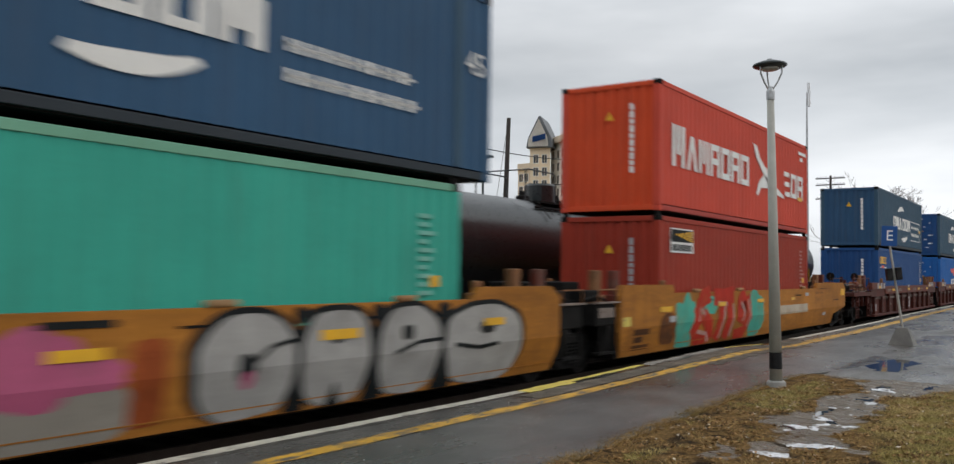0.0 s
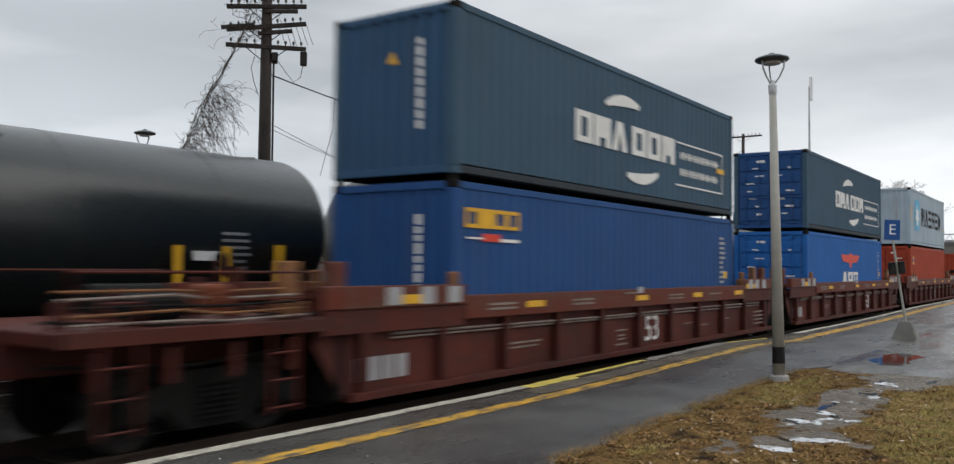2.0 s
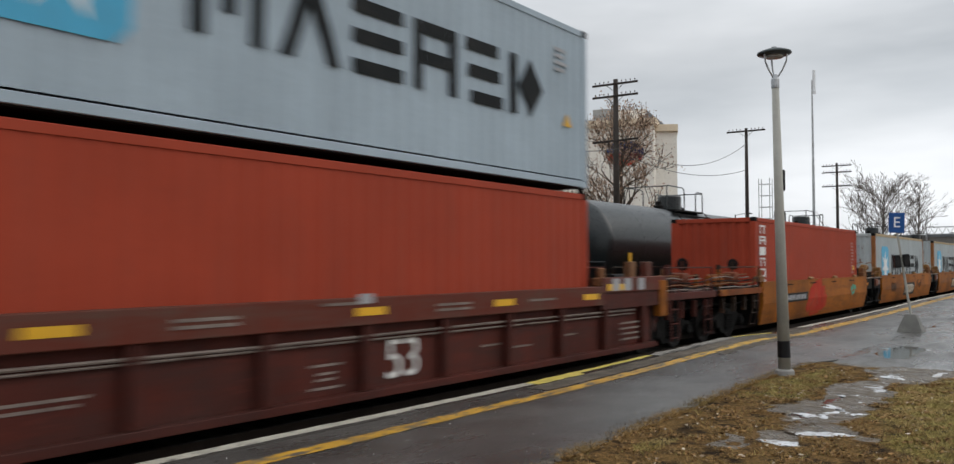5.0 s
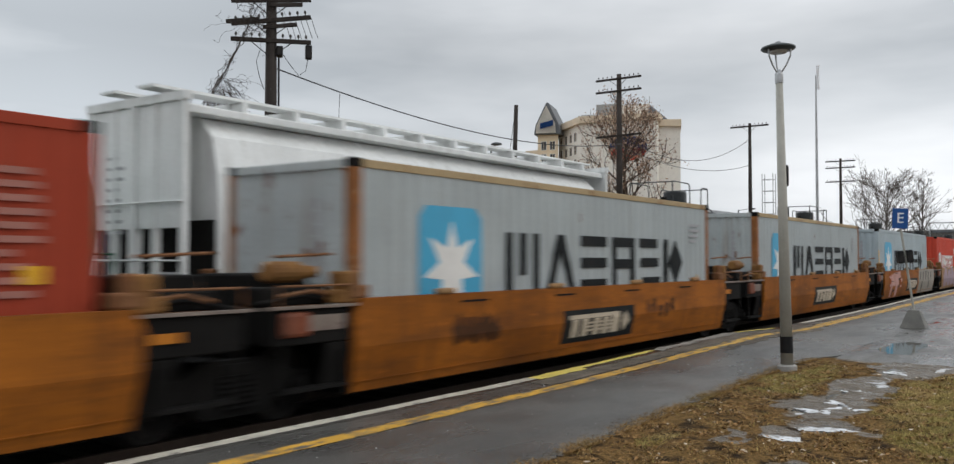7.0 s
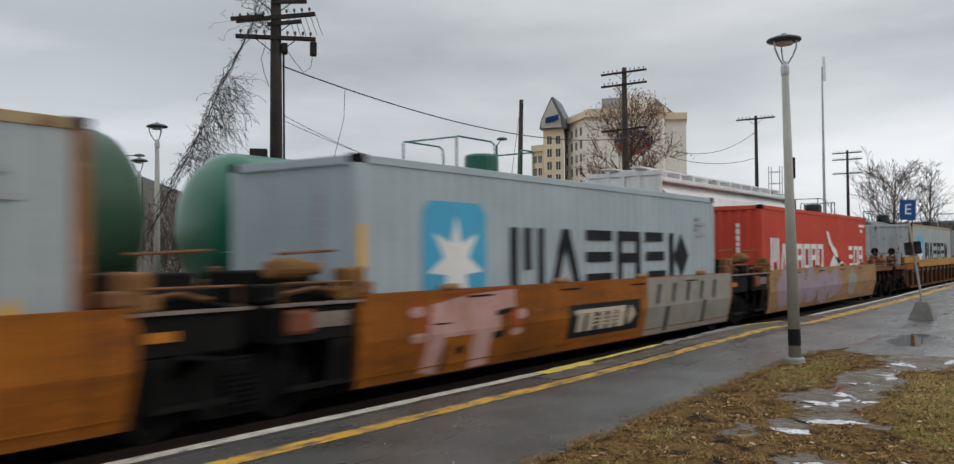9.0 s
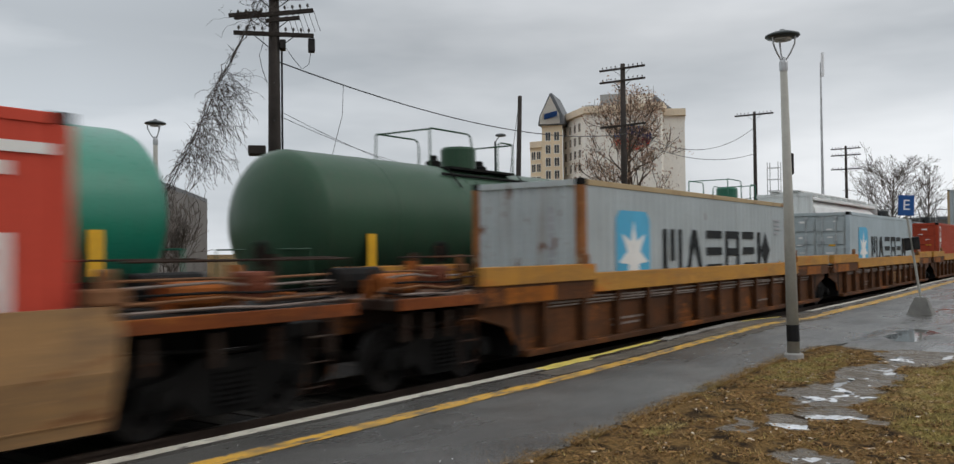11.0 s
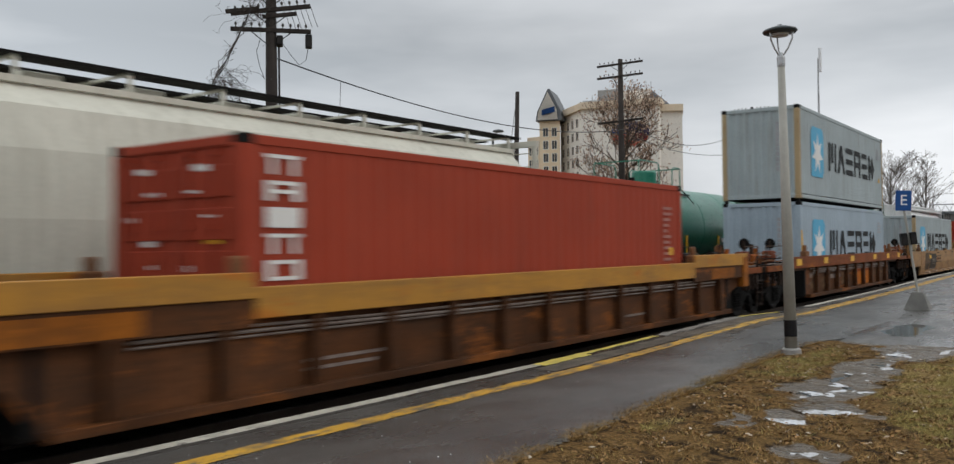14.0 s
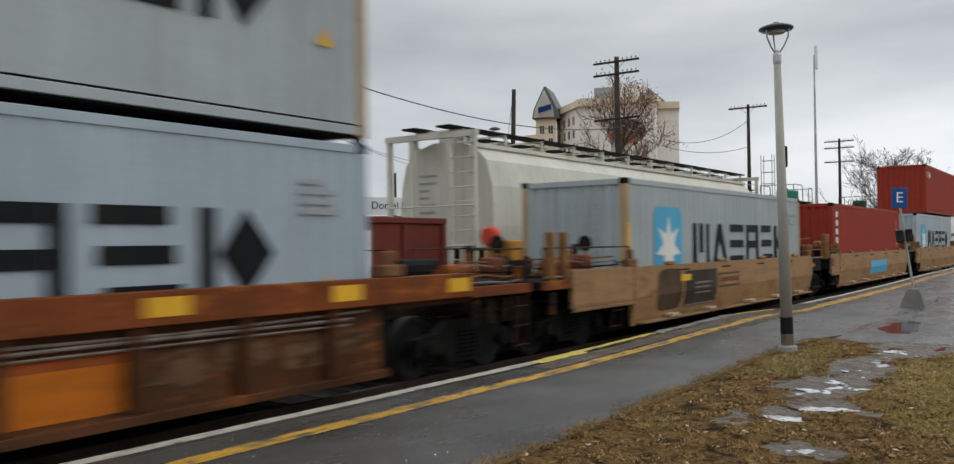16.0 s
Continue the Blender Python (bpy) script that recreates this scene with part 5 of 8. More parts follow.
# wagons, from the front of the train to its rear
well_car(4.6, "w_ochre", "smooth", (8.45, 8.6), "orange steel well car with silver graffiti on its side", trucks=(-9.6, 9.75))
well_car(24.15, "w_ochre", "smooth", (8.4, 8.6), "orange steel well car with red and teal graffiti", right_deck=1.6, trucks=(10.3,), nose=1.55)
well_car(48.15, "w_brown", "ribbed", (8.5, 9.0), "dark red-brown ribbed steel well car", "w_chord", left_deck=3.2, trucks=(-10.2, 9.75))
well_car(67.6, "w_brown", "ribbed", (8.5, 9.0), "dark red-brown ribbed steel well car", "w_chord", trucks=(9.8,))
well_car(87.4, "w_brown", "ribbed", (8.5, 9.0), "dark red-brown ribbed steel well car", "w_chord", right_deck=3.0, trucks=(10.2,))
well_car(109.25, "w_orange", "smooth", (6.3, 6.35), "orange steel well car with a red graffiti patch", left_deck=3.2, trucks=(-8.0, 7.85))
well_car(124.95, "w_orange", "smooth", (6.3, 6.35), "orange steel well car with a black emblem plate", trucks=(7.85,))
well_car(140.7, "w_orange", "smooth", (6.3, 6.35), "orange steel well car with a black emblem plate", trucks=(7.9,))
well_car(156.5, "w_orange", "smooth", (6.3, 6.35), "orange and grey well car with pink graffiti", trucks=(7.85,))
well_car(172.15, "w_tan", "smooth", (6.3, 6.35), "weathered well car covered in faded violet graffiti", right_deck=3.2, trucks=(8.0,))
well_car(193.9, "w_rust", "ribbed", (8.4, 9.6), "rusty brown well car with yellow top chord", "w_yellow", left_deck=1.8, trucks=(-10.0, 9.9))
well_car(213.75, "w_rust", "ribbed", (8.4, 9.6), "rusty brown well car with yellow top chord", "w_yellow", trucks=(9.95,))
well_car(233.7, "w_rust", "ribbed", (8.4, 9.6), "rusty brown well car with yellow top chord", "w_yellow", right_deck=1.2, trucks=(9.9,))
well_car(255.2, "w_rust", "ribbed", (6.15, 8.0), "rusty brown well car with orange patches", "w_redrust", left_deck=2.2, right_deck=1.6, trucks=(-8.4, 8.4))
well_car(274.9, "w_tan", "smooth", (6.2, 6.3), "faded tan steel well car", left_deck=3.4, trucks=(-8.1, 8.15))
well_car(291.2, "w_tan", "smooth", (6.2, 6.3), "faded tan steel well car with a blue patch", trucks=(8.15,))
well_car(307.5, "w_tan", "smooth", (6.2, 6.3), "faded tan steel well car", trucks=(8.15,))

# boxes, from the front of the train to its rear
L40 = 12.192
c0l = container(4.58, LOW, L40, H_HIGH, "c_green", "sea-green steel shipping container in the well", rail_key="c_green_rail")
c0u = container(4.58, UP, 13.716, H_HIGH, "c_navy", "long dark navy shipping container with white lettering", bottom_key="c_rail_dark")
c1l = container(24.15, LOW, L40, H_HIGH, "c_darkred", "dark red steel container with a yellow and black sticker")
c1u = container(24.15, UP, L40, H_HIGH, "c_orange", "bright orange-red container with white lettering and leaping emblem", end_key="c_orange_end", bottom_key="c_rail_red")
c2l = container(48.15, LOW, L40, H_HIGH, "c_blue", "royal blue steel container with yellow emblem")
c2u = container(48.15, UP, L40, H_STD, "c_slate", "slate blue container with white lettering", end_key="c_navy", bottom_key="c_rail_dark")
c3l = container(67.6, LOW, L40, H_HIGH, "c_sky", "bright blue container with red eagle-like emblem", doors=True)
c3u = container(67.6, UP, L40, H_STD, "c_slate", "slate blue container with navy doors", end_key="c_blue", doors=True, bottom_key="c_rail_dark")
c4l = container(87.4, LOW, L40, H_HIGH, "c_redbrown", "red-brown container with closed doors", doors=True)
c4u = grey_box(87.4, UP, "c_grey_new", "clean pale grey container with star emblem and yellow marks", seed=4, yellow=True)
c5 = container(109.25, LOW, L40, H_HIGH, "c_redbrown", "red-brown container with an upright white word")
c6 = grey_box(124.9, LOW, "c_grey_old", "rust-streaked pale grey container with star emblem", seed=6)
c7 = grey_box(140.7, LOW, "c_grey_old", "rust-streaked pale grey container with star emblem", seed=7)
c8 = grey_box(156.45, LOW, "c_grey", seed=8, yellow=True)
c9 = container(172.15, LOW, L40, H_HIGH, "c_orange", "bright orange-red container low in its well")
c10 = grey_box(193.9, LOW, "c_grey_old", "rust-streaked pale grey container with star emblem", seed=10)
c11 = grey_box(213.75, LOW, "c_grey", "pale grey container with star emblem and closed doors", doors=True, end_key="c_grey_dull", seed=11)
c12 = container(233.7, LOW, L40, H_HIGH, "c_redbrown", "red-brown container with lock bars and an upright white word", doors=True)
c13l = grey_box(255.2, LOW, "c_grey_new", "clean blue-grey container with star emblem", seed=13, yellow=True)
c13u = grey_box(255.2, UP, "c_grey_dull", "weathered grey container with star emblem, stacked on another", seed=14)
c14 = grey_box(274.9, LOW, "c_grey_dull", "weathered grey-tan container with star emblem", seed=15, yellow=True)
c15 = container(291.2, LOW, L40, H_HIGH, "c_darkred", "dull red steel container low in its well")
c16l = grey_box(308.0, LOW, "c_grey", seed=16)
c16u = container(311.2, UP, 6.058 * 2, H_STD, "c_darkred", "dark red container stacked on a grey one")



# ---- the train on the far track ----


def small_railing(x0, x1, y, z0, z1):
    return [([(x0, y, z0), (x0, y, z1), (x1, y, z1), (x1, y, z0)], 0.022)]


def tank_car(s, key, half, label, words=None, seed=0, slim=0.0, mid=0.0):
    """A tank wagon. s: where its dome stands along the train."""
    car = thing("tank_car", (s + mid, Y_FAR, RAIL), label, "tank car", "tank cars of the far train")
    r, zc = 1.5 - slim * 0.5, 2.56 - slim * 0.5
    prof = [(-half, 0.02)] + [(-half + 0.62 * (1 - math.cos(a)), r * math.sin(a)) for a in (0.25, 0.5, 0.8, 1.1, 1.35, 1.57)]
    prof = prof + [(-x, q) for x, q in prof[::-1]]
    part("shell", lathe(bmesh.new(), prof, "x", 48, (0, 0, zc)), M[key], car, "glossy painted steel tank shell", smooth=True)
    for x in (-half * 0.66, -half * 0.33, half * 0.33, half * 0.66):
        part("weld_band", lathe(bmesh.new(), [(x - 0.03, r + 0.001), (x - 0.025, r + 0.006), (x + 0.025, r + 0.006), (x + 0.03, r + 0.001)], "x", 48, (0, 0, zc)), M[key], car)
    part("dome", lathe(bmesh.new(), [(zc + r - 0.08, 0.46), (4.56, 0.46), (4.62, 0.42), (4.64, 0.02)], "z", 20), M[key], car, "round valve housing on top", smooth=False)
    top = zc + r
    part("top_platform", boxes((-1.4, 1.4, -0.85, -0.45, top - 0.12, top - 0.06), (-1.4, 1.4, 0.45, 0.85, top - 0.12, top - 0.06)), M["underframe"], car, "steel grating walkway")
    for y in (-0.85, 0.85):
        part("railing", tubes(([(-2.25, y, top - 0.1), (-2.25, y, 4.78), (-2.2, y, 4.84), (-0.75, y, 4.84), (-0.62, y, 4.78), (-0.58, y, 4.6), (-0.58, y, top - 0.1)], 0.024), sides=6), M[key], car, "thin tubular safety railing")
        part("railing", tubes(([(0.58, y, top - 0.1), (0.58, y, 4.6), (0.62, y, 4.7), (0.75, y, 4.76), (1.25, y, 4.76), (1.3, y, 4.7), (1.3, y, top - 0.1)], 0.024), sides=6), M[key], car, "thin tubular safety railing")
    part("railing_end", tubes(([(-2.23, -0.85, 4.82), (-2.23, 0.85, 4.82)], 0.022), sides=6), M[key], car)
    part("railing_end", tubes(([(1.28, -0.85, 4.74), (1.28, 0.85, 4.74)], 0.022), sides=6), M[key], car)
    part("side_pipe", tubes(([(-1.9, -0.95, top - 0.28), (1.9, -0.95, top - 0.28)], 0.035), ([(-1.6, -0.85, top - 0.1), (-1.6, -1.3, top - 0.62)], 0.02), ([(1.5, -0.85, top - 0.1), (1.5, -1.3, top - 0.62)], 0.02), sides=6), M["underframe"], car, "dark pipe under the walkway")
    for x in (-1.05, 0.95):
        part("valve", lathe(bmesh.new(), [(top - 0.1, 0.2), (top + 0.12, 0.2), (top + 0.15, 0.12), (top + 0.28, 0.1)], "z", 10, (x, 0, 0)), M["underframe"], car)
    lines = []
    for dx in (-0.22, 0.22):
        lines.append(([(dx - 0.9, -1.05, top - 0.4), (dx - 0.9, -1.58, zc), (dx - 0.9, -1.55, 0.8)], 0.02))
    for k in range(9):
        z = 0.95 + 0.3 * k
        y = -1.58 if z < zc else -1.58 + 0.35 * (z - zc)
        lines.append(([(-1.12, y, z), (-0.68, y, z)], 0.015))
    part("ladder", tubes(*lines, sides=6), M[key], car, "steel side ladder")
    part("centre_sill", boxes((-half - 0.5, half + 0.5, -0.3, 0.3, 0.72, 1.02), bevel=0.02), M["underframe"], car)
    for x in (-half + 1.7, half - 1.7):
        part("saddle", boxes((x - 0.5, x + 0.5, -1.3, 1.3, 0.95, 1.5), bevel=0.05), M["underframe"], car)
        part("placard", boxes((x - 0.13, x + 0.13, -1.52, -1.49, 1.6, 2.3)), M["mark_yellow"], car, "yellow reflective strip")
    for x, w in ((half - 2.9, 0.09), (half - 3.9, 0.09), (half * 0.12, 0.08)):
        part("placard", boxes((x - w, x + w, -1.49, -1.46, 1.62, 2.25)), M["mark_yellow"], car, "yellow reflective strip")
    part("label_panel", boxes((half - 3.6, half - 3.1, -1.51, -1.475, 2.0, 2.16)), M["letter_white"], car, "small white label")
    for x in (-half + 0.1, half - 0.1):
        part("end_platform", boxes((x - 0.6, x + 0.6, -1.45, 1.45, 1.0, 1.06)), M["underframe"], car)
        part("end_rail", tubes(([(x, -1.42, 1.06), (x, -1.42, 2.0), (x, 1.42, 2.0), (x, 1.42, 1.06)], 0.02), sides=6), M[key], car)
    if words:
        x0, x1, z0, z1 = words
        for o in word(("block", "block", "ring", "ring", "ring", "block"), x0, x1, z0, z1, 0.14, 0.26):
            bm = bmesh.new()
            xs, zs = [q[0] for q in o], [q[1] for q in o]
            n = max(1, round((max(zs) - min(zs)) / 0.05))
            for k in range(n):
                slab(bm, rect(min(xs), max(xs), min(zs) + (max(zs) - min(zs)) * k / n, min(zs) + (max(zs) - min(zs)) * (k + 1) / n), 0)
            wrap(part("lettering_bar", bm, M["letter_white"], car, "large white painted bar"), r, zc)
        for i in range(9):
            bm = bmesh.new()
            slab(bm, rect(x0 + 0.55 + 0.25 * i, x0 + 0.73 + 0.25 * i, z0 - 0.55, z0 - 0.33), 0)
            wrap(part("number_bar", bm, M["letter_white"], car, "small white bar"), r, zc)
    bm = bmesh.new()
    rng = random.Random(seed)
    for i in range(6):
        slab(bm, rect(half - 3.0, half - 3.0 + rng.uniform(0.3, 0.7), 2.45 - i * 0.12, 2.5 - i * 0.12), 0)
    wrap(part("small_print", bm, M["letter_grey"], car, "small white print"), r, zc)
    for ob in car.children:
        if ob.name.split(".")[0] in ("dome", "top_platform", "railing", "railing_end", "side_pipe", "valve", "ladder"):
            ob.location.x -= mid
    for t in (-half + 1.6, half - 1.6):
        add_truck(car, t, FAR_WHEELS)
    FAR_THINGS.append(car)
    return car


def wrap(ob, r, zc):
    """Lays flat lettering on a round shell."""
    for v in ob.data.vertices:
        dz = v.co.z - zc
        v.co.y = -math.sqrt(max(0.01, (r + 0.006) ** 2 - dz * dz)) + (0.004 if v.co.y > -0.001 else 0)


def hopper_car(x0, x1, key, label, dark_walk, seed=0, marks=True):
    """A covered hopper wagon between two places along the train."""
    mid, half = (x0 + x1) / 2, (x1 - x0) / 2
    car = thing("hopper_car", (mid, Y_FAR, RAIL), label, "hopper car", "hopper cars of the far train")
    bm = bmesh.new()
    sec = [(-0.9, 1.0), (-1.42, 1.25), (-1.5, 2.4), (-1.46, 3.4), (-1.3, 4.05), (-0.95, 4.4), (-0.4, 4.58), (0.4, 4.58), (0.95, 4.4), (1.3, 4.05), (1.46, 3.4), (1.5, 2.4), (1.42, 1.25), (0.9, 1.0)]
    rings = []
    for x, k in ((-half + 0.7, 0), (-half + 0.71, 1), (half - 0.71, 1), (half - 0.7, 0)):
        rings.append([bm.verts.new((x, y * (1 if k else 0.98), z)) for y, z in sec])
    for a, b in zip(rings, rings[1:]):
        for i in range(len(sec)):
            bm.faces.new((a[i], b[i], b[(i + 1) % len(sec)], a[(i + 1) % len(sec)]))
    bm.faces.new(rings[0])
    bm.faces.new(rings[-1][::-1])
    part("body", bm, M[key], car, "rounded steel hopper body")
    for y in (-1.0, 1.0):
        part("roof_edge", boxes((-half + 0.2, half - 0.2, y - 0.3, y + 0.3, 4.42, 4.56), bevel=0.02) if not dark_walk else boxes((-half + 0.7, half - 0.7, y - 0.04, y + 0.04, 4.4, 4.5)), M[key], car)
    for y in (-0.55, 0.55):
        part("roof_walkway", boxes((-half - 0.1, half + 0.1, y - 0.22, y + 0.22, 4.86, 4.91)), M["underframe"] if dark_walk else M[key], car, "steel grating roof walkway")
    n = 12
    for i in range(n):
        x = -half + 0.5 + i * (2 * half - 1.0) / (n - 1)
        part("walk_bracket", boxes((x - 0.03, x + 0.03, -0.8, -0.73, 4.44, 4.86), (x - 0.03, x + 0.03, 0.73, 0.8, 4.44, 4.86), (x - 0.03, x + 0.03, -0.8, 0.8, 4.82, 4.86)) if dark_walk else boxes((x - 0.04, x + 0.04, -0.85, 0.85, 4.56, 4.86)), M[key], car)
        if i < n - 1:
            part("hatch", boxes((x + 0.35, x + 1.0, -0.32, 0.32, 4.56, 4.74), bevel=0.03), M[key], car)
    for sx in (-1, 1):
        e = sx * (half - 0.1)
        for y in (-1.35, -0.6, 0.6, 1.35):
            part("end_post", boxes((e - 0.06, e + 0.06, y - 0.06, y + 0.06, 1.0, 4.6)), M[key], car)
        part("end_beam", boxes((e - 0.07, e + 0.07, -1.45, 1.45, 4.6, 4.75)), M[key], car)
        part("buffer_beam", boxes((e - 0.1, e + 0.1, -1.45, 1.45, 0.98, 1.14)), M[key], car)
        a, b = sorted((e, sx * (half - 2.2)))
        part("slope_sheet", boxes((a, b, -1.3, 1.3, 1.14, 1.22)), M[key], car)
        for ya, yb in ((-1.28, -0.68), (-0.5, 0.5), (0.68, 1.28)):
            if dark_walk:
                # solid black plate; its colour stands for the shade inside an opening
                part("end_opening", boxes((min(sx * (half - 0.7), sx * (half - 0.66)), max(sx * (half - 0.7), sx * (half - 0.66)), ya + 0.06, yb - 0.06, 1.25, 1.85), bevel=0.015), M["underframe"], car, "black plate painted as the shaded opening under the slope sheet")
        lines = []
        for k in range(10):
            z = 1.2 + k * 0.36
            lines.append(([(e + sx * 0.08, -1.4, z), (e + sx * 0.08, -0.65, z)], 0.016))
        if dark_walk:
            part("end_ladder", tubes(*lines, sides=6), M[key], car, "steel end ladder")
        else:
            # no hole is cut: a black plate paints the shade of the recess
            part("end_recess", boxes((min(sx * (half - 0.69), sx * (half - 0.62)), max(sx * (half - 0.69), sx * (half - 0.62)), -1.42, 1.42, 1.24, 2.6)), M["underframe"], car, "black plate painted as the shaded opening under the slope sheet")
            for ya, yb in ((-1.28, -0.08), (0.08, 1.28)):
                part("end_panel", boxes((e - 0.03, e + 0.03, ya, yb, 2.45, 4.59), bevel=0.01), M[key], car, "flat pale end panel")
            part("centre_post", boxes((e - 0.09, e + 0.09, -0.078, 0.078, 1.15, 4.59)), M[key], car)
            part("reservoir", tubes(([(e - sx * 0.3, -0.9, 1.5), (e - sx * 0.3, -0.1, 1.5)], 0.2), sides=12), M["galvanised"], car, "grey air reservoir")
        for z in (1.9, 2.9):
            part("grab_rail", tubes(([(e + sx * 0.08, -1.4, z), (e + sx * 0.08, 1.4, z)], 0.02), sides=6), M[key], car)
        add_truck(car, sx * (half - 1.9), FAR_WHEELS)
    part("centre_sill", boxes((-half, half, -0.3, 0.3, 0.72, 1.0)), M["underframe"], car)
    for i in range(3):
        x = -half * 0.5 + i * half * 0.5
        part("discharge_gate", boxes((x - 1.0, x + 1.0, -0.8, 0.8, 0.4, 1.02), bevel=0.1), M[key], car)
    if dark_walk:
        for x, z0, z1, w in ((-half + 3.0, 1.5, 3.3, 0.1), (-half + 3.22, 2.2, 3.0, 0.06), (half - 2.6, 1.7, 3.2, 0.12), (half - 2.3, 2.4, 2.9, 0.05), (1.0, 1.4, 2.3, 0.05)):
            streak = bmesh.new()
            slab(streak, [(x - w, z1), (x - w * 0.5, (z0 + z1) / 2 + 0.2), (x - w * 0.7, z0 + 0.3), (x, z0), (x + w * 0.4, z0 + 0.5), (x + w * 0.8, (z0 + z1) / 2), (x + w * 0.6, z1)], -1.508)
            part("rust_streak", streak, M["rust_post"], car, "run of rust down the side")
    bm = bmesh.new()
    rng = random.Random(seed)
    for i in range(11):
        x = -half + 3.9 + i * 0.25
        if i != 4:
            slab(bm, rect(x, x + 0.18, 2.15, 2.42), -1.505)
    part("number", bm, M["black"], car, "row of small black bars")
    bm = bmesh.new()
    for i in range(8):
        slab(bm, rect(-0.85, -0.85 + rng.uniform(0.3, 0.6), 3.3 - i * 0.19, 3.36 - i * 0.19), 0)
    pr = part("end_print", bm, M["letter_grey"], car, "small print on the end")
    pr.matrix_basis = Matrix.Translation((-half + (0.69 if dark_walk else 0.068), 0, 0.4)) @ TURN_END
    FAR_THINGS.append(car)
    return car


def gondola_car(x0, x1, label):
    mid, half = (x0 + x1) / 2, (x1 - x0) / 2
    car = thing("gondola_car", (mid, Y_FAR, RAIL), label, "gondola car")
    for y in (-1.45, 1.45):
        part("side_wall", boxes((-half, half, y - 0.04, y + 0.04, 1.05, 2.4)), M["g_red"], car, "dark red steel side")
        part("top_rail", boxes((-half - 0.02, half + 0.02, y - 0.09, y + 0.09, 2.402, 2.54), bevel=0.02), M["g_red"], car)
        n = 12
        for i in range(n + 1):
            x = -half + 0.1 + i * (2 * half - 0.2) / n
            part("side_post", boxes((x - 0.07, x + 0.07, min(y, y * 1.07), max(y, y * 1.07), 1.05, 2.398)), M["g_red"], car)
    for sx in (-1, 1):
        part("end_wall", boxes((sx * half - 0.05, sx * half + 0.05, -1.4, 1.4, 1.05, 2.5)), M["g_red"], car)
        add_truck(car, sx * (half - 1.8), FAR_WHEELS)
    part("floor", boxes((-half, half, -1.4, 1.4, 0.85, 1.05)), M["underframe"], car)
    bm = bmesh.new()
    slab(bm, [(half - 4.5, 2.25), (half - 4.15, 2.25), (half - 2.98, 1.25), (half - 3.33, 1.25)], -1.56)
    slab(bm, rect(half - 2.95, half - 2.64, 1.25, 2.25), -1.56)
    slab(bm, rect(half - 4.85, half - 4.54, 1.25, 2.25), -1.56)
    part("trade_lettering", bm, M["letter_white"], car, "large white painted shapes")
    FAR_THINGS.append(car)


for s in (42.3, 23.5):
    tank_car(s, "t_black", 8.4, "glossy black tank car with railing and valve dome", seed=int(s))
tank_car(4.6, "t_black", 8.5, "glossy black tank car with large white lettering", (-6.9, -2.6, 2.58, 3.05), 3)
tank_car(-14.3, "t_black", 8.5, "glossy black tank car with yellow strips", None, 5)
tank_car(-33.0, "t_black", 8.2, "glossy black tank car with yellow strips", None, 6)
hopper_car(-57.1, -41.6, "h_white", "white covered hopper car with roof hatches", False, 1)
tank_car(-65.6, "t_dark_green", 8.24, "deep green tank car with white lettering", (-6.0, -2.0, 2.4, 2.85), 7, slim=0.14, mid=-0.86)
tank_car(-85.53, "t_olive", 7.9, "dark green tank car with small white print", None, 8, mid=1.18)
tank_car(-102.4, "t_green", 8.05, "bright green tank car with white lettering", (-6.1, -2.0, 2.35, 2.85), 9, mid=-0.6)
hopper_car(-133.9, -112.1, "h_cream", "cream covered hopper car with rust streaks", True, 2)
gondola_car(-152.0, -135.2, "dark red gondola car with white painted shapes")

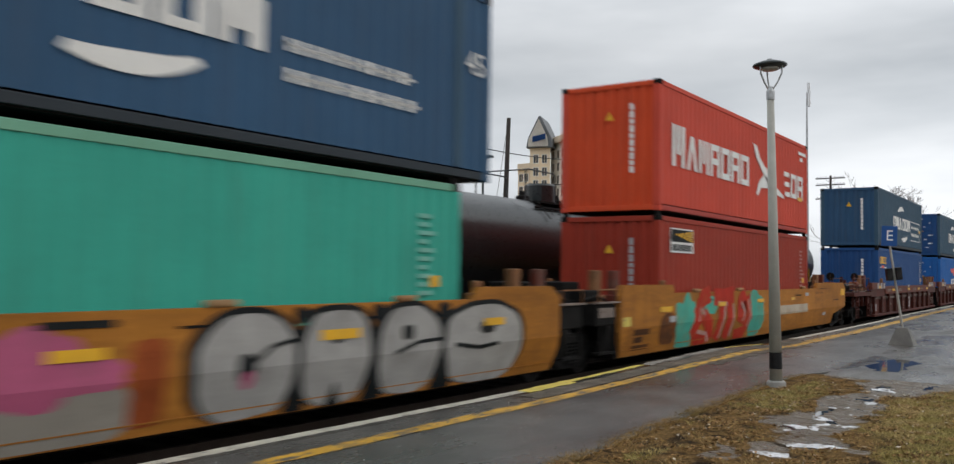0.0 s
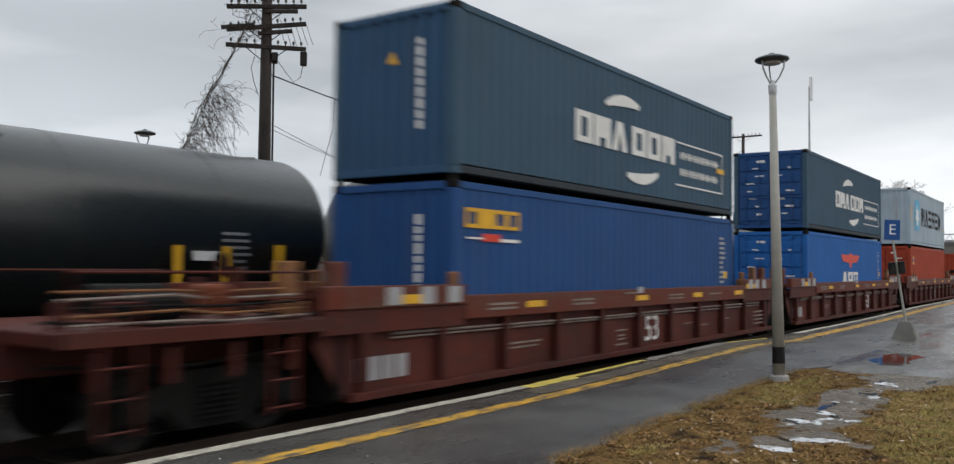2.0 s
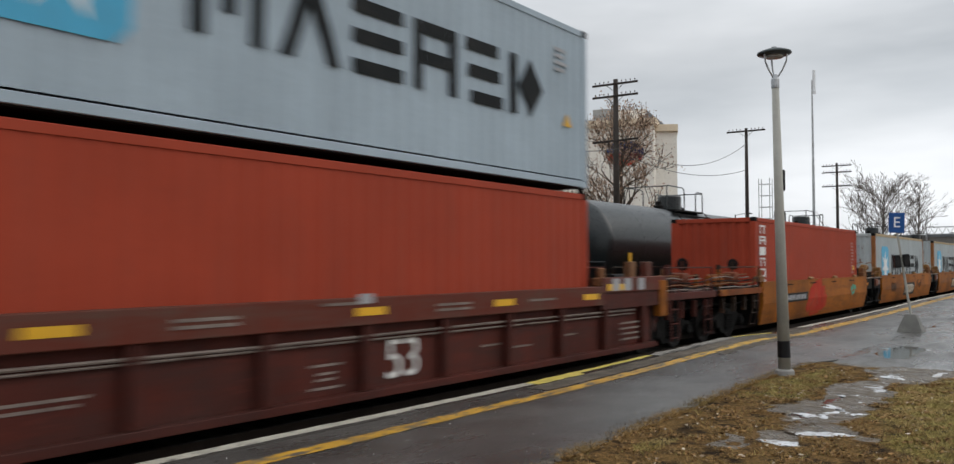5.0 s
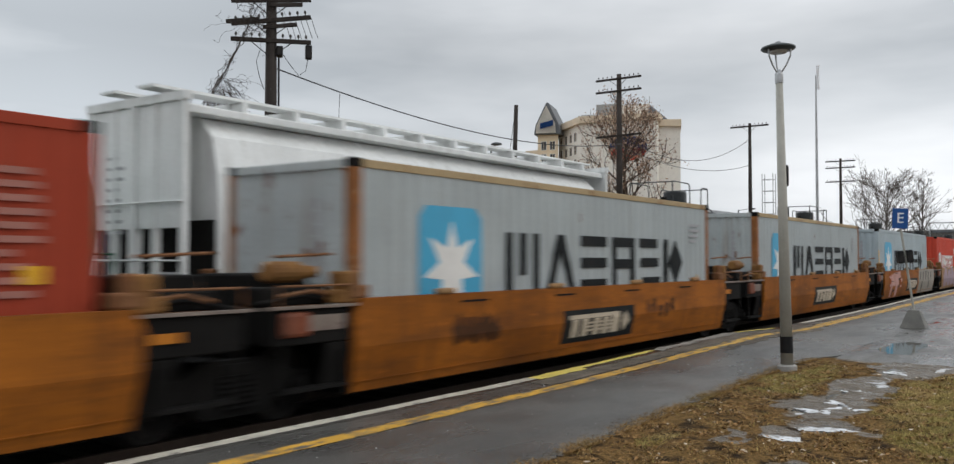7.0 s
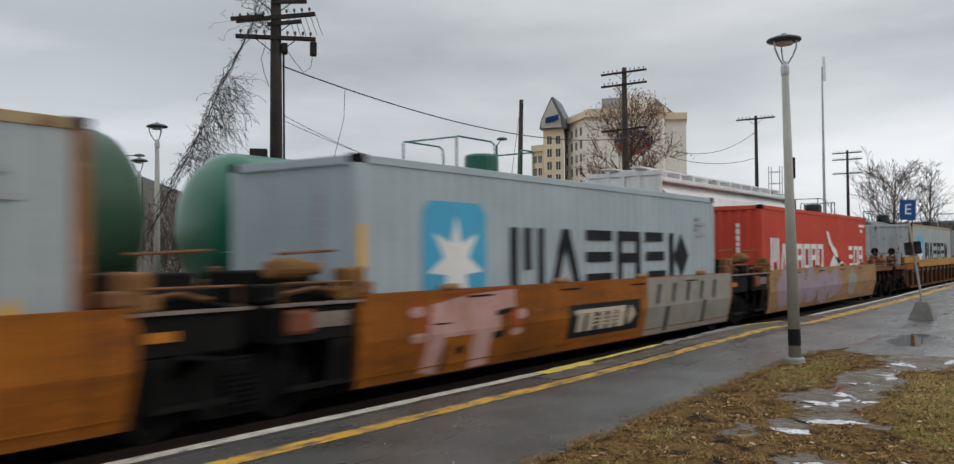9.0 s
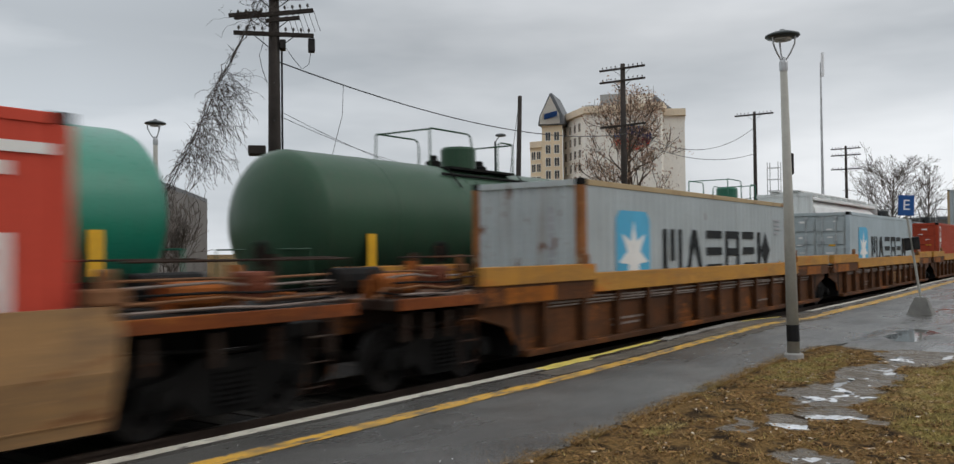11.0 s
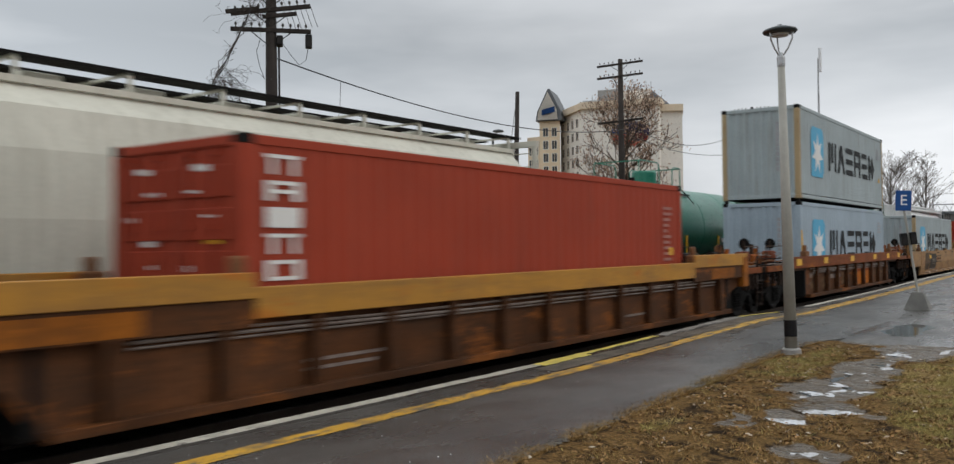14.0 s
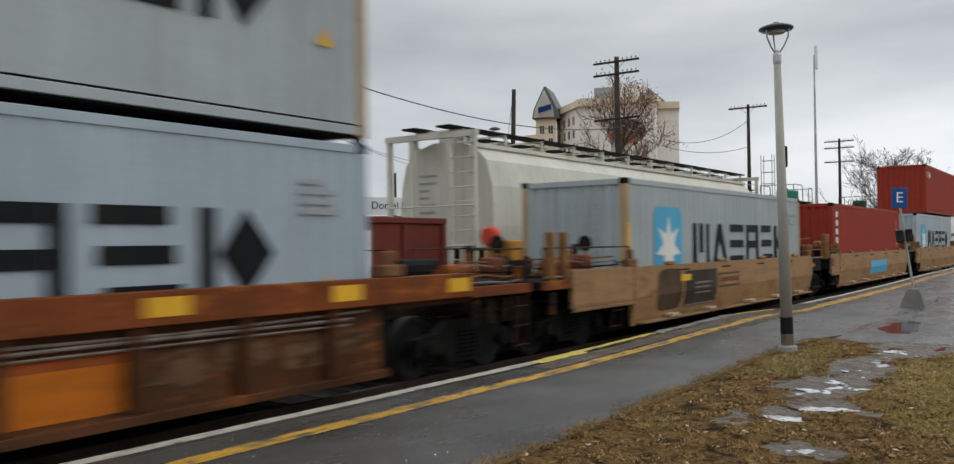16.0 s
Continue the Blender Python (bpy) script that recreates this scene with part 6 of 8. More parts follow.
# ---- platform furniture ----


def lamp_post(x, y, z, lean=0.0, turn=0.0, label="grey tapered platform lamp post with a disc head"):
    lamp = thing("lamp_post", (x, y, z), label, "lamp post", "platform lamp posts")
    lamp.rotation_euler = (-lean, 0, 0)
    part("footing", lathe(bmesh.new(), [(-0.1, 0.155), (0.06, 0.15), (0.085, 0.13)], "z", 20), M["concrete"], lamp, "round concrete footing")
    part("post", lathe(bmesh.new(), [(0.08, 0.098), (4.62, 0.056)], "z", 16), M["grey_pole"], lamp, smooth=True)
    part("band", lathe(bmesh.new(), [(0.27, 0.1), (0.53, 0.098)], "z", 16), M["black_band"], lamp, "black painted band")
    part("collar", lathe(bmesh.new(), [(4.58, 0.062), (4.62, 0.066), (4.72, 0.066), (4.76, 0.05), (4.8, 0.035)], "z", 16), M["galvanised"], lamp, "pale metal collar")
    for k in range(3):
        a = 2 * math.pi * k / 3 + 0.5
        c, s = math.cos(a), math.sin(a)
        pts = [(0.03 * c, 0.03 * s, 4.74), (0.12 * c, 0.12 * s, 4.86), (0.19 * c, 0.19 * s, 5.0), (0.2 * c, 0.2 * s, 5.14)]
        part("yoke_arm", tubes((pts, 0.014), sides=8), M["galvanised"], lamp)
    part("head", lathe(bmesh.new(), [(5.1, 0.12), (5.12, 0.25), (5.14, 0.272), (5.165, 0.262), (5.21, 0.14), (5.225, 0.06), (5.25, 0.04), (5.255, 0.01)], "z", 28), M["lamp_metal"], lamp, "flat dark disc lamp head", smooth=True)
    part("diffuser", lathe(bmesh.new(), [(5.06, 0.05), (5.07, 0.13), (5.102, 0.14)], "z", 20), M["lens"], lamp, "pale glass diffuser")
    return lamp


lamp_post(14.2, 4.09, 0.0, radians(1.0)).scale = (0.985, 0.985, 0.985)


def letter_sign():
    sign = thing("platform_sign", (24.9, 3.99, 0.0), "leaning blue letter sign on a concrete foot", "sign")
    bm = bmesh.new()
    lo = [bm.verts.new((sx * 0.3, sy * 0.3, 0)) for sx, sy in ((-1, -1), (1, -1), (1, 1), (-1, 1))]
    hi = [bm.verts.new((sx * 0.13, sy * 0.13, 0.44)) for sx, sy in ((-1, -1), (1, -1), (1, 1), (-1, 1))]
    bm.faces.new(hi)
    for i in range(4):
        bm.faces.new((lo[i], lo[(i + 1) % 4], hi[(i + 1) % 4], hi[i]))
    bmesh.ops.bevel(bm, geom=list(bm.edges), offset=0.015, segments=2, affect="EDGES")
    part("foot", bm, M["concrete_wet"], sign, "dark wet concrete pyramid foot")
    top = Vector((0.08, 0.36, 2.98))
    part("post", tubes(([(0, 0, 0.4), tuple(top)], 0.03), sides=10), M["grey_pole"], sign, "leaning steel post")
    face = Matrix.Translation((0.03, 0.30, 2.78)) @ pose(0, 0, 0, 0, 2, -66)
    panel = part("panel", boxes((-0.19, 0.19, -0.012, 0.012, -0.26, 0.26), bevel=0.008), M["sign_blue"], sign, "blue enamel panel")
    panel.matrix_basis = face
    text_mesh("letter", "E", 0.38, M["sign_white"], panel, (0, -0.016, 0.0), UPRIGHT, "white letter")
    for d in (-0.11, 0.11):
        b = part("speaker", boxes((-0.075, 0.075, -0.1, 0.1, -0.16, 0.16), bevel=0.02), M["black_band"], sign, "black loudspeaker box")
        b.matrix_basis = Matrix.Translation((0.02, 0.2, 1.8)) @ pose(0, 0, 0, 0, -6, -66) @ Matrix.Translation((d, 0, 0.02 * d))
    return sign


letter_sign()

# ---- the far side: platform, station sign, lamps ----
solo("platform_far", boxes((-40, 160, 16.05, 21.5, -0.5, 0.0)), M["asphalt"], (0, 0, 0), "far station platform of wet asphalt", "platform", kind="structure")
lamp_post(14.0, 20.3, 0.0, 0.0, 0.0)
lamp_post(17.0, 25.6, -0.29, 0.0, 0.0)
board = thing("station_sign", (22.2, 18.9, 0.0), "white station name board on dark posts", "sign")
board.rotation_euler = (0, 0, radians(-28))
for x in (-1.1, 0.0, 1.1):
    part("post", boxes((x - 0.035, x + 0.035, -0.03, 0.03, 0, 4.1 if x == 0 else 3.25)), M["lamp_metal"], board)
part("panel", boxes((-1.15, 1.15, -0.06, -0.031, 2.72, 3.3)), M["sign_white"], board, "white name panel")
text_mesh("name", "Dorval E", 0.34, M["black"], board, (-0.25, -0.066, 3.03), UPRIGHT, "black station name")
post = thing("marker_post", (24.3, 19.2, 0.0), "dull red steel post with a dark top", "post")
part("shaft", boxes((-0.06, 0.06, -0.06, 0.06, 0, 4.0), bevel=0.01), M["g_red"], post)

# ---- poles and wires ----


def utility_pole(x, y, h, arms, base=-0.3, r=0.16, label="old dark wooden pole with crossarms and insulators", arm=3.05, lean=0.0, turn=0.0):
    pole = thing("utility_pole", (x, y, base), label, "utility pole", "utility poles")
    pole.rotation_euler = (0, lean, radians(turn))
    part("shaft", lathe(bmesh.new(), [(0, r * 1.1), (h * 0.5, r * 0.95), (h, r * 0.72)], "z", 12), M["old_wood"], pole, smooth=True)
    for z, tilt in arms:
        t = Matrix.Translation((0, 0, z)) @ pose(0, 0, 0, tilt, 0, 0)
        bar = part("crossarm", boxes((-0.17, -0.06, -arm / 2, arm / 2, -0.06, 0.06), bevel=0.01), M["old_wood"], pole, "weathered wooden crossarm")
        bar.matrix_basis = t
        for k in range(10):
            yy = (k - 4.5) * arm / 10.3
            if abs(yy) > 0.22:
                shared("insulator", "insulator", lambda: lathe(bmesh.new(), [(0.05, 0.012), (0.12, 0.012), (0.121, 0.035), (0.17, 0.04), (0.2, 0.03), (0.22, 0.012)], "z", 8), M["insulator"], bar, (-0.115, yy, 0))
        for s in (-1, 1):
            part("brace", tubes(([(-0.12, s * 0.6, z - 0.03), (-0.1, 0, z - 0.5)], 0.015), sides=6), M["wire"], pole)
    return pole


p1 = utility_pole(17.8, 20.0, 11.2, ((8.45, 0), (9.05, -8.0), (9.65, -4.0), (10.2, 0)), r=0.19, arm=2.3, turn=48, label="tall dark wooden pole with stacked crossarms, hung with vines")
box_on_pole = part("transformer_box", boxes((-0.25, -0.02, -1.18, -0.98, 7.95, 8.35), bevel=0.03), M["black_band"], p1, "small black box under the crossarm")
part("pole_base_box", boxes((-0.35, 0.35, 0.25, 0.75, 4.9, 5.15), bevel=0.02), M["old_wood"], p1)
part("conduit", tubes(([(0.1, -0.24, 0.0), (0.1, -0.22, 8.0)], 0.03), sides=8), M["wire"], p1, "cable conduit up the pole")
for z, tilt, y0, y1 in ((8.86, -8.0, -0.75, 0.25), (9.12, -8.0, 0.35, 1.3), (9.5, -4.0, -0.9, 0.1)):
    plank = part("spare_plank", boxes((0.03, 0.13, y0, y1, -0.055, 0.055), bevel=0.01), M["old_wood"], p1, "broken length of crossarm")
    plank.matrix_basis = Matrix.Translation((-0.22, 0, z)) @ pose(0, 0, 0, tilt, 0, 0)
part("bracket", boxes((-0.2, 0.2, -0.34, -0.16, 8.02, 8.3), bevel=0.03), M["black_band"], p1, "dark iron bracket under the crossarm")
for k in range(6):
    y = -0.35 - 0.16 * k
    part("drop_lead", tubes(([(-0.12, y, 9.05 - 0.13 * y), (-0.14, y - 0.12, 8.8), (-0.13, y - 0.2, 8.5 + 0.02 * k)], 0.008), sides=4), M["wire"], p1)
part("drop_lead", tubes(([(-0.1, -0.35, 8.05), (-0.12, -0.55, 7.75), (-0.12, -0.8, 7.45), (-0.12, -1.0, 7.6), (-0.12, -1.06, 7.95)], 0.009), sides=4), M["wire"], p1)
part("drop_lead", tubes(([(-0.12, 0.3, 8.2), (-0.2, 0.42, 7.8), (-0.2, 0.34, 7.4), (-0.16, 0.2, 7.0)], 0.01), sides=4), M["wire"], p1)
for k in range(12):
    part("step_iron", tubes(([(0.15, 0, 1.5 + 0.55 * k), (0.33, 0.0, 1.5 + 0.55 * k)] if k % 2 else [(-0.15, 0, 1.5 + 0.55 * k), (-0.33, 0.0, 1.5 + 0.55 * k)], 0.012), sides=6), M["wire"], p1)
p2 = utility_pole(49.4, 24.2, 13.4, ((13.1, 0), (12.35, 0), (9.6, -1)), r=0.2)
p3 = utility_pole(69.7, 22.8, 12.8, ((12.55, 0),), r=0.16)
p4 = utility_pole(100.5, 23.1, 12.9, ((12.6, 0), (11.9, 0), (10.4, 0)), r=0.17)
stub = utility_pole(33.5, 21.8, 9.0, (), r=0.13, label="bare leaning wooden pole without crossarms", lean=0.03, turn=-40)


def wire(name, a, b, sag, r=0.012, n=24, label="dark overhead cable between poles"):
    a, b = Vector(a), Vector(b)
    pts = []
    for i in range(n + 1):
        u = i / n
        p = a.lerp(b, u)
        p.z -= 4 * sag * u * (1 - u)
        pts.append(tuple(p))
    return solo(name, tubes((pts, r), sides=5), M["wire"], (0, 0, 0), label, "cable", "overhead cables")


wire("overhead_cable", (17.95, 19.9, 7.35), (49.4, 24.0, 8.8), 0.9, 0.022)
wire("overhead_cable", (17.95, 19.9, 5.75), (36.0, 26.5, 5.6), 0.35, 0.009)
wire("overhead_cable", (17.95, 19.9, 5.9), (36.0, 27.0, 5.3), 0.3, 0.009)
wire("overhead_cable", (49.5, 24.0, 9.2), (69.6, 22.7, 11.3), 1.6, 0.02)
wire("overhead_cable", (49.5, 24.0, 8.6), (69.6, 22.7, 9.2), 0.9, 0.02)
wire("overhead_cable", (33.6, 21.7, 7.9), (41.0, 27.6, 3.0), 0.2, 0.012)
wire("overhead_cable", (17.6, 20.0, 10.2), (-12, 19.5, 10.6), 0.8, 0.012)
solo("hanging_cable", tubes(([(21.0, 20.3, 7.15), (20.95, 20.3, 6.2), (20.6, 20.3, 5.2), (20.4, 20.3, 4.6)], 0.009), sides=5), M["wire"], (0, 0, 0), "loose thin cable hanging from a line", "cable", "overhead cables")
wire("guy_cable", (17.3, 20.0, 9.1), (12.1, 20.0, -0.25), 0.05, 0.012, label="slanting guy cable overgrown with vines")


def vines():
    """Bare vines that climb a slanting cable, hang from it in a bush and wind round the pole's head."""
    rng = random.Random(11)
    vine = thing("dead_vine", (0, 0, 0), "tangle of bare brown vines hanging from the guy cable", "vine")
    a, b = Vector((17.1, 20.0, 8.75)), Vector((12.95, 20.0, 1.3))

    def straggle(bm, p, d, n, step, drop, r, shake=0.35):
        pts = [p.copy()]
        for _k in range(n):
            d = (d + Vector((rng.gauss(0, shake), rng.gauss(0, shake), rng.gauss(-drop, shake)))).normalized()
            p = p + d * step
            pts.append(p.copy())
        tube(bm, pts, r, 3, False)
        return pts

    bm = bmesh.new()
    for _ in range(7):
        ph, rad, u0, u1 = rng.uniform(0, 6.28), rng.uniform(0.04, 0.16), rng.uniform(0, 0.15), rng.uniform(0.75, 1.0)
        pts = []
        for i in range(40):
            u = u0 + (u1 - u0) * i / 39
            q = rad * (0.5 + 0.9 * u)
            pts.append(a.lerp(b, u) + Vector((q * math.cos(ph + 17 * u) + rng.gauss(0, 0.03), q * math.sin(ph + 17 * u), q * math.sin(ph * 2 + 13 * u) + rng.gauss(0, 0.03))))
        tube(bm, pts, rng.uniform(0.004, 0.011), 4, False)
    part("stem", bm, M["vine"], vine)
    bm = bmesh.new()
    for _ in range(230):
        p = a.lerp(b, rng.random() ** 0.8) + Vector((rng.gauss(0, 0.05), rng.gauss(0, 0.1), 0))
        straggle(bm, p, Vector((rng.gauss(0, 1), rng.gauss(0, 1), rng.gauss(-0.2, 1))).normalized(), rng.randint(3, 6), 0.06, 0.05, rng.uniform(0.003, 0.007), 0.5)
    part("side_twig", bm, M["vine"], vine)
    bm, dead = bmesh.new(), []
    for k in range(290):
        u = rng.uniform(0.27, 0.62)
        p = a.lerp(b, u) + Vector((rng.uniform(0, 0.2), rng.gauss(0, 0.2), rng.gauss(0, 0.06)))
        out = Vector((rng.uniform(0.35, 1.3), rng.gauss(0, 0.5), rng.uniform(-0.7, 0.5))).normalized()
        pts = straggle(bm, p, out, rng.randint(6, 17), 0.1, 0.15, rng.uniform(0.003, 0.0065), 0.26)
        dead += [pts[i] for i in range(2, len(pts), 3)]
    part("hanging_twig", bm, M["vine"], vine)
    bm = bmesh.new()
    for p in dead:
        q = Euler((rng.uniform(0, 6.3), rng.uniform(0, 6.3), rng.uniform(0, 6.3))).to_matrix()
        w = rng.uniform(0.012, 0.03)
        bm.faces.new([bm.verts.new(p + q @ Vector(o)) for o in ((-w, 0, 0), (0, -w * 0.6, 0.01), (w, 0, 0), (0, w * 0.6, 0.01))])
    part("dead_leaf", bm, M["vine"], vine, "shrivelled dark leaves")
    bm = bmesh.new()
    for _ in range(130):
        p = Vector((17.25 + rng.gauss(0, 0.38), 20 + rng.gauss(0, 0.3), 8.25 + 2.3 * rng.random()))
        straggle(bm, p, Vector((rng.gauss(0, 1), rng.gauss(0, 1), rng.gauss(0.2, 1))).normalized(), rng.randint(5, 11), 0.1, 0.02, rng.uniform(0.004, 0.009), 0.5)
    part("crown_twig", bm, M["vine"], vine)
    return vine


vines()

# radio mast, signals, street lamps
mast = thing("radio_mast", (77.5, 19.7, -0.3), "thin grey radio mast with a white antenna", "mast")
part("tube", tubes(([(0, 0, 0), (0, 0, 9), (0, 0, 14.5), (0, 0, 17.6)], [0.14, 0.11, 0.08, 0.05]), sides=10), M["galvanised"], mast)
part("antenna", tubes(([(0.05, -0.15, 16.4), (0.05, -0.15, 18.4)], 0.13), sides=10), M["sign_white"], mast, "white antenna rod")
part("cabinet", boxes((-0.3, 0.3, 0.4, 0.9, 3.4, 5.2), bevel=0.03), M["galvanised"], mast)
sig = thing("railway_signal", (62.4, 18.2, -0.3), "railway signal on a caged ladder mast", "signal")
part("mast", tubes(([(0, 0, 0), (0, 0, 8.9)], 0.09), sides=8), M["galvanised"], sig)
cage = []
for dx, dy in ((0.2, 0.5), (0.2, 1.25), (-0.4, 0.5), (-0.4, 1.25)):
    cage.append(([(dx, dy, 0), (dx, dy, 8.0)], 0.03))
for k in range(9):
    z = 0.8 * k + 1.2
    cage.append(([(0.2, 0.5, z), (0.2, 1.25, z), (-0.4, 1.25, z), (-0.4, 0.5, z), (0.2, 0.5, z)], 0.02))
part("cage", tubes(*cage, sides=5), M["galvanised"], sig, "grey steel ladder cage")
red = bpy.data.materials.new("signal_red")
red.use_nodes = True
red.node_tree.nodes["Principled BSDF"].inputs["Base Color"].default_value = (0.5, 0.02, 0.01, 1)
red.node_tree.nodes["Principled BSDF"].inputs["Emission Color"].default_value = (1.0, 0.05, 0.02, 1)
red.node_tree.nodes["Principled BSDF"].inputs["Emission Strength"].default_value = 2.0
for z in (4.9, 7.8):
    head = part("signal_head", boxes((-0.15, 0.1, -0.3, 0.3, z - 0.75, z + 0.75), bevel=0.12), M["black_band"], sig, "black signal head")
    head.location = (-0.1, -0.2, 0)
    if z > 7:
        part("red_light", lathe(bmesh.new(), [(-0.2, 0.12), (-0.17, 0.13), (-0.14, 0.13)], "x", 14, (0, 0, z - 0.45)), red, head, "glowing red light")


def street_lamp(x, y, h, twin, turn, label):
    lamp = thing("street_lamp", (x, y, -0.3), label, "street lamp", "street lamps")
    lamp.rotation_euler = (0, 0, radians(turn))
    part("post", tubes(([(0, 0, 0), (0, 0, h)], [0.09, 0.06]), sides=8), M["lamp_metal"], lamp)
    for s in ((-1, 1) if twin else (1,)):
        part("arm", tubes(([(0, 0, h - 0.05), (s * 0.8, 0, h + 0.08), (s * 1.5, 0, h + 0.15)], 0.03), sides=6), M["lamp_metal"], lamp)
        part("head", lathe(bmesh.new(), [(h + 0.06, 0.1), (h + 0.1, 0.3), (h + 0.18, 0.28), (h + 0.24, 0.1)], "z", 14, (s * 1.6, 0, 0)), M["lamp_metal"], lamp)
    return lamp


street_lamp(41.4, 28.25, 8.2, False, 225, "dark street lamp with one arm")
street_lamp(29.1, 46.7, 7.8, True, -32, "dark street lamp with two arms")
street_lamp(88.0, 30.0, 7.0, False, -40, "dark street lamp with one arm")

# ---- trees ----


def grow(bm, rng, p, d, length, r, depth, tips, up=0.15, spread=0.75, wiggle=0.12, kids=(2, 3), thin=0.0):
    pts, rad = [p.copy()], [r]
    n = 4
    for i in range(n):
        d = (d + Vector((rng.gauss(0, wiggle), rng.gauss(0, wiggle), rng.gauss(up * 0.3, wiggle)))).normalized()
        p = p + d * (length / n)
        pts.append(p.copy())
        rad.append(max(thin, r * (1 - 0.45 * (i + 1) / n)))
    tube(bm, pts, rad, 6 if r > 0.05 else 4 if r > 0.015 else 3, False)
    tips.append((p.copy(), depth))
    if depth == 0:
        return
    for k in range(rng.randint(*kids) + (1 if depth > 3 else 0)):
        i = rng.randint(2, n)
        side = Vector((rng.gauss(0, 1), rng.gauss(0, 1), rng.gauss(0, 0.6))).normalized()
        nd = (d + side * spread + Vector((0, 0, up))).normalized()
        grow(bm, rng, pts[i], nd, length * rng.uniform(0.6, 0.85), rad[i] * rng.uniform(0.5, 0.75), depth - 1, tips, up, spread, wiggle, kids, thin)


def tree(x, y, h, seed, bark_key, leaves, label, depth=6, trunk=0.2, spread=0.75, kids=(2, 3), stems=1, leaf_n=5, thin=0.012, wide=1.0, crown_r=0.0, scatter=0.4, twigs=3):
    rng = random.Random(seed)
    t = thing("tree", (x, y, -0.3), label, "tree", "trees")
    bm = bmesh.new()
    tips = []
    if crown_r:
        # a leader with side limbs, widest at half height
        stems = 0
        lead = [Vector((0.25 * math.sin(2.1 * u), 0.2 * math.sin(3.0 * u + 1), h * u)) for u in (0, 0.15, 0.3, 0.45, 0.6, 0.75, 0.88, 1.0)]
        tube(bm, lead, [trunk * (1.05 - u) + thin for u in (0, 0.15, 0.3, 0.45, 0.6, 0.75, 0.88, 1.0)], 8, False)
        for i in range(30):
            u = 0.28 + 0.68 * i / 29
            reach = crown_r * math.sqrt(max(0.05, 1 - ((u - 0.4) / 0.62) ** 2)) * rng.uniform(0.75, 1.1)
            az = i * 2.4 + rng.uniform(-0.4, 0.4)
            p = Vector((0.25 * math.sin(2.1 * u), 0.2 * math.sin(3.0 * u + 1), h * (u - 0.06)))
            grow(bm, rng, p, Vector((math.cos(az), math.sin(az), 0.75 if leaves else 1.15)).normalized(), reach * 0.5, trunk * (1.0 - u) * 0.75 + thin, twigs, tips, 0.12, 0.7 if leaves else 0.5, 0.14, (2, 3), thin)
    for s in range(stems):
        d = Vector((rng.gauss(0, 0.28), rng.gauss(0, 0.28), 1)) if stems > 1 else Vector((0, 0, 1))
        grow(bm, rng, Vector((rng.gauss(0, 0.1), rng.gauss(0, 0.1), 0)), d.normalized(), h * 0.3, trunk, depth, tips, 0.2, spread, 0.1, kids, thin)
    top = max(v.co.z for v in bm.verts)
    k = h / top
    bmesh.ops.scale(bm, vec=(k * wide, k * wide, k), verts=bm.verts)
    part("trunk", bm, M[bark_key], t, "trunk and bare limbs")
    if leaves:
        vs, fs = [], []
        for p, dep in tips:
            if dep > (2 if crown_r else 3):
                continue
            for _ in range(leaf_n):
                c = Vector((p.x * k * wide, p.y * k * wide, p.z * k)) + Vector((rng.gauss(0, scatter), rng.gauss(0, scatter), rng.gauss(-0.3 * scatter, scatter)))
                q = Euler((rng.uniform(0, 6.3), rng.uniform(0, 6.3), rng.uniform(0, 6.3))).to_matrix()
                w = rng.uniform(0.05, 0.11)
                i = len(vs)
                vs += [tuple(c + q @ Vector(o)) for o in ((-w, 0, 0), (0, -w * 0.6, 0.02), (w, 0, 0), (0, w * 0.6, 0.02))]
                fs.append((i, i + 1, i + 2, i + 3))
        me = bpy.data.meshes.new("crown")
        me.from_pydata(vs, [], fs)
        me.materials.append(M[leaves])
        crown = new("crown", me)
        crown.parent = t
        tagged(crown, "sparse withered brown leaves", kind="stuff")
    return t


M["leaf_brown"] = blade_material("leaf_brown_mix", (0.2, 0.12, 0.08), (0.56, 0.41, 0.31))
tree(58.5, 28.3, 14.0, 5, "bark", "leaf_brown", "broad tree with sparse withered brown leaves", trunk=0.2, leaf_n=7, thin=0.022, crown_r=5.3, scatter=0.22)
tree(107.8, 19.9, 13.7, 8, "bark_grey", None, "tall bare leafless tree with fine branches", trunk=0.2, thin=0.014, crown_r=6.5, twigs=4, wide=1.35)
tree(112.0, 16.9, 11.8, 21, "bark_grey", None, "slender bare tree with fine branches", trunk=0.14, thin=0.013, crown_r=3.6, twigs=3)
tree(40.5, 29.5, 5.4, 14, "bark", "leaf_brown", "small shrub-like tree with dry leaves", depth=5, trunk=0.06, stems=4, leaf_n=2)
tree(62.0, 34.0, 7.5, 15, "bark", "leaf_brown", "small tree with dry yellowish leaves", depth=5, trunk=0.08, stems=3, leaf_n=3)
tree(18.6, 26.0, 5.0, 17, "bark_grey", None, "bare shrub beside the dark building", depth=5, trunk=0.05, stems=4)

# ---- buildings behind ----
M["stucco_white"] = surface("stucco_white", (0.82, 0.78, 0.71), rough=0.9, var=0.06, scale=0.2, grain=3, bump=0.1, dirty=0.1)
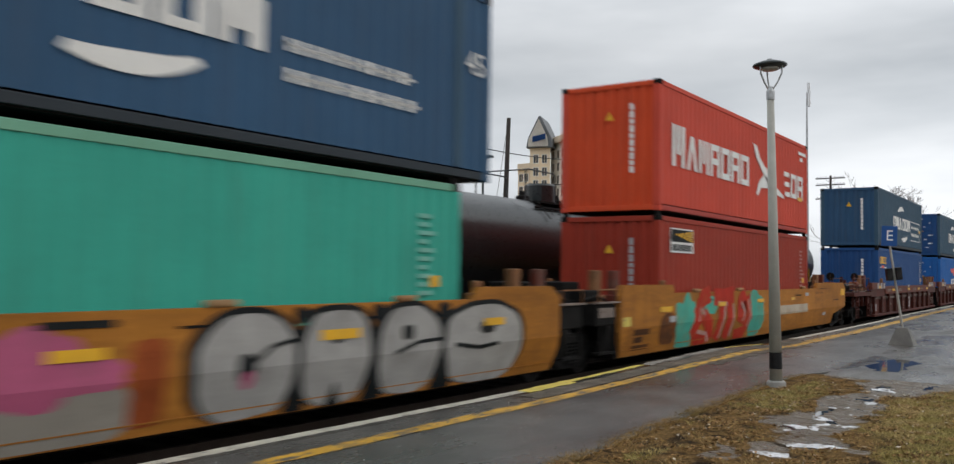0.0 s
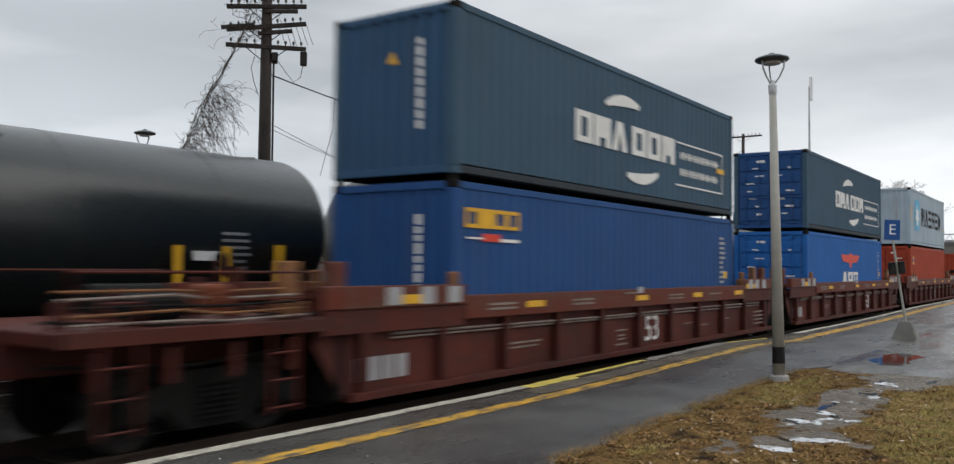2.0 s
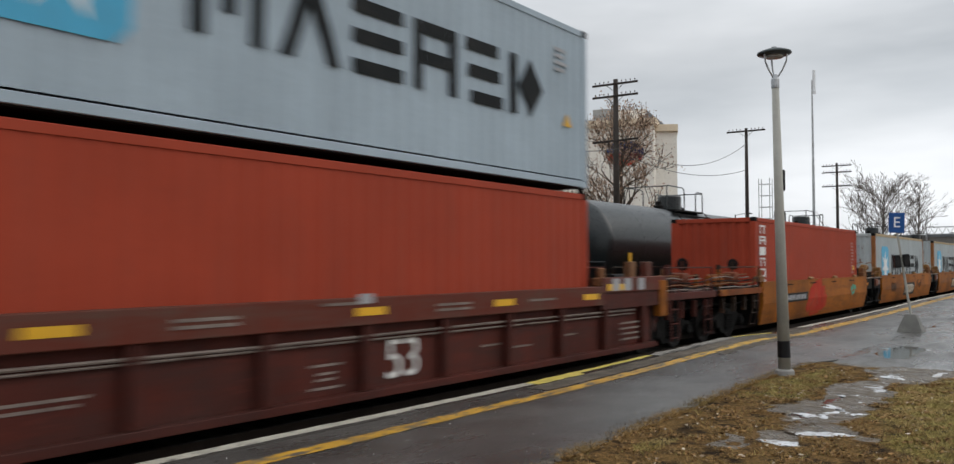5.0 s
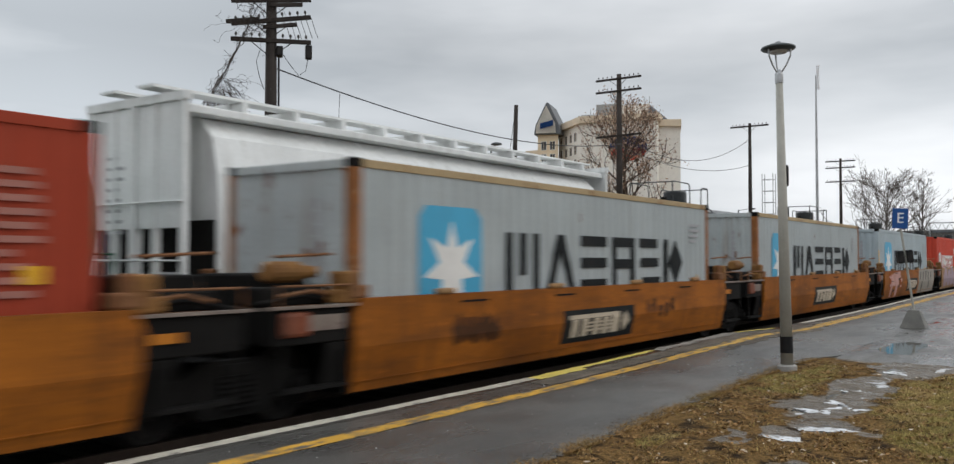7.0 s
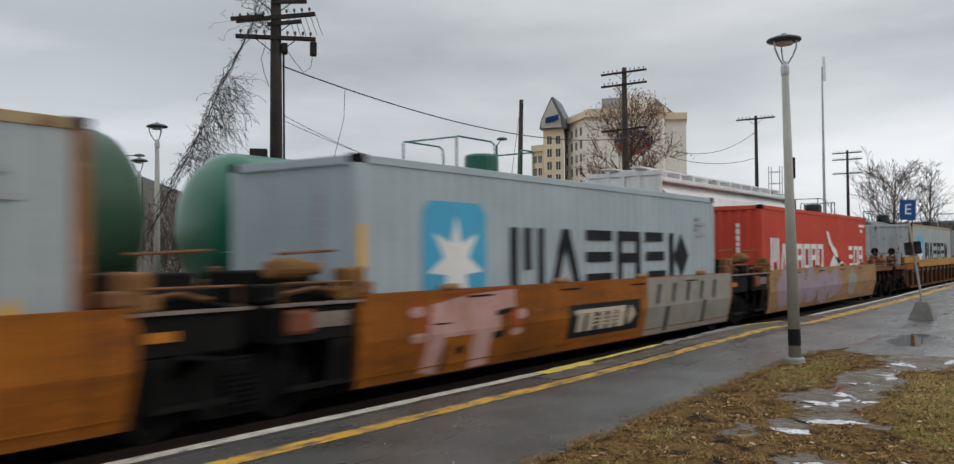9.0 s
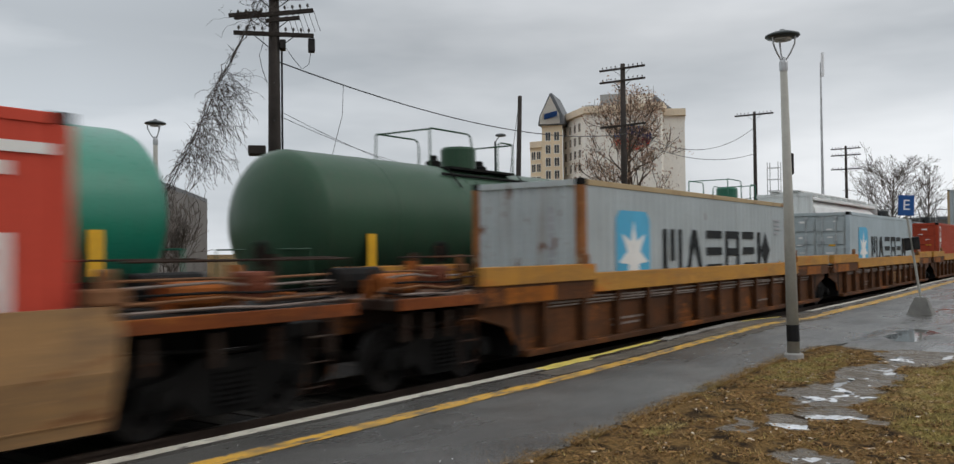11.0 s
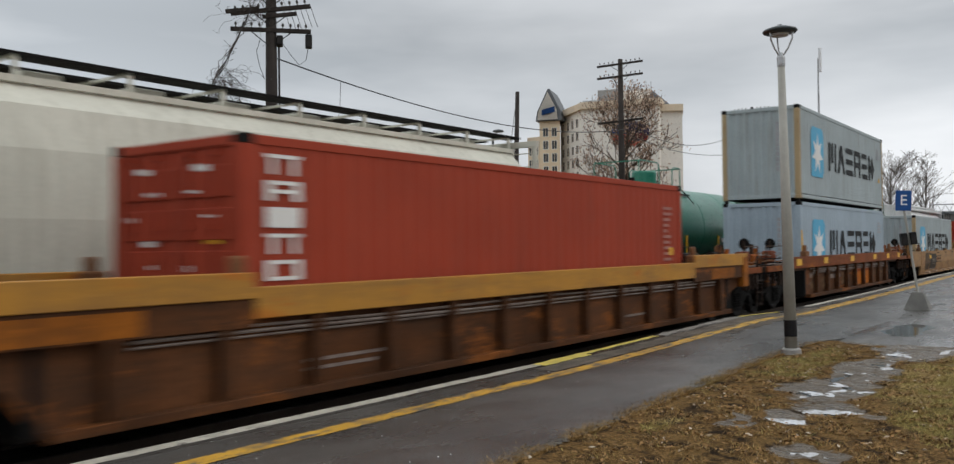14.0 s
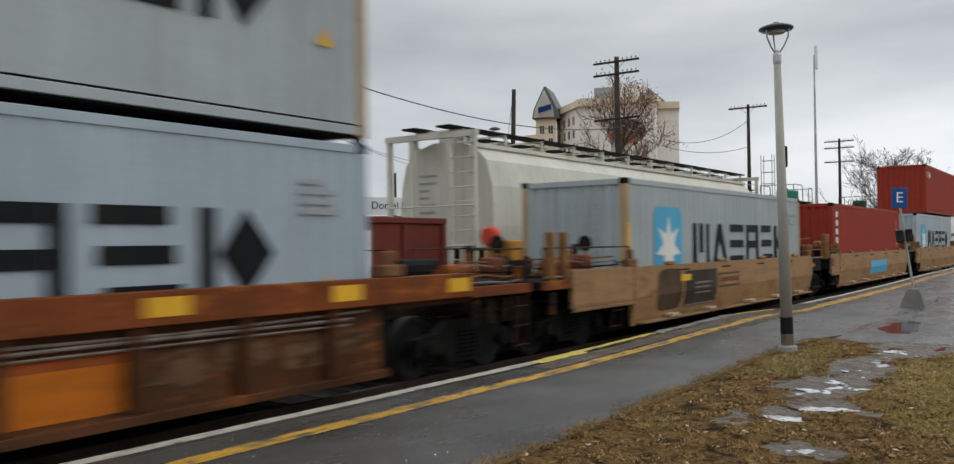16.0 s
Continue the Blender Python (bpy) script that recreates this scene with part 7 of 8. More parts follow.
M["stucco_tan"] = surface("stucco_tan", (0.8, 0.66, 0.47), rough=0.9, var=0.08, scale=0.2, grain=3, bump=0.1, dirty=0.1)
M["cornice"] = surface("cornice", (0.72, 0.6, 0.45), rough=0.85, var=0.06, scale=0.3, grain=4, bump=0.05, dirty=0.1)
M["roof_grey"] = surface("roof_grey", (0.13, 0.14, 0.15), rough=0.6, var=0.15, scale=0.4, grain=5, bump=0.1)
M["roof_pale"] = surface("roof_pale", (0.32, 0.32, 0.31), rough=0.6, var=0.15, scale=0.4, grain=5, bump=0.1)
M["glass"] = surface("glass", (0.06, 0.065, 0.07), rough=0.12, var=0.3, scale=0.4, bump=0.0, dirty=0)
M["emblem_red"] = surface("emblem_red", (0.15, 0.03, 0.035), rough=0.5, bump=0.0)
M["emblem_blue"] = surface("emblem_blue", (0.05, 0.045, 0.12), rough=0.5, bump=0.0)
M["cladding"] = surface("cladding", (0.045, 0.06, 0.085), rough=0.5, var=0.1, scale=0.4, grain=4, bump=0.05)
M["cladding_grey"] = surface("cladding_grey", (0.16, 0.15, 0.14), rough=0.7, var=0.15, scale=0.6, grain=4, bump=0.1)


def plan(az, d):
    return (d * math.cos(radians(az)), d * math.sin(radians(az)))


def prism(outline, z0, z1, grow_by=0.0):
    c = (sum(p[0] for p in outline) / len(outline), sum(p[1] for p in outline) / len(outline))
    pts = [(p[0] + grow_by * (p[0] - c[0]) / math.hypot(p[0] - c[0], p[1] - c[1]), p[1] + grow_by * (p[1] - c[1]) / math.hypot(p[0] - c[0], p[1] - c[1])) for p in outline]
    bm = bmesh.new()
    lo = [bm.verts.new((*p, z0)) for p in pts]
    hi = [bm.verts.new((*p, z1)) for p in pts]
    n = len(pts)
    bm.faces.new(lo[::-1])
    bm.faces.new(hi)
    for i in range(n):
        bm.faces.new((lo[i], lo[(i + 1) % n], hi[(i + 1) % n], hi[i]))
    bmesh.ops.recalc_face_normals(bm, faces=bm.faces)
    return bm


def face_frame(a, b):
    """A frame on a wall from a (left as seen from outside) to b: x along it, -y outwards."""
    v = Vector((b[0] - a[0], b[1] - a[1], 0))
    ang = math.atan2(v.y, v.x)
    return Matrix.Translation((a[0], a[1], 0)) @ Matrix.Rotation(ang, 4, "Z"), v.length


def add_window(parent, fr, u, z, w, h):
    win = shared(("window", w, h), "window", lambda: boxes((-w / 2 - 0.12, -w / 2, -0.14, 0.02, -h / 2 - 0.12, h / 2 + 0.12), (w / 2, w / 2 + 0.12, -0.14, 0.02, -h / 2 - 0.12, h / 2 + 0.12),
                 (-w / 2, w / 2, -0.14, 0.02, h / 2, h / 2 + 0.12), (-w / 2, w / 2, -0.16, 0.02, -h / 2 - 0.14, -h / 2)), M["stucco_white"], parent)
    win.matrix_basis = fr @ Matrix.Translation((u, 0, z))
    shared(("pane", w, h), "pane", lambda: boxes((-w / 2, w / 2, -0.05, -0.02, -h / 2, h / 2)), M["glass"], win, label="dark window glass")
    shared(("mullion", h), "mullion", lambda: boxes((-0.05, 0.05, -0.1, -0.051, -h / 2, h / 2)), M["cornice"], win)


def hotel():
    ht = thing("hotel_building", (0, 0, 0), "cream multi-storey hotel with tan tower and cornice", "building")
    A, B, C = plan(28.5, 200), plan(23.75, 197), plan(29.95, 214)
    Bb, Cb = plan(23.0, 225), plan(28.0, 232)
    body = [B, A, C, Cb, Bb]
    part("wall", prism(body, -1, 32.2), M["stucco_white"], ht, "plain cream stucco walls")
    part("cornice", prism(body, 32.2, 33.7, 0.9), M["cornice"], ht, "tan moulded cornice")
    D1, D2 = plan(23.72, 201), plan(22.3, 202)
    right = [D2, D1, plan(23.6, 222), plan(22.4, 222)]
    part("wing_wall", prism(right, -1, 31.3), M["stucco_white"], ht)
    part("wing_cornice", prism(right, 31.3, 32.8, 0.9), M["cornice"], ht)
    t1, t2 = plan(29.98, 208), plan(31.3, 209)
    tower = [t1, t2, plan(31.3, 222), plan(30.1, 222)]
    part("tower_wall", prism(tower, -1, 31.0), M["stucco_tan"], ht, "tan stucco tower")
    wing = [plan(31.32, 214), plan(32.05, 216), plan(32.0, 232), plan(31.3, 230)]
    part("back_wing", prism(wing, -1, 26.5), M["stucco_tan"], ht)
    part("back_cornice", prism(wing, 26.5, 28.0, 0.7), M["cornice"], ht)
    # steep gable over the tower, with a dark emblem panel
    fr, w = face_frame(t2, t1)
    bm = bmesh.new()
    prof = [(-0.7, 31.0), (w + 0.7, 31.0), (w + 0.3, 33.2), (w * 0.55, 38.4), (w * 0.45, 38.4), (-0.3, 33.2)]
    f = [bm.verts.new(fr @ Vector((x, -0.9, z))) for x, z in prof]
    b = [bm.verts.new(fr @ Vector((x, 9.0, z))) for x, z in prof]
    bm.faces.new(f)
    bm.faces.new(b[::-1])
    for i in range(len(prof)):
        bm.faces.new((f[i], b[i], b[(i + 1) % len(prof)], f[(i + 1) % len(prof)]))
    part("gable_roof", bm, M["roof_grey"], ht, "steep grey gable roof")
    for name, pr, key, off in (("gable_face", [(-0.2, 31.2), (w - 0.3, 31.2), (w - 0.5, 33.4), (w * 0.47, 37.7), (-0.05, 33.0)], "stucco_white", -1.25), ("emblem", [(0.9, 32.2), (w - 0.9, 32.9), (w - 0.9, 34.2), (0.9, 33.5)], "sign_blue", -1.5)):
        bm = bmesh.new()
        bm.faces.new([bm.verts.new(fr @ Vector((x, off, z))) for x, z in pr])
        bmesh.ops.solidify(bm, geom=list(bm.faces), thickness=0.06)
        part(name, bm, M[key], ht)
    # oval emblem on the main wall
    fm, wm = face_frame(A, B)
    for name, rx, rz, off, key in (("wall_emblem", 2.7, 1.95, -0.1, "emblem_blue"), ("wall_emblem_band", 2.3, 0.7, -0.2, "emblem_red")):
        bm = bmesh.new()
        dz = 0.0 if off > -0.15 else -0.9
        bm.faces.new([bm.verts.new(fm @ Vector((0.716 * wm + rx * math.cos(k * 0.2618), off, 26.5 + dz + rz * math.sin(k * 0.2618)))) for k in range(24)])
        bmesh.ops.solidify(bm, geom=list(bm.faces), thickness=0.06)
        part(name, bm, M[key], ht, "dark oval emblem on the wall" if dz == 0 else "dull red band of the emblem")
    # roof structures
    pent = [plan(27.55, 206), plan(26.2, 205), plan(26.2, 216), plan(27.3, 216)]
    part("penthouse", prism(pent, 33.7, 37.4), M["roof_pale"], ht, "grey metal-clad rooftop plant house")
    pent = [plan(26.19, 205.5), plan(24.2, 204), plan(24.2, 216), plan(26.19, 216)]
    part("penthouse", prism(pent, 33.7, 37.0), M["stucco_white"], ht, "pale rooftop plant house")
    g = [plan(24.4, 203), plan(23.1, 204), plan(23.1, 214), plan(24.4, 214)]
    bm = prism(g, 32.8, 33.4)
    part("hip_base", bm, M["roof_grey"], ht)
    bm = bmesh.new()
    q = [bm.verts.new((*p, 33.4)) for p in g]
    cx = [sum(p[i] for p in g) / 4 for i in (0, 1)]
    r1 = bm.verts.new((*(0.75 * g[0][i] + 0.25 * cx[i] for i in (0, 1)), 37.0))
    r2 = bm.verts.new((*(0.75 * g[3][i] + 0.25 * cx[i] for i in (0, 1)), 37.0))
    for fs in ((q[0], q[1], r1), (q[1], q[2], r2, r1), (q[2], q[3], r2), (q[3], q[0], r1, r2)):
        bm.faces.new(fs)
    part("hip_roof", bm, M["roof_grey"], ht, "dark grey hipped roof")
    for az in (24.2, 24.5, 27.9):
        x, y = plan(az, 204)
        part("aerial", tubes(([(x, y, 33.5), (x, y, 38.6 if az < 27 else 36.0)], 0.08), sides=6), M["galvanised"], ht)
    for k in range(5):
        x, y = plan(28.3 - 0.28 * k, 204)
        part("roof_unit", boxes((x - 0.6, x + 0.6, y - 0.6, y + 0.6, 33.7, 34.7)), M["galvanised"], ht)
    # windows, floor by floor
    frA, wA = face_frame(C, A)
    for u in (0.14, 0.36, 0.56, 0.76):
        for k in range(9):
            add_window(ht, frA, u * wA, 29.6 - 3.0 * k, 1.5, 1.9)
    frT, wT = face_frame(t2, t1)
    for u in (0.3, 0.72):
        for k in range(9):
            add_window(ht, frT, u * wT, 28.4 - 3.0 * k, 1.1, 1.9)
    frW, wW = face_frame(wing[1], wing[0])
    for u in (0.3, 0.75):
        for k in range(8):
            add_window(ht, frW, u * wW, 24.6 - 3.0 * k, 1.1, 1.8)
    # painted emblem on the blank wall
    frE, wE = face_frame(A, B)
    bm = bmesh.new()
    for key, z0, z1, off in (("sign_blue", 26.2, 29.0, -0.08), ("mark_red", 23.4, 26.2, -0.08)):
        bm = bmesh.new()
        pts = []
        for k in range(13):
            a = math.pi * k / 12
            pts.append((wE * 0.62 + 4.2 * math.cos(a), 26.2 + (2.8 if key == "sign_blue" else -2.8) * math.sin(a)))
        bm.faces.new([bm.verts.new(frE @ Vector((x, off, z))) for x, z in pts])
        bmesh.ops.solidify(bm, geom=list(bm.faces), thickness=0.05)
        part("wall_emblem", bm, M[key], ht, "painted emblem on the blank wall")


hotel()


def dark_building():
    bd = thing("office_building", (0, 0, 0), "low dark blue clad building with white windows", "building")
    a, b = plan(72, 62), plan(56.3, 56)
    fr, w = face_frame(a, b)
    back = [fr @ Vector((w, 25, 0)), fr @ Vector((0, 25, 0))]
    out = [a, b, (back[0].x, back[0].y), (back[1].x, back[1].y)]
    part("wall", prism(out, -1, 6.2), M["cladding"], bd, "dark blue metal cladding")
    part("roof", prism(out, 6.2, 6.5, 0.15), M["roof_grey"], bd)
    fr2, w2 = face_frame(b, out[2])
    e = part("end_cladding", boxes((0.0, w2, -0.1, -0.02, -0.5, 6.19)), M["cladding_grey"], bd, "grey concrete end wall")
    e.matrix_basis = fr2
    for k in range(8):
        win = shared(("office", 1), "window", lambda: boxes((-0.75, 0.75, -0.08, 0.02, -0.6, 0.6)), M["sign_white"], bd)
        win.matrix_basis = fr @ Matrix.Translation((w - 1.6 - 2.1 * k, 0, 4.0))
        for s in (-1, 1):
            shared(("office_pane", 1), "pane", lambda: boxes((-0.3, 0.3, -0.1, -0.085, -0.5, 0.5)), M["lens"], win, (s * 0.37, 0, 0), label="pale reflecting window glass")
    part("roof_unit", prism([((fr @ Vector(p)).x, (fr @ Vector(p)).y) for p in ((w - 12, 3, 0), (w - 8, 3, 0), (w - 8, 6, 0), (w - 12, 6, 0))], 6.5, 7.1), M["galvanised"], bd)


dark_building()


def low_shed(az0, az1, d, h, key, label):
    out = [plan(az0, d), plan(az1, d), plan(az1, d + 20), plan(az0, d + 20)]
    sh = thing("low_building", (0, 0, 0), label, "building", "low buildings far behind")
    part("wall", prism(out, -1, h), M[key], sh)
    part("roof", prism(out, h, h + 0.4, 0.3), M["roof_grey"], sh)


low_shed(10.8, 3.5, 170, 6.3, "cladding_grey", "low grey building far along the tracks")
low_shed(7.0, 2.0, 230, 8.5, "cladding", "low dark building far along the tracks")
low_shed(46, 34, 95, 4.5, "cladding_grey", "low grey building behind the far platform")
gantry = thing("sign_gantry", plan(6.6, 140) + (-0.3,), "thin steel gantry far along the tracks", "gantry")
part("frame", tubes(([(0, -4, 0), (0, -4, 7.2), (0, 4, 7.2), (0, 4, 0)], 0.12), ([(0, -4, 6.2), (0, 4, 6.2)], 0.08), *[([(0, -4 + k, 6.2), (0, -3.5 + k, 7.2), (0, -3 + k, 6.2)], 0.05) for k in range(8)], sides=6), M["galvanised"], gantry)

# ---- markings on boxes and wagons ----


def cgm(c, L, h, x0, x1, seed, framed=True):
    """Two arcs, bold white shapes and a framed panel of small print."""
    zc = h * 0.47
    on_side(c, "trade_lettering", word(("ring", "pair", "peak"), x0 - L, x0 - L + (x1 - x0) * 0.47, zc - 0.28, zc + 0.3, 0.1, 0.31) + word(("ring", "ring", "pair"), x0 - L + (x1 - x0) * 0.52, x1 - L, zc - 0.28, zc + 0.3, 0.1, 0.31), "letter_white", "bold white painted shapes")
    arcs = []
    for s in (1, -1):
        up, dn = [], []
        for k in range(9):
            a = radians(60 + 75 * k / 8) if s > 0 else radians(-120 + 75 * k / 8)
            cx = (x0 + x1) / 2 - L + (-0.2 if s > 0 else 0.5)
            thick = 0.03 + 0.2 * math.sin(math.pi * (0.12 + 0.76 * k / 8))
            up.append((cx + 1.3 * math.cos(a), zc + 0.86 * math.sin(a)))
            dn.append((cx + (1.3 - thick) * math.cos(a), zc + (0.86 - thick) * math.sin(a)))
        arcs.append(up + dn[::-1])
    for o in arcs:
        on_side(c, "emblem_arc", [o], "letter_white", "white arc of the emblem")
    rng = random.Random(seed)
    lines, a = [], x1 + 0.1
    for row in (0.16, -0.22) if framed else (0.06, -0.3):
        x = a + 0.25
        while x < a + 2.6:
            w = rng.uniform(0.1, 0.3)
            lines.append(rect(x - L, x + w * 0.55 - L, zc + row - 0.26, zc + row - 0.1))
            lines.append(rect(x + w * 0.2 - L, x + w - L, zc + row - 0.2, zc + row - 0.16))
            x += w + 0.03
    f = 0.035
    if framed:
        lines += [rect(a - L, a + 3.0 - L, zc - 0.72, zc - 0.72 + f), rect(a - L, a + 3.0 - L, zc + 0.24, zc + 0.24 + f), rect(a + 3.0 - L - f, a + 3.0 - L, zc - 0.72, zc + 0.24)]
    on_side(c, "slogan", lines, "letter_white", "lines of small white print")


L = 6.096
cgm(c2u, L, H_STD, 3.7, 8.3, 1)
cgm(c3u, L, H_STD, 3.9, 8.5, 2)
cgm(c0u, 6.858, H_HIGH, 4.6, 9.1, 3, framed=False)
text_mesh("length_number", "45", 0.5, M["letter_white"], c0u, (6.858 - 0.42, -CW - 0.006, 1.75), UPRIGHT, "white number")
on_side(c0u, "post_line", [rect(6.096 - 0.16, 6.096, 0.17, H_HIGH - 0.13)], "c_slate", "upright post at the forty-foot point")
end_marks(c2u, L, H_STD, "letter_white", 21)
end_marks(c2l, L, H_HIGH, "letter_white", 22)
end_marks(c1l, L, H_HIGH, "letter_grey", 23)
end_marks(c1u, L, H_HIGH, "letter_white", 24)
end_marks(c9, L, H_HIGH, "letter_white", 25)
for c, k in ((c2l, 3), (c1l, 4), (c5, 5), (c12, 6), (c0l, 7), (c3l, 8), (c15, 9)):
    small_marks(c, L, H_HIGH, 11.2, {3: "letter_grey", 7: "print_green", 8: "print_blue"}.get(k, "print_red"), k, 10, 0.5)
    on_side(c, "label_patch", [rect(11.48 - L, 11.68 - L, 1.38, 1.54)], "mark_yellow", lift=0.005)



def end_label(c, L, h, x):
    """A yellow label on the end wall."""
    bm = bmesh.new()
    slab(bm, [(x, h - 0.84), (x + 0.22, h - 0.84), (x + 0.11, h - 0.64)], -0.006)
    ob = part("end_label", bm, M["mark_yellow"], c, "yellow warning label")
    ob.matrix_basis = Matrix.Translation((-L + 0.018, 0, 0)) @ TURN_END


end_label(c2u, L, H_STD, -0.1)
end_label(c1u, L, H_HIGH, -0.1)
end_label(c1l, L, H_HIGH, -0.1)
for c in (c2u, c1u):
    on_side(c, "label_patch", [rect(11.0 - L, 11.5 - L, 1.0, 1.12)], "mark_yellow", "small yellow label", lift=0.005)


def south(c):
    """White shapes of a shipping line: a row of blocks, a leaping figure and a shorter row."""
    on_side(c, "trade_lettering", glyph("pair", 0.7 - L, 1.45 - L, 1.05, 2.0, 0.26) + word(("peak", "pair", "block", "ring", "block", "ring"), 1.58 - L, 6.1 - L, 1.05, 1.85, 0.14, 0.24), "letter_white", "serif-like white painted shapes")
    leap = [(6.5, 2.3), (6.8, 2.25), (7.1, 1.95), (7.5, 1.75), (7.75, 1.7), (8.0, 1.45), (7.8, 1.35), (8.3, 1.05), (9.5, 0.95), (9.4, 1.05), (8.4, 1.3), (8.1, 1.15), (7.2, 1.1), (6.9, 0.85), (6.75, 0.9), (7.0, 1.25), (7.45, 1.5), (7.05, 1.75), (6.8, 1.9)]
    on_side(c, "emblem", [[(x - L, z) for x, z in leap[::-1]]], "letter_white", "white leaping figure emblem")
    on_side(c, "trade_lettering_short", word(("steps", "ring", "block"), 9.5 - L, 11.6 - L, 1.05, 1.8, 0.15, 0.24), "letter_white")
    on_side(c, "small_print", [rect(11.1 - L, 12.0 - L, 2.5, 2.6), rect(11.3 - L, 11.6 - L, 2.3, 2.42)], "letter_white")


south(c1u)
south(c9)
on_side(c1l, "sticker", [rect(0.62 - L, 1.98 - L, 2.09, 2.64)], "letter_white", "white sticker")
on_side(c1l, "sticker_top", [rect(0.65 - L, 1.95 - L, 2.33, 2.61)], "black", lift=0.005)
on_side(c1l, "sticker_ray", [[(0.85 - L, 2.5), (1.93 - L, 2.34 + 0.055 * k), (1.93 - L, 2.375 + 0.055 * k)] for k in range(5)], "mark_yellow", lift=0.01)
on_side(c1l, "sticker_print", [rect(0.7 + 0.2 * k - L, 0.85 + 0.2 * k - L, 2.13, 2.28) for k in range(6)], "black", lift=0.005)
on_side(c2l, "emblem", word(("ring", "slot", "ring", "ring"), 0.3 - L, 1.8 - L, 2.2, 2.5, 0.06), "mark_yellow", "yellow painted emblem")
on_side(c2l, "emblem_line", [rect(0.35 - L, 0.8 - L, 2.03, 2.06), rect(1.25 - L, 1.8 - L, 2.0, 2.05)], "letter_white")
on_side(c2l, "emblem_mark", [rect(0.75 - L, 1.25 - L, 2.0, 2.12)], "mark_red")
bird = [(4.65, 2.2), (5.0, 1.95), (5.7, 1.9), (6.0, 1.9), (6.05, 1.72), (6.35, 1.72), (6.4, 1.9), (7.3, 1.93), (7.75, 2.2), (6.5, 2.2), (6.3, 2.27), (6.1, 2.27), (5.95, 2.2)]
on_side(c3l, "emblem", [[(x - L, z) for x, z in bird]], "mark_red", "red spread-wing emblem")
on_side(c3l, "trade_lettering", word(("peak", "block", "tee"), 4.85 - L, 7.45 - L, 0.95, 1.55, 0.12, 0.34), "letter_white", "heavy white blocks")
for c in (c5, c12):
    on_side(c, "upright_word", [o for k in range(6) for o in glyph(("tee", "block", "slot", "tee", "ring", "pair")[k], 0.34 - L, 0.86 - L, 2.5 - 0.3 * k - 0.05, 2.73 - 0.3 * k - 0.05)], "letter_white", "upright row of white painted shapes")
on_side(c15, "upright_word", [rect(0.4 - L, 0.7 - L, 2.4 - 0.3 * k, 2.6 - 0.3 * k) for k in range(5)], "letter_white")
on_side(c16u, "trade_lettering", word(("tee", "bars", "arrow"), 0.3 - L, 1.5 - L, 1.9, 2.2, 0.25, 0.22), "letter_white")
on_side(c4l, "sticker", [rect(0.5 - L, 0.9 - L, 1.95, 2.35)], "mark_yellow")
on_side(c4l, "sticker_mark", [rect(0.55 - L, 0.85 - L, 2.1, 2.25)], "sign_blue", lift=0.005)


def on_car(car, name, shapes, key, label="", lift=0.0, y=-HALF - 0.001):
    if 1 < len(shapes) <= 14 and name != "stencil_print":
        for i, o in enumerate(shapes):
            on_car(car, name, [o], key, label, lift + 0.0006 * i, y)
        return None
    bm = bmesh.new()
    for o in shapes:
        slab(bm, o, y - lift)
    return part(name, bm, M[key], car, label)


def each_on_car(car, name, shapes, key, label="", lift=0.0, y=-HALF - 0.001):
    for o in shapes:
        on_car(car, name, [o], key, label, lift, y)


def blob(cx, cz, rx, rz, seed, n=28, rough=0.15):
    out = []
    for k in range(n):
        a = 2 * math.pi * k / n
        r = 1 + rough * noise.noise((math.cos(a) * 1.5, math.sin(a) * 1.5, seed))
        out.append((cx + rx * r * math.cos(a), max(0.31, cz + rz * r * math.sin(a))))
    return out


CARS = [o for o in NEAR_THINGS if o["category"] == "well car"]
a0, a1, b0, b1, b2, d0, d1, d2, d3, d4, e0, e1, e2, f0, g0, g1, g2 = CARS
def fat(x0, x1, z0, z1, seed, power=2.6, n=36):
    """A swollen block with rounded corners."""
    cx, cz, rx, rz = (x0 + x1) / 2, (z0 + z1) / 2, (x1 - x0) / 2, (z1 - z0) / 2
    out = []
    for k in range(n):
        a = 2 * math.pi * k / n
        c, s = math.cos(a), math.sin(a)
        r = 1 + 0.07 * noise.noise((c * 1.7, s * 1.7, seed))
        out.append((cx + rx * r * math.copysign(abs(c) ** (2 / power), c), max(0.31, cz + rz * r * math.copysign(abs(s) ** (2 / power), s))))
    return out


def stroke(points, w):
    """A brushed line of even width."""
    left, right = [], []
    for i, (x, z) in enumerate(points):
        p, q = points[max(0, i - 1)], points[min(len(points) - 1, i + 1)]
        d = math.hypot(q[0] - p[0], q[1] - p[1])
        nx, nz = -(q[1] - p[1]) / d * w / 2, (q[0] - p[0]) / d * w / 2
        left.append((x + nx, z + nz))
        right.append((x - nx, z - nz))
    return [(x, max(0.31, z)) for x, z in left + right[::-1]][::-1]


# fat silver throw-up on the first wagon
fats = ((1.2, 2.62, 0.31, 1.46), (2.66, 3.86, 0.31, 1.48), (3.98, 5.3, 0.31, 1.48), (5.36, 7.42, 0.31, 1.47))
on_car(a0, "graffiti_outline", [fat(x - 0.15, y + 0.04, z, w + 0.04, i) for i, (x, y, z, w) in enumerate(fats)], "black", "black graffiti outline")
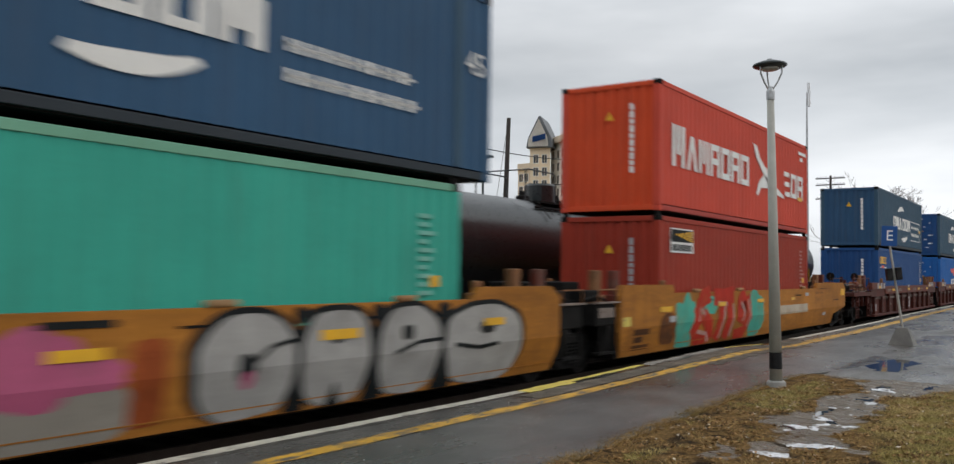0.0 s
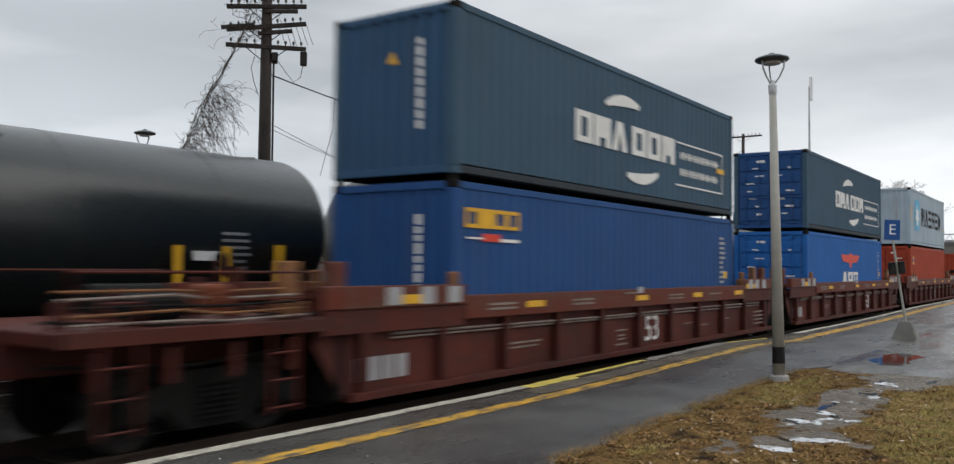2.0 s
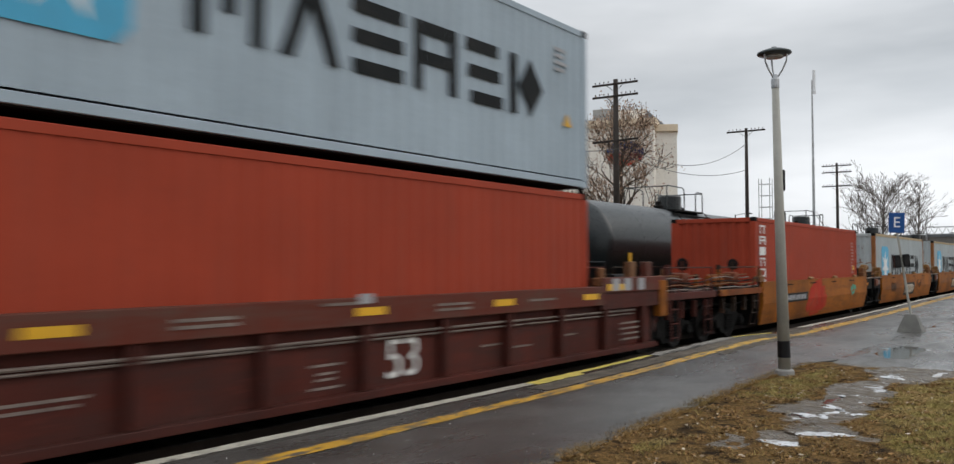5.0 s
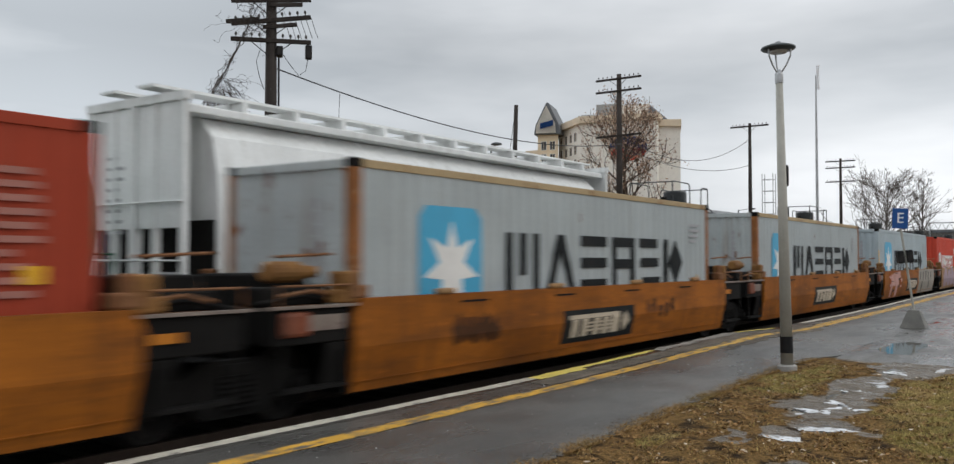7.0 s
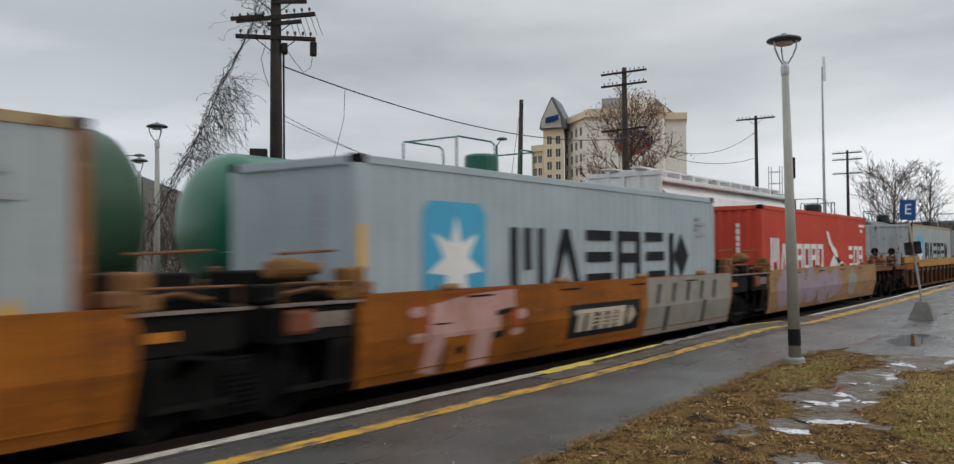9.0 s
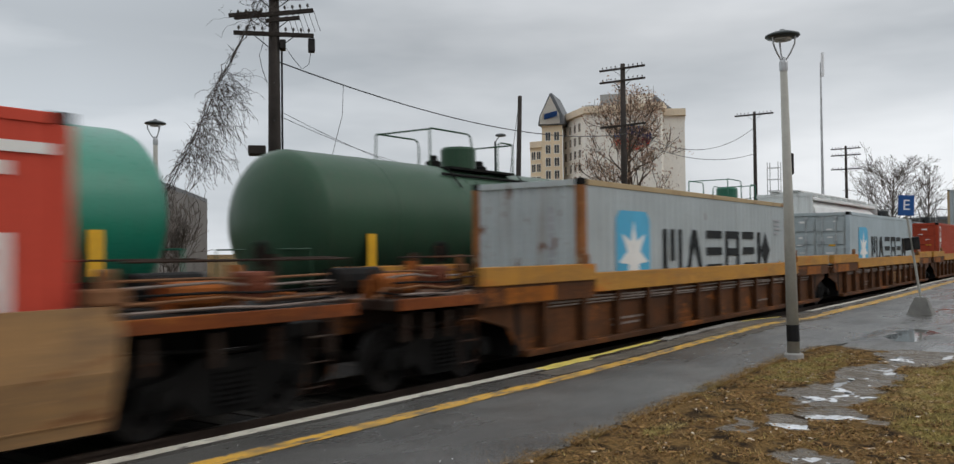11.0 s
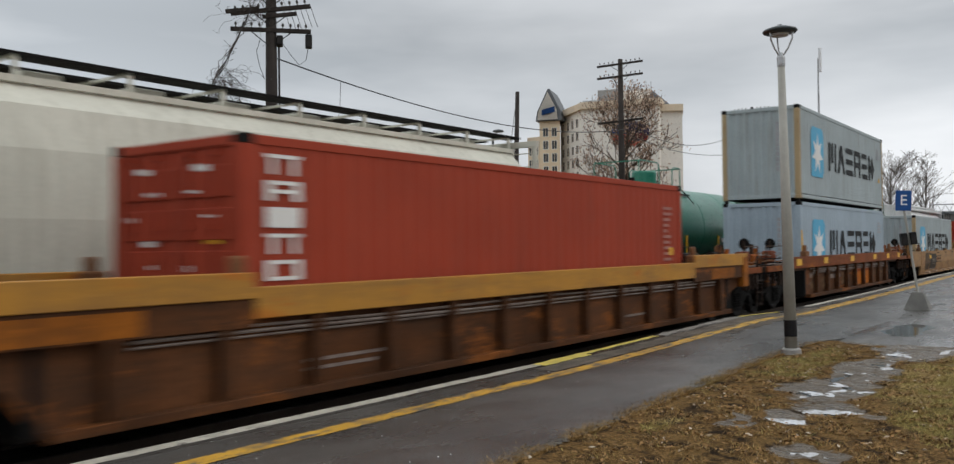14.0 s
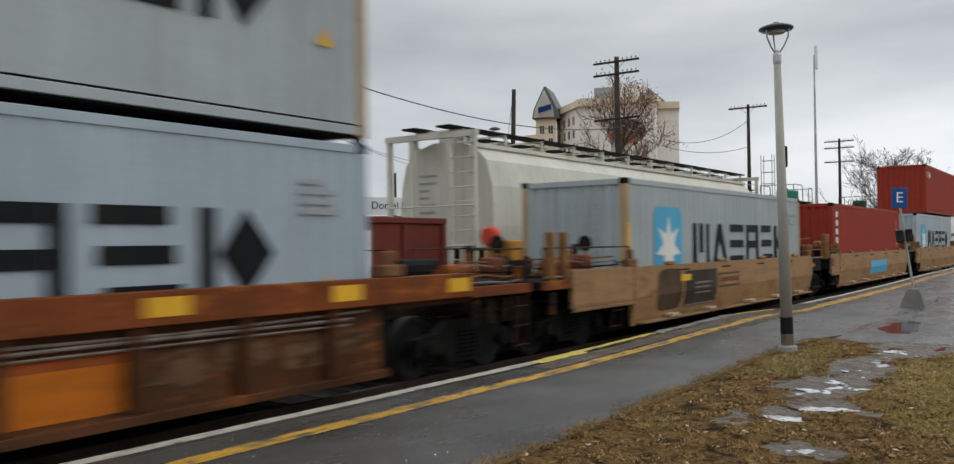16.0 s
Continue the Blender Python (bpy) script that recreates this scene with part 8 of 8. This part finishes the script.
on_car(a0, "graffiti_fill", [fat(x, y - 0.05, z, w - 0.03, i) for i, (x, y, z, w) in enumerate(fats)], "silver_spray", "fat silver graffiti shapes", lift=0.005)
on_car(a0, "graffiti_hole", [fat(1.72, 1.96, 0.72, 1.02, 5), fat(3.12, 3.32, 1.05, 1.2, 6), fat(4.42, 4.66, 1.02, 1.22, 7), fat(6.2, 6.6, 1.02, 1.2, 8), stroke([(1.9, 0.9), (2.2, 1.08), (2.66, 1.16)], 0.05), stroke([(4.3, 0.86), (4.75, 0.98), (5.3, 1.0)], 0.05),
       stroke([(5.6, 0.9), (6.2, 0.82), (6.7, 0.86)], 0.06), [(2.42, 0.31), (2.78, 0.31), (2.6, 0.72)], [(3.72, 0.31), (4.12, 0.31), (3.92, 0.9)], [(3.1, 0.31), (3.36, 0.31), (3.24, 0.6)], [(5.12, 0.31), (5.6, 0.31), (5.36, 0.85)], fat(2.5, 2.72, 1.3, 1.5, 9), fat(3.82, 4.06, 1.28, 1.5, 10), fat(5.2, 5.45, 1.28, 1.5, 11)], "black", "", lift=0.01)
on_car(a0, "graffiti_mint", [blob(2.62, 1.36, 0.1, 0.08, 4), blob(3.95, 1.36, 0.09, 0.08, 5), blob(5.32, 1.38, 0.1, 0.07, 6)], "teal_spray", "mint spray in the gaps", lift=0.013)
on_car(a0, "graffiti_rose", [blob(1.86, 0.74, 0.08, 0.1, 3)], "pink_spray", "", lift=0.014)
on_car(a0, "graffiti_pink", [blob(-0.6, 1.06, 0.6, 0.34, 3, n=60, rough=0.35), blob(0.0, 0.93, 0.5, 0.15, 13, n=50, rough=0.4), blob(-1.9, 1.0, 1.0, 0.36, 14, n=60, rough=0.35)], "pink_spray", "pink spray paint", lift=0.003)
on_car(a0, "graffiti_grey", [fat(-0.95, 0.46, 0.31, 0.86, 4, 5), fat(-3.2, -0.98, 0.31, 0.8, 5, 5)], "grey_patch", "grey overpainted patch", lift=0.002)
on_car(a0, "graffiti_red", [fat(0.44, 0.86, 0.4, 1.24, 6, 5)], "faded_red", "faded red spray paint", lift=0.002)
on_car(a0, "side_slot_dark", [rect(-0.47, 0.28, 1.37, 1.44)], "black", "dark slot under the top edge", lift=0.006)
each_on_car(a0, "reflector", [rect(-0.38, 0.18, 1.08, 1.19), rect(2.93, 3.59, 1.1, 1.22), rect(6.31, 6.84, 1.13, 1.24)], "mark_yellow", "yellow reflective strip", lift=0.018)
# teal and red piece on the second
s1 = -24.15
on_car(a1, "graffiti_teal", [blob(-5.25, 0.88, 0.62, 0.6, 3, n=60, rough=0.5), blob(-0.25, 0.88, 0.72, 0.62, 8, n=60, rough=0.4), blob(-3.9, 1.2, 0.5, 0.3, 9, rough=0.4)], "teal_spray", "teal graffiti background")
red_strokes = ([(-3.75, 1.48), (-4.25, 1.38), (-4.6, 1.05), (-4.35, 0.85)], [(-4.45, 1.0), (-4.75, 0.6), (-4.55, 0.36), (-3.9, 0.36)], [(-4.2, 1.0), (-3.75, 0.72), (-3.6, 0.36)], [(-3.5, 1.4), (-2.75, 1.38), (-2.1, 1.45)], [(-2.9, 1.4), (-2.95, 0.9), (-3.2, 0.34)],
               [(-2.5, 1.36), (-2.35, 0.9), (-2.55, 0.34)], [(-1.2, 1.5), (-1.65, 1.2), (-1.7, 0.95), (-1.0, 0.8)], [(-1.0, 1.4), (-0.85, 0.85), (-1.2, 0.42), (-1.9, 0.34)])
on_car(a1, "graffiti_red", [stroke(q, 0.42) for q in red_strokes], "red_spray", "red graffiti strokes", lift=0.005)
on_car(a1, "graffiti_light", [stroke(q, 0.09) for q in ([(-4.1, 1.0), (-4.4, 1.15), (-4.45, 0.85)], [(-4.5, 0.62), (-3.9, 0.55), (-3.72, 0.36)], [(-3.25, 1.25), (-2.6, 1.22)], [(-2.72, 1.2), (-2.85, 0.7), (-3.0, 0.4)], [(-2.15, 1.2), (-2.1, 0.8), (-2.25, 0.4)], [(-1.55, 1.25), (-1.25, 1.0), (-1.35, 0.75)], [(-0.98, 1.3), (-0.8, 0.9), (-0.95, 0.6)])], "rose_spray", "pale streaks in the graffiti", lift=0.01)
on_car(a1, "stencil", [rect(1.75, 4.95, 0.8, 1.06)], "pale_band", "long pale painted band")
on_car(a1, "stencil_line", [rect(7.0, 7.35, 0.62, 0.72), rect(4.7, 5.05, 1.3, 1.4)], "letter_grey", "small pale label", lift=0.003)
on_car(a1, "side_slot_dark", [rect(8.3, 9.2, 1.1, 1.13), rect(6.3, 7.6, 1.5, 1.52), rect(5.9, 7.0, 1.36, 1.38)], "w_rust", "rusty seam", lift=0.003)
each_on_car(a1, "reflector", [rect(-6.73, -6.1, 1.13, 1.24), rect(-3.2, -2.72, 1.17, 1.27), rect(-0.2, 0.35, 1.2, 1.29), rect(27.2 + s1, 27.6 + s1, 1.2, 1.28), rect(9.4, 9.95, 1.25, 1.48)], "mark_yellow", "yellow reflective strip", lift=0.016)
on_car(a1, "size_panel", [rect(-7.95, -7.2, 0.7, 0.82), rect(-7.9, -7.5, 0.55, 0.66), rect(-8.0, -7.15, 0.4, 0.5)], "w_rust", "rubbed dark print")
on_car(a1, "rust_patch", [fat(-6.68, -5.78, 0.42, 1.1, 3)], "w_rust", "rubbed rusty patch")
on_car(a1, "white_tag", [rect(-6.19, -5.87, 0.9, 1.03)], "letter_grey", "small white tag", lift=0.004)
on_car(a1, "end_plate", [rect(-8.5, -8.16, 0.9, 1.08)], "lemon_paint", "", lift=0.004)
# brown wagons: size numbers and stencil bars
for car, u in ((b0, 0.67), (b1, 2.29), (b2, 0.67)):   # lettering lies on the side sheets
    text_mesh("size_number", "53", 0.72, M["letter_white"], car, (u, -HALF + 0.145, 0.68), UPRIGHT, "white size number")
    each_on_car(car, "reflector", [rect(x, x + 0.55, 1.3, 1.4) for x in (-4.5, -0.4, 2.6, 5.4)] + [rect(x, x + 0.7, 1.24 + 0.2, 1.56) for x in (-7.6, 6.3)], "mark_yellow", "yellow reflective strip")
    on_car(car, "stencil", [rect(-8.3 + 0.27 * k, -8.12 + 0.27 * k, 0.48, 0.78) for k in range(4)], "letter_grey", "faded white stencil bars", y=-HALF + 0.158)
    each_on_car(car, "stencil_line", [rect(x, x + 0.8, z, z + 0.035) for x, z in ((-5.6, 1.36), (-5.6, 1.29), (-3.0, 1.36), (-3.0, 1.29), (-1.0, 1.44), (1.2, 1.36), (1.2, 1.29), (3.6, 1.34), (6.8, 0.8), (6.8, 0.7), (6.8, 0.6), (6.8, 0.5))], "stencil_faded", "small stencil lines", lift=0.004)
    each_on_car(car, "stencil_line", [rect(x, x + w, z, z + 0.03) for x, z, w in ((-4.85, 0.72, 1.05), (-4.85, 0.65, 0.95), (-1.0, 0.72, 0.5), (-1.0, 0.45, 0.5), (-0.9, 0.62, 0.3), (-0.9, 0.55, 0.3), (2.5, 0.7, 0.5), (3.3, 0.62, 0.6), (4.8, 0.7, 0.6))], "stencil_faded", "small stencil lines", y=-HALF + 0.158)
    on_car(car, "lug_mark", [rect(-0.35, -0.1, 1.45, 1.57)], "letter_grey", "pale worn lug", lift=0.006)
    each_on_car(car, "worn_paint", [rect(x, x + 0.3, 1.43, 1.66) for x in (-7.9, -7.2, -6.6, 6.5, 7.0, 7.6)], "letter_grey", "worn pale blocks", lift=0.006)
# orange wagons: emblem plates
def emblem_plate(car, x, w, hgt, z):
    on_car(car, "emblem_plate", [rect(x, x + w, z, z + hgt)], "black", "black emblem plate")
    on_car(car, "emblem", shift(word(("tee", "tee", "arrow"), x + 0.2, x + w - 0.2, z + 0.09, z + hgt - 0.09, 0.02, 0.42) + [rect(x + w * 0.28, x + w * 0.66, z + hgt * q, z + hgt * q + 0.03) for q in (0.3, 0.42, 0.54)], 0), "stucco_like", "pale emblem shapes", lift=0.005)


M["patch_bright"] = paint("patch_bright", (0.42, 0.12, 0.012), scuff=0.5, spec=0.08, var=0.25, dirty=0.35, dirt=(0.2, 0.06, 0.015))
M["dark_panel"] = paint("dark_panel", (0.045, 0.036, 0.028), spec=0.08, var=0.3, dirty=0.3, dirt=(0.1, 0.07, 0.045))
M["dark_smear"] = paint("dark_smear", (0.075, 0.05, 0.032), scuff=0.6, spec=0.08, var=0.4, dirty=0.4, dirt=(0.14, 0.08, 0.04))
M["stucco_like"] = surface("emblem_cream", (0.5, 0.42, 0.32), rough=0.6, var=0.1, bump=0.03, dirty=0.2)
for car in (d1, d2, d3):
    emblem_plate(car, -1.35, 2.72, 0.56, 0.5)
on_car(d0, "emblem_plate", [rect(104.9 - 109.25, 107.26 - 109.25, 0.82, 1.08)], "black", "black stencil plate")
on_car(d0, "stencil", [rect(105.0 + 0.3 * k - 109.25, 105.2 + 0.3 * k - 109.25, 0.88, 1.02) for k in range(7)], "letter_grey", "", lift=0.005)
on_car(d0, "graffiti_red", [stroke([(-1.9, 0.5), (-1.6, 1.0), (-1.0, 1.2), (-0.3, 1.28)], 0.4), stroke([(-1.7, 0.75), (-0.9, 0.85), (0.1, 1.0)], 0.5), stroke([(-1.5, 0.42), (-0.6, 0.55), (0.3, 0.75)], 0.4)], "red_spray", "red graffiti strokes")
on_car(d0, "graffiti_dark", [stroke([(-1.6, 0.62), (-1.1, 0.98), (-0.7, 0.62)], 0.06), stroke([(-0.5, 1.1), (-0.3, 0.7), (0.05, 1.12)], 0.06)], "c_darkred", "darker lines in the graffiti", lift=0.004)
on_car(d0, "graffiti_teal", [stroke([(3.75, 1.0), (4.1, 1.12), (4.5, 1.05)], 0.16), stroke([(3.9, 0.85), (4.3, 0.95)], 0.12)], "teal_spray", "teal spray strokes")
on_car(d1, "graffiti_black", [blob(-4.3 + 0.22 * k, 0.92 + 0.1 * math.sin(3 * k), 0.13, 0.18, k, rough=0.6) for k in range(5)] + [blob(2.0 + 0.3 * k, 0.95 + 0.06 * math.sin(2 * k), 0.11, 0.14, k + 9, rough=0.7) for k in range(5)], "w_rust", "dark scrawled tags")
on_car(d3, "graffiti_pink", [stroke([(-5.0, 1.12), (-4.2, 1.22), (-3.0, 1.27)], 0.28), stroke([(-5.05, 0.98), (-4.2, 0.98), (-3.4, 0.98)], 0.36), stroke([(-4.9, 1.0), (-4.92, 0.6), (-5.0, 0.32)], 0.36), stroke([(-3.75, 1.0), (-3.85, 0.6), (-3.84, 0.32)], 0.46)], "rose_spray", "pale pink graffiti shapes")
on_car(d3, "graffiti_red", [stroke([(-5.45, 1.3), (-5.2, 1.1), (-5.3, 0.75)], 0.3), stroke([(-3.05, 1.08), (-2.92, 0.85), (-3.0, 0.66)], 0.26), stroke([(-4.9, 1.4), (-4.0, 1.43), (-3.0, 1.42)], 0.04)], "faded_red", "dull red graffiti edge", lift=0.004)
on_car(d3, "graffiti_rose", [blob(-5.32, 1.18, 0.16, 0.07, 6), blob(-5.3, 0.84, 0.15, 0.07, 7), blob(-2.82, 1.02, 0.14, 0.08, 8), blob(-2.96, 0.76, 0.16, 0.06, 9)], "rose_spray", "", lift=0.008)
on_car(d3, "graffiti_black", [stroke([(-3.5, 1.06), (-3.1, 1.1)], 0.07), stroke([(-5.0, 1.0), (-4.6, 0.99)], 0.02), blob(-4.35, 0.6, 0.1, 0.06, 2), stroke([(-3.55, 0.74), (-3.3, 0.76)], 0.09), stroke([(-4.65, 0.7), (-4.75, 0.34)], 0.08)], "black", "", lift=0.009)
on_car(d3, "grey_paint", [rect(158.2 - 156.5, 6.3, 0.31, 1.44)], "grey_patch", "grey painted half of the side")
on_car(d3, "graffiti_scrawl", [[(2.1 + 0.75 * k, 0.95), (2.2 + 0.75 * k, 0.9), (2.35 + 0.75 * k, 1.3), (2.2 + 0.75 * k, 1.32)] for k in range(5)] + [rect(2.6, 2.75, 0.35, 0.85), rect(4.6, 4.72, 0.4, 0.9)], "black", "black scrawled strokes", lift=0.004)
M["scrawl_tan"] = surface("scrawl_tan", (0.15, 0.085, 0.045), rough=0.8, spec=0.1, var=0.3, scale=4, bump=0.1, dirt=(0.06, 0.03, 0.016), dirty=0.5, gone=0.7)
M["violet_spray"] = surface("violet_spray", (0.3, 0.22, 0.26), rough=0.6, var=0.2, scale=2, bump=0.05)
on_car(d4, "graffiti_violet", [blob(-5.0 + 1.3 * k, 0.9, 0.75, 0.5, k, rough=0.4) for k in range(5)], "violet_spray", "faded violet graffiti")
on_car(d4, "graffiti_teal", [blob(2.6, 0.9, 0.7, 0.4, 3, rough=0.4)], "grey_patch", "", lift=0.004)
on_car(e1, "emblem", word(("tee", "tee", "arrow"), 0.15, 2.45, 0.45, 0.88, 0.04, 0.4), "w_tan", "faded emblem shapes", y=-HALF + 0.158)
for car in (e0, e1, e2):
    on_car(car, "stencil", [rect(-5.3, -3.9, 0.62, 0.66), rect(-5.3, -4.1, 0.52, 0.56), rect(3.0, 4.2, 0.55, 0.59)], "stencil_faded", "faint stencil print", y=-HALF + 0.158)
    for x in (-9.0, 7.2):
        on_car(car, "patch_orange", [rect(x, x + 1.5, 1.12, 1.36)], "w_orange", "fresher orange patch", lift=-0.025)
for x, w in ((0.07, 1.16), (1.37, 1.16)):
    on_car(f0, "patch_orange", [rect(x, x + w, 0.4, 0.86)], "patch_bright", "orange painted panel", y=-HALF + 0.158)
    on_car(f0, "patch_red", [rect(x, x + w, 0.862, 0.98)], "faded_red", "dull red band over the panel", y=-HALF + 0.158)
each_on_car(f0, "reflector", [rect(x, x + 0.5, 1.27, 1.46) for x in (-7.6, -4.6, -1.0, 2.65, 5.15, 7.4)], "mark_yellow", "yellow reflective strip")
on_car(f0, "stencil", [rect(-5.7, -4.9, 0.85, 1.0), rect(-5.7, -4.9, 0.6, 0.72), rect(-3.2, -1.9, 0.75, 0.88)], "stencil_faded", "", y=-HALF + 0.158)
part("brake_drum", lathe(bmesh.new(), [(-8.3, 0.03), (-8.3, 0.15), (-8.26, 0.19), (-8.1, 0.19), (-8.06, 0.15), (-8.06, 0.03)], "x", 18, (0, 0.6, 2.08)), M["c_orange"], g0, "red brake drum")
part("brake_housing", boxes((-7.9, -7.5, 0.3, 0.75, 1.31, 2.0), (-8.25, -8.1, 0.5, 0.7, 1.31, 1.9), bevel=0.04), M["w_yellow"], g0, "ochre brake gear housing")
for x in (-5.3, -4.05, -1.5, 3.12, 3.95, 4.85, 5.5):
    on_car(f0, "faded_scrawl", [blob(x, 0.72 + 0.06 * math.sin(5 * x), 0.36, 0.2, int(10 * x), rough=0.6)], "scrawl_tan", "faded tan scrawl", y=-HALF + 0.156)
on_car(g0, "smear", [fat(-5.3, -4.0, 0.5, 1.38, 4, 4)], "dark_smear", "brown smear of old paint")
on_car(g0, "dark_panel", [rect(-3.85, -1.95, 0.52, 1.3)], "dark_panel", "dark repainted panel", lift=0.006)
on_car(g0, "panel_line", [rect(-3.8, -2.0, 0.53, 0.57), rect(-3.3, -2.3, 1.0, 1.04), rect(-3.3, -2.4, 0.9, 0.94), rect(-3.3, -2.35, 0.78, 0.82)], "stencil_faded", "pale stencil line", lift=0.012)
on_car(g0, "reflector", [rect(-4.1, -3.55, 1.09, 1.23)], "mark_yellow", "yellow reflective strip", lift=0.014)
on_car(g0, "stencil_frame", [rect(-1.85, -0.4, 0.85, 1.19)], "dark_smear", "dark stencil frame")
on_car(g0, "stencil", [rect(-1.79, -0.46, 0.9, 1.14)], "w_tan", "tan stencil panel", lift=0.004)
on_car(g0, "stencil_line", [rect(-1.7 + 0.25 * k, -1.53 + 0.25 * k, 0.97, 1.08) for k in range(5)], "w_rust", "worn stencil mark", lift=0.008)
on_car(g1, "patch_blue", [rect(-1.5, 1.6, 0.6, 1.1)], "star_blue", "pale blue patch")
for car in (g0, g1, g2):
    part("foot_step", boxes((-6.1, 6.1, -HALF - 0.06, -HALF + 0.2, 0.33, 0.37), bevel=0.008), M["w_tan"], car, "worn lip along the bottom of the side")
    for x in (-4.6, -2.4, 0.4, 2.6, 4.8):
        part("lip_lug", boxes((x - 0.22, x + 0.22, -HALF - 0.09, -HALF + 0.15, 0.372, 0.45), bevel=0.02), M["rose_tan"], car, "pale worn lug on the lip")
    part("end_sheet", boxes((-8.75 if car == g0 else -7.5, -6.35, -HALF + 0.02, -HALF + 0.1, 0.8, 1.46), (-8.75 if car == g0 else -7.5, -6.35, -HALF - 0.02, -HALF + 0.02, 0.74, 0.8), bevel=0.01), M["w_tan"], car, "tan side sheet over the truck")
    for x in ((-9.3, -8.85) if car == g0 else (-7.9, -7.6)):
        part("guide_post", boxes((x - 0.07, x + 0.07, -1.42, -1.28, 1.3, 2.12), bevel=0.02), M["ochre_gear"], car, "rusty upright guide post")


# the smooth wagon sides lean in below a crease
CREASE = 0.86
for car in (a0, a1, d0, d1, d2, d3, d4, g0, g1, g2):
    for ob in car.children:
        if ob.type != "MESH" or ob.name.split(".")[0] in ("foot_step", "end_step", "floor", "bulkhead") or ob.matrix_basis != Matrix.Identity(4):
            continue
        ys = [abs(v.co.y) for v in ob.data.vertices]
        if min(ys) < HALF - 0.16 or max(ys) > HALF + 0.06 or max(v.co.z for v in ob.data.vertices) > 1.75:
            continue
        bm = bmesh.new()
        bm.from_mesh(ob.data)
        bmesh.ops.bisect_plane(bm, geom=list(bm.verts) + list(bm.edges) + list(bm.faces), plane_co=(0, 0, CREASE), plane_no=(0, 0, 1))
        for v in bm.verts:
            v.co.y -= math.copysign(max(0.0, CREASE - v.co.z) * 0.22, v.co.y)
        bm.to_mesh(ob.data)
        bm.free()


def grit():
    """Loose pale grit on the platform."""
    rng = random.Random(77)
    bm = bmesh.new()
    for _ in range(170):
        x, y = 3.5 + 14 * rng.random() ** 1.5, rng.uniform(4.3, 6.75)
        r = rng.uniform(0.003, 0.01)
        z = platform_z(x, y)
        v = [bm.verts.new((x + r * a, y + r * b, z + r * c)) for a, b, c in ((-1, 0, 0), (0, -1, 0), (1, 0.2, 0), (0.1, 1, 0), (0, 0, 0.8))]
        for i in range(4):
            bm.faces.new((v[i], v[(i + 1) % 4], v[4]))
    solo("grit", bm, M["letter_white"], (0, 0, 0.002), "loose pale grit on the wet platform", "grit", kind="stuff")


grit()


# ---- what moves ----
def motions():
    for ob in NEAR_THINGS:
        x, y, z = ob.location
        walk(ob, [(t, pose(x - SPEED_NEAR * t, y, z)) for t in range(0, 17, 2)])
    for ob in FAR_THINGS:
        x, y, z = ob.location
        walk(ob, [(t, pose(x + SPEED_FAR * t, y, z)) for t in range(0, 17, 2)])
    # wheels roll on the rails; their radius is 0.457 m
    for wheels, speed, step in ((NEAR_WHEELS, -SPEED_NEAR, 1), (FAR_WHEELS, SPEED_FAR, 2)):
        for w in wheels:
            x, y, z = w.location
            rows = [(i / FPS, pose(x, y, z, 0, math.degrees(speed * i / FPS / 0.457), 0)) for i in range(0, 16 * FPS + 1, step)]
            walk(w, rows)


motions()
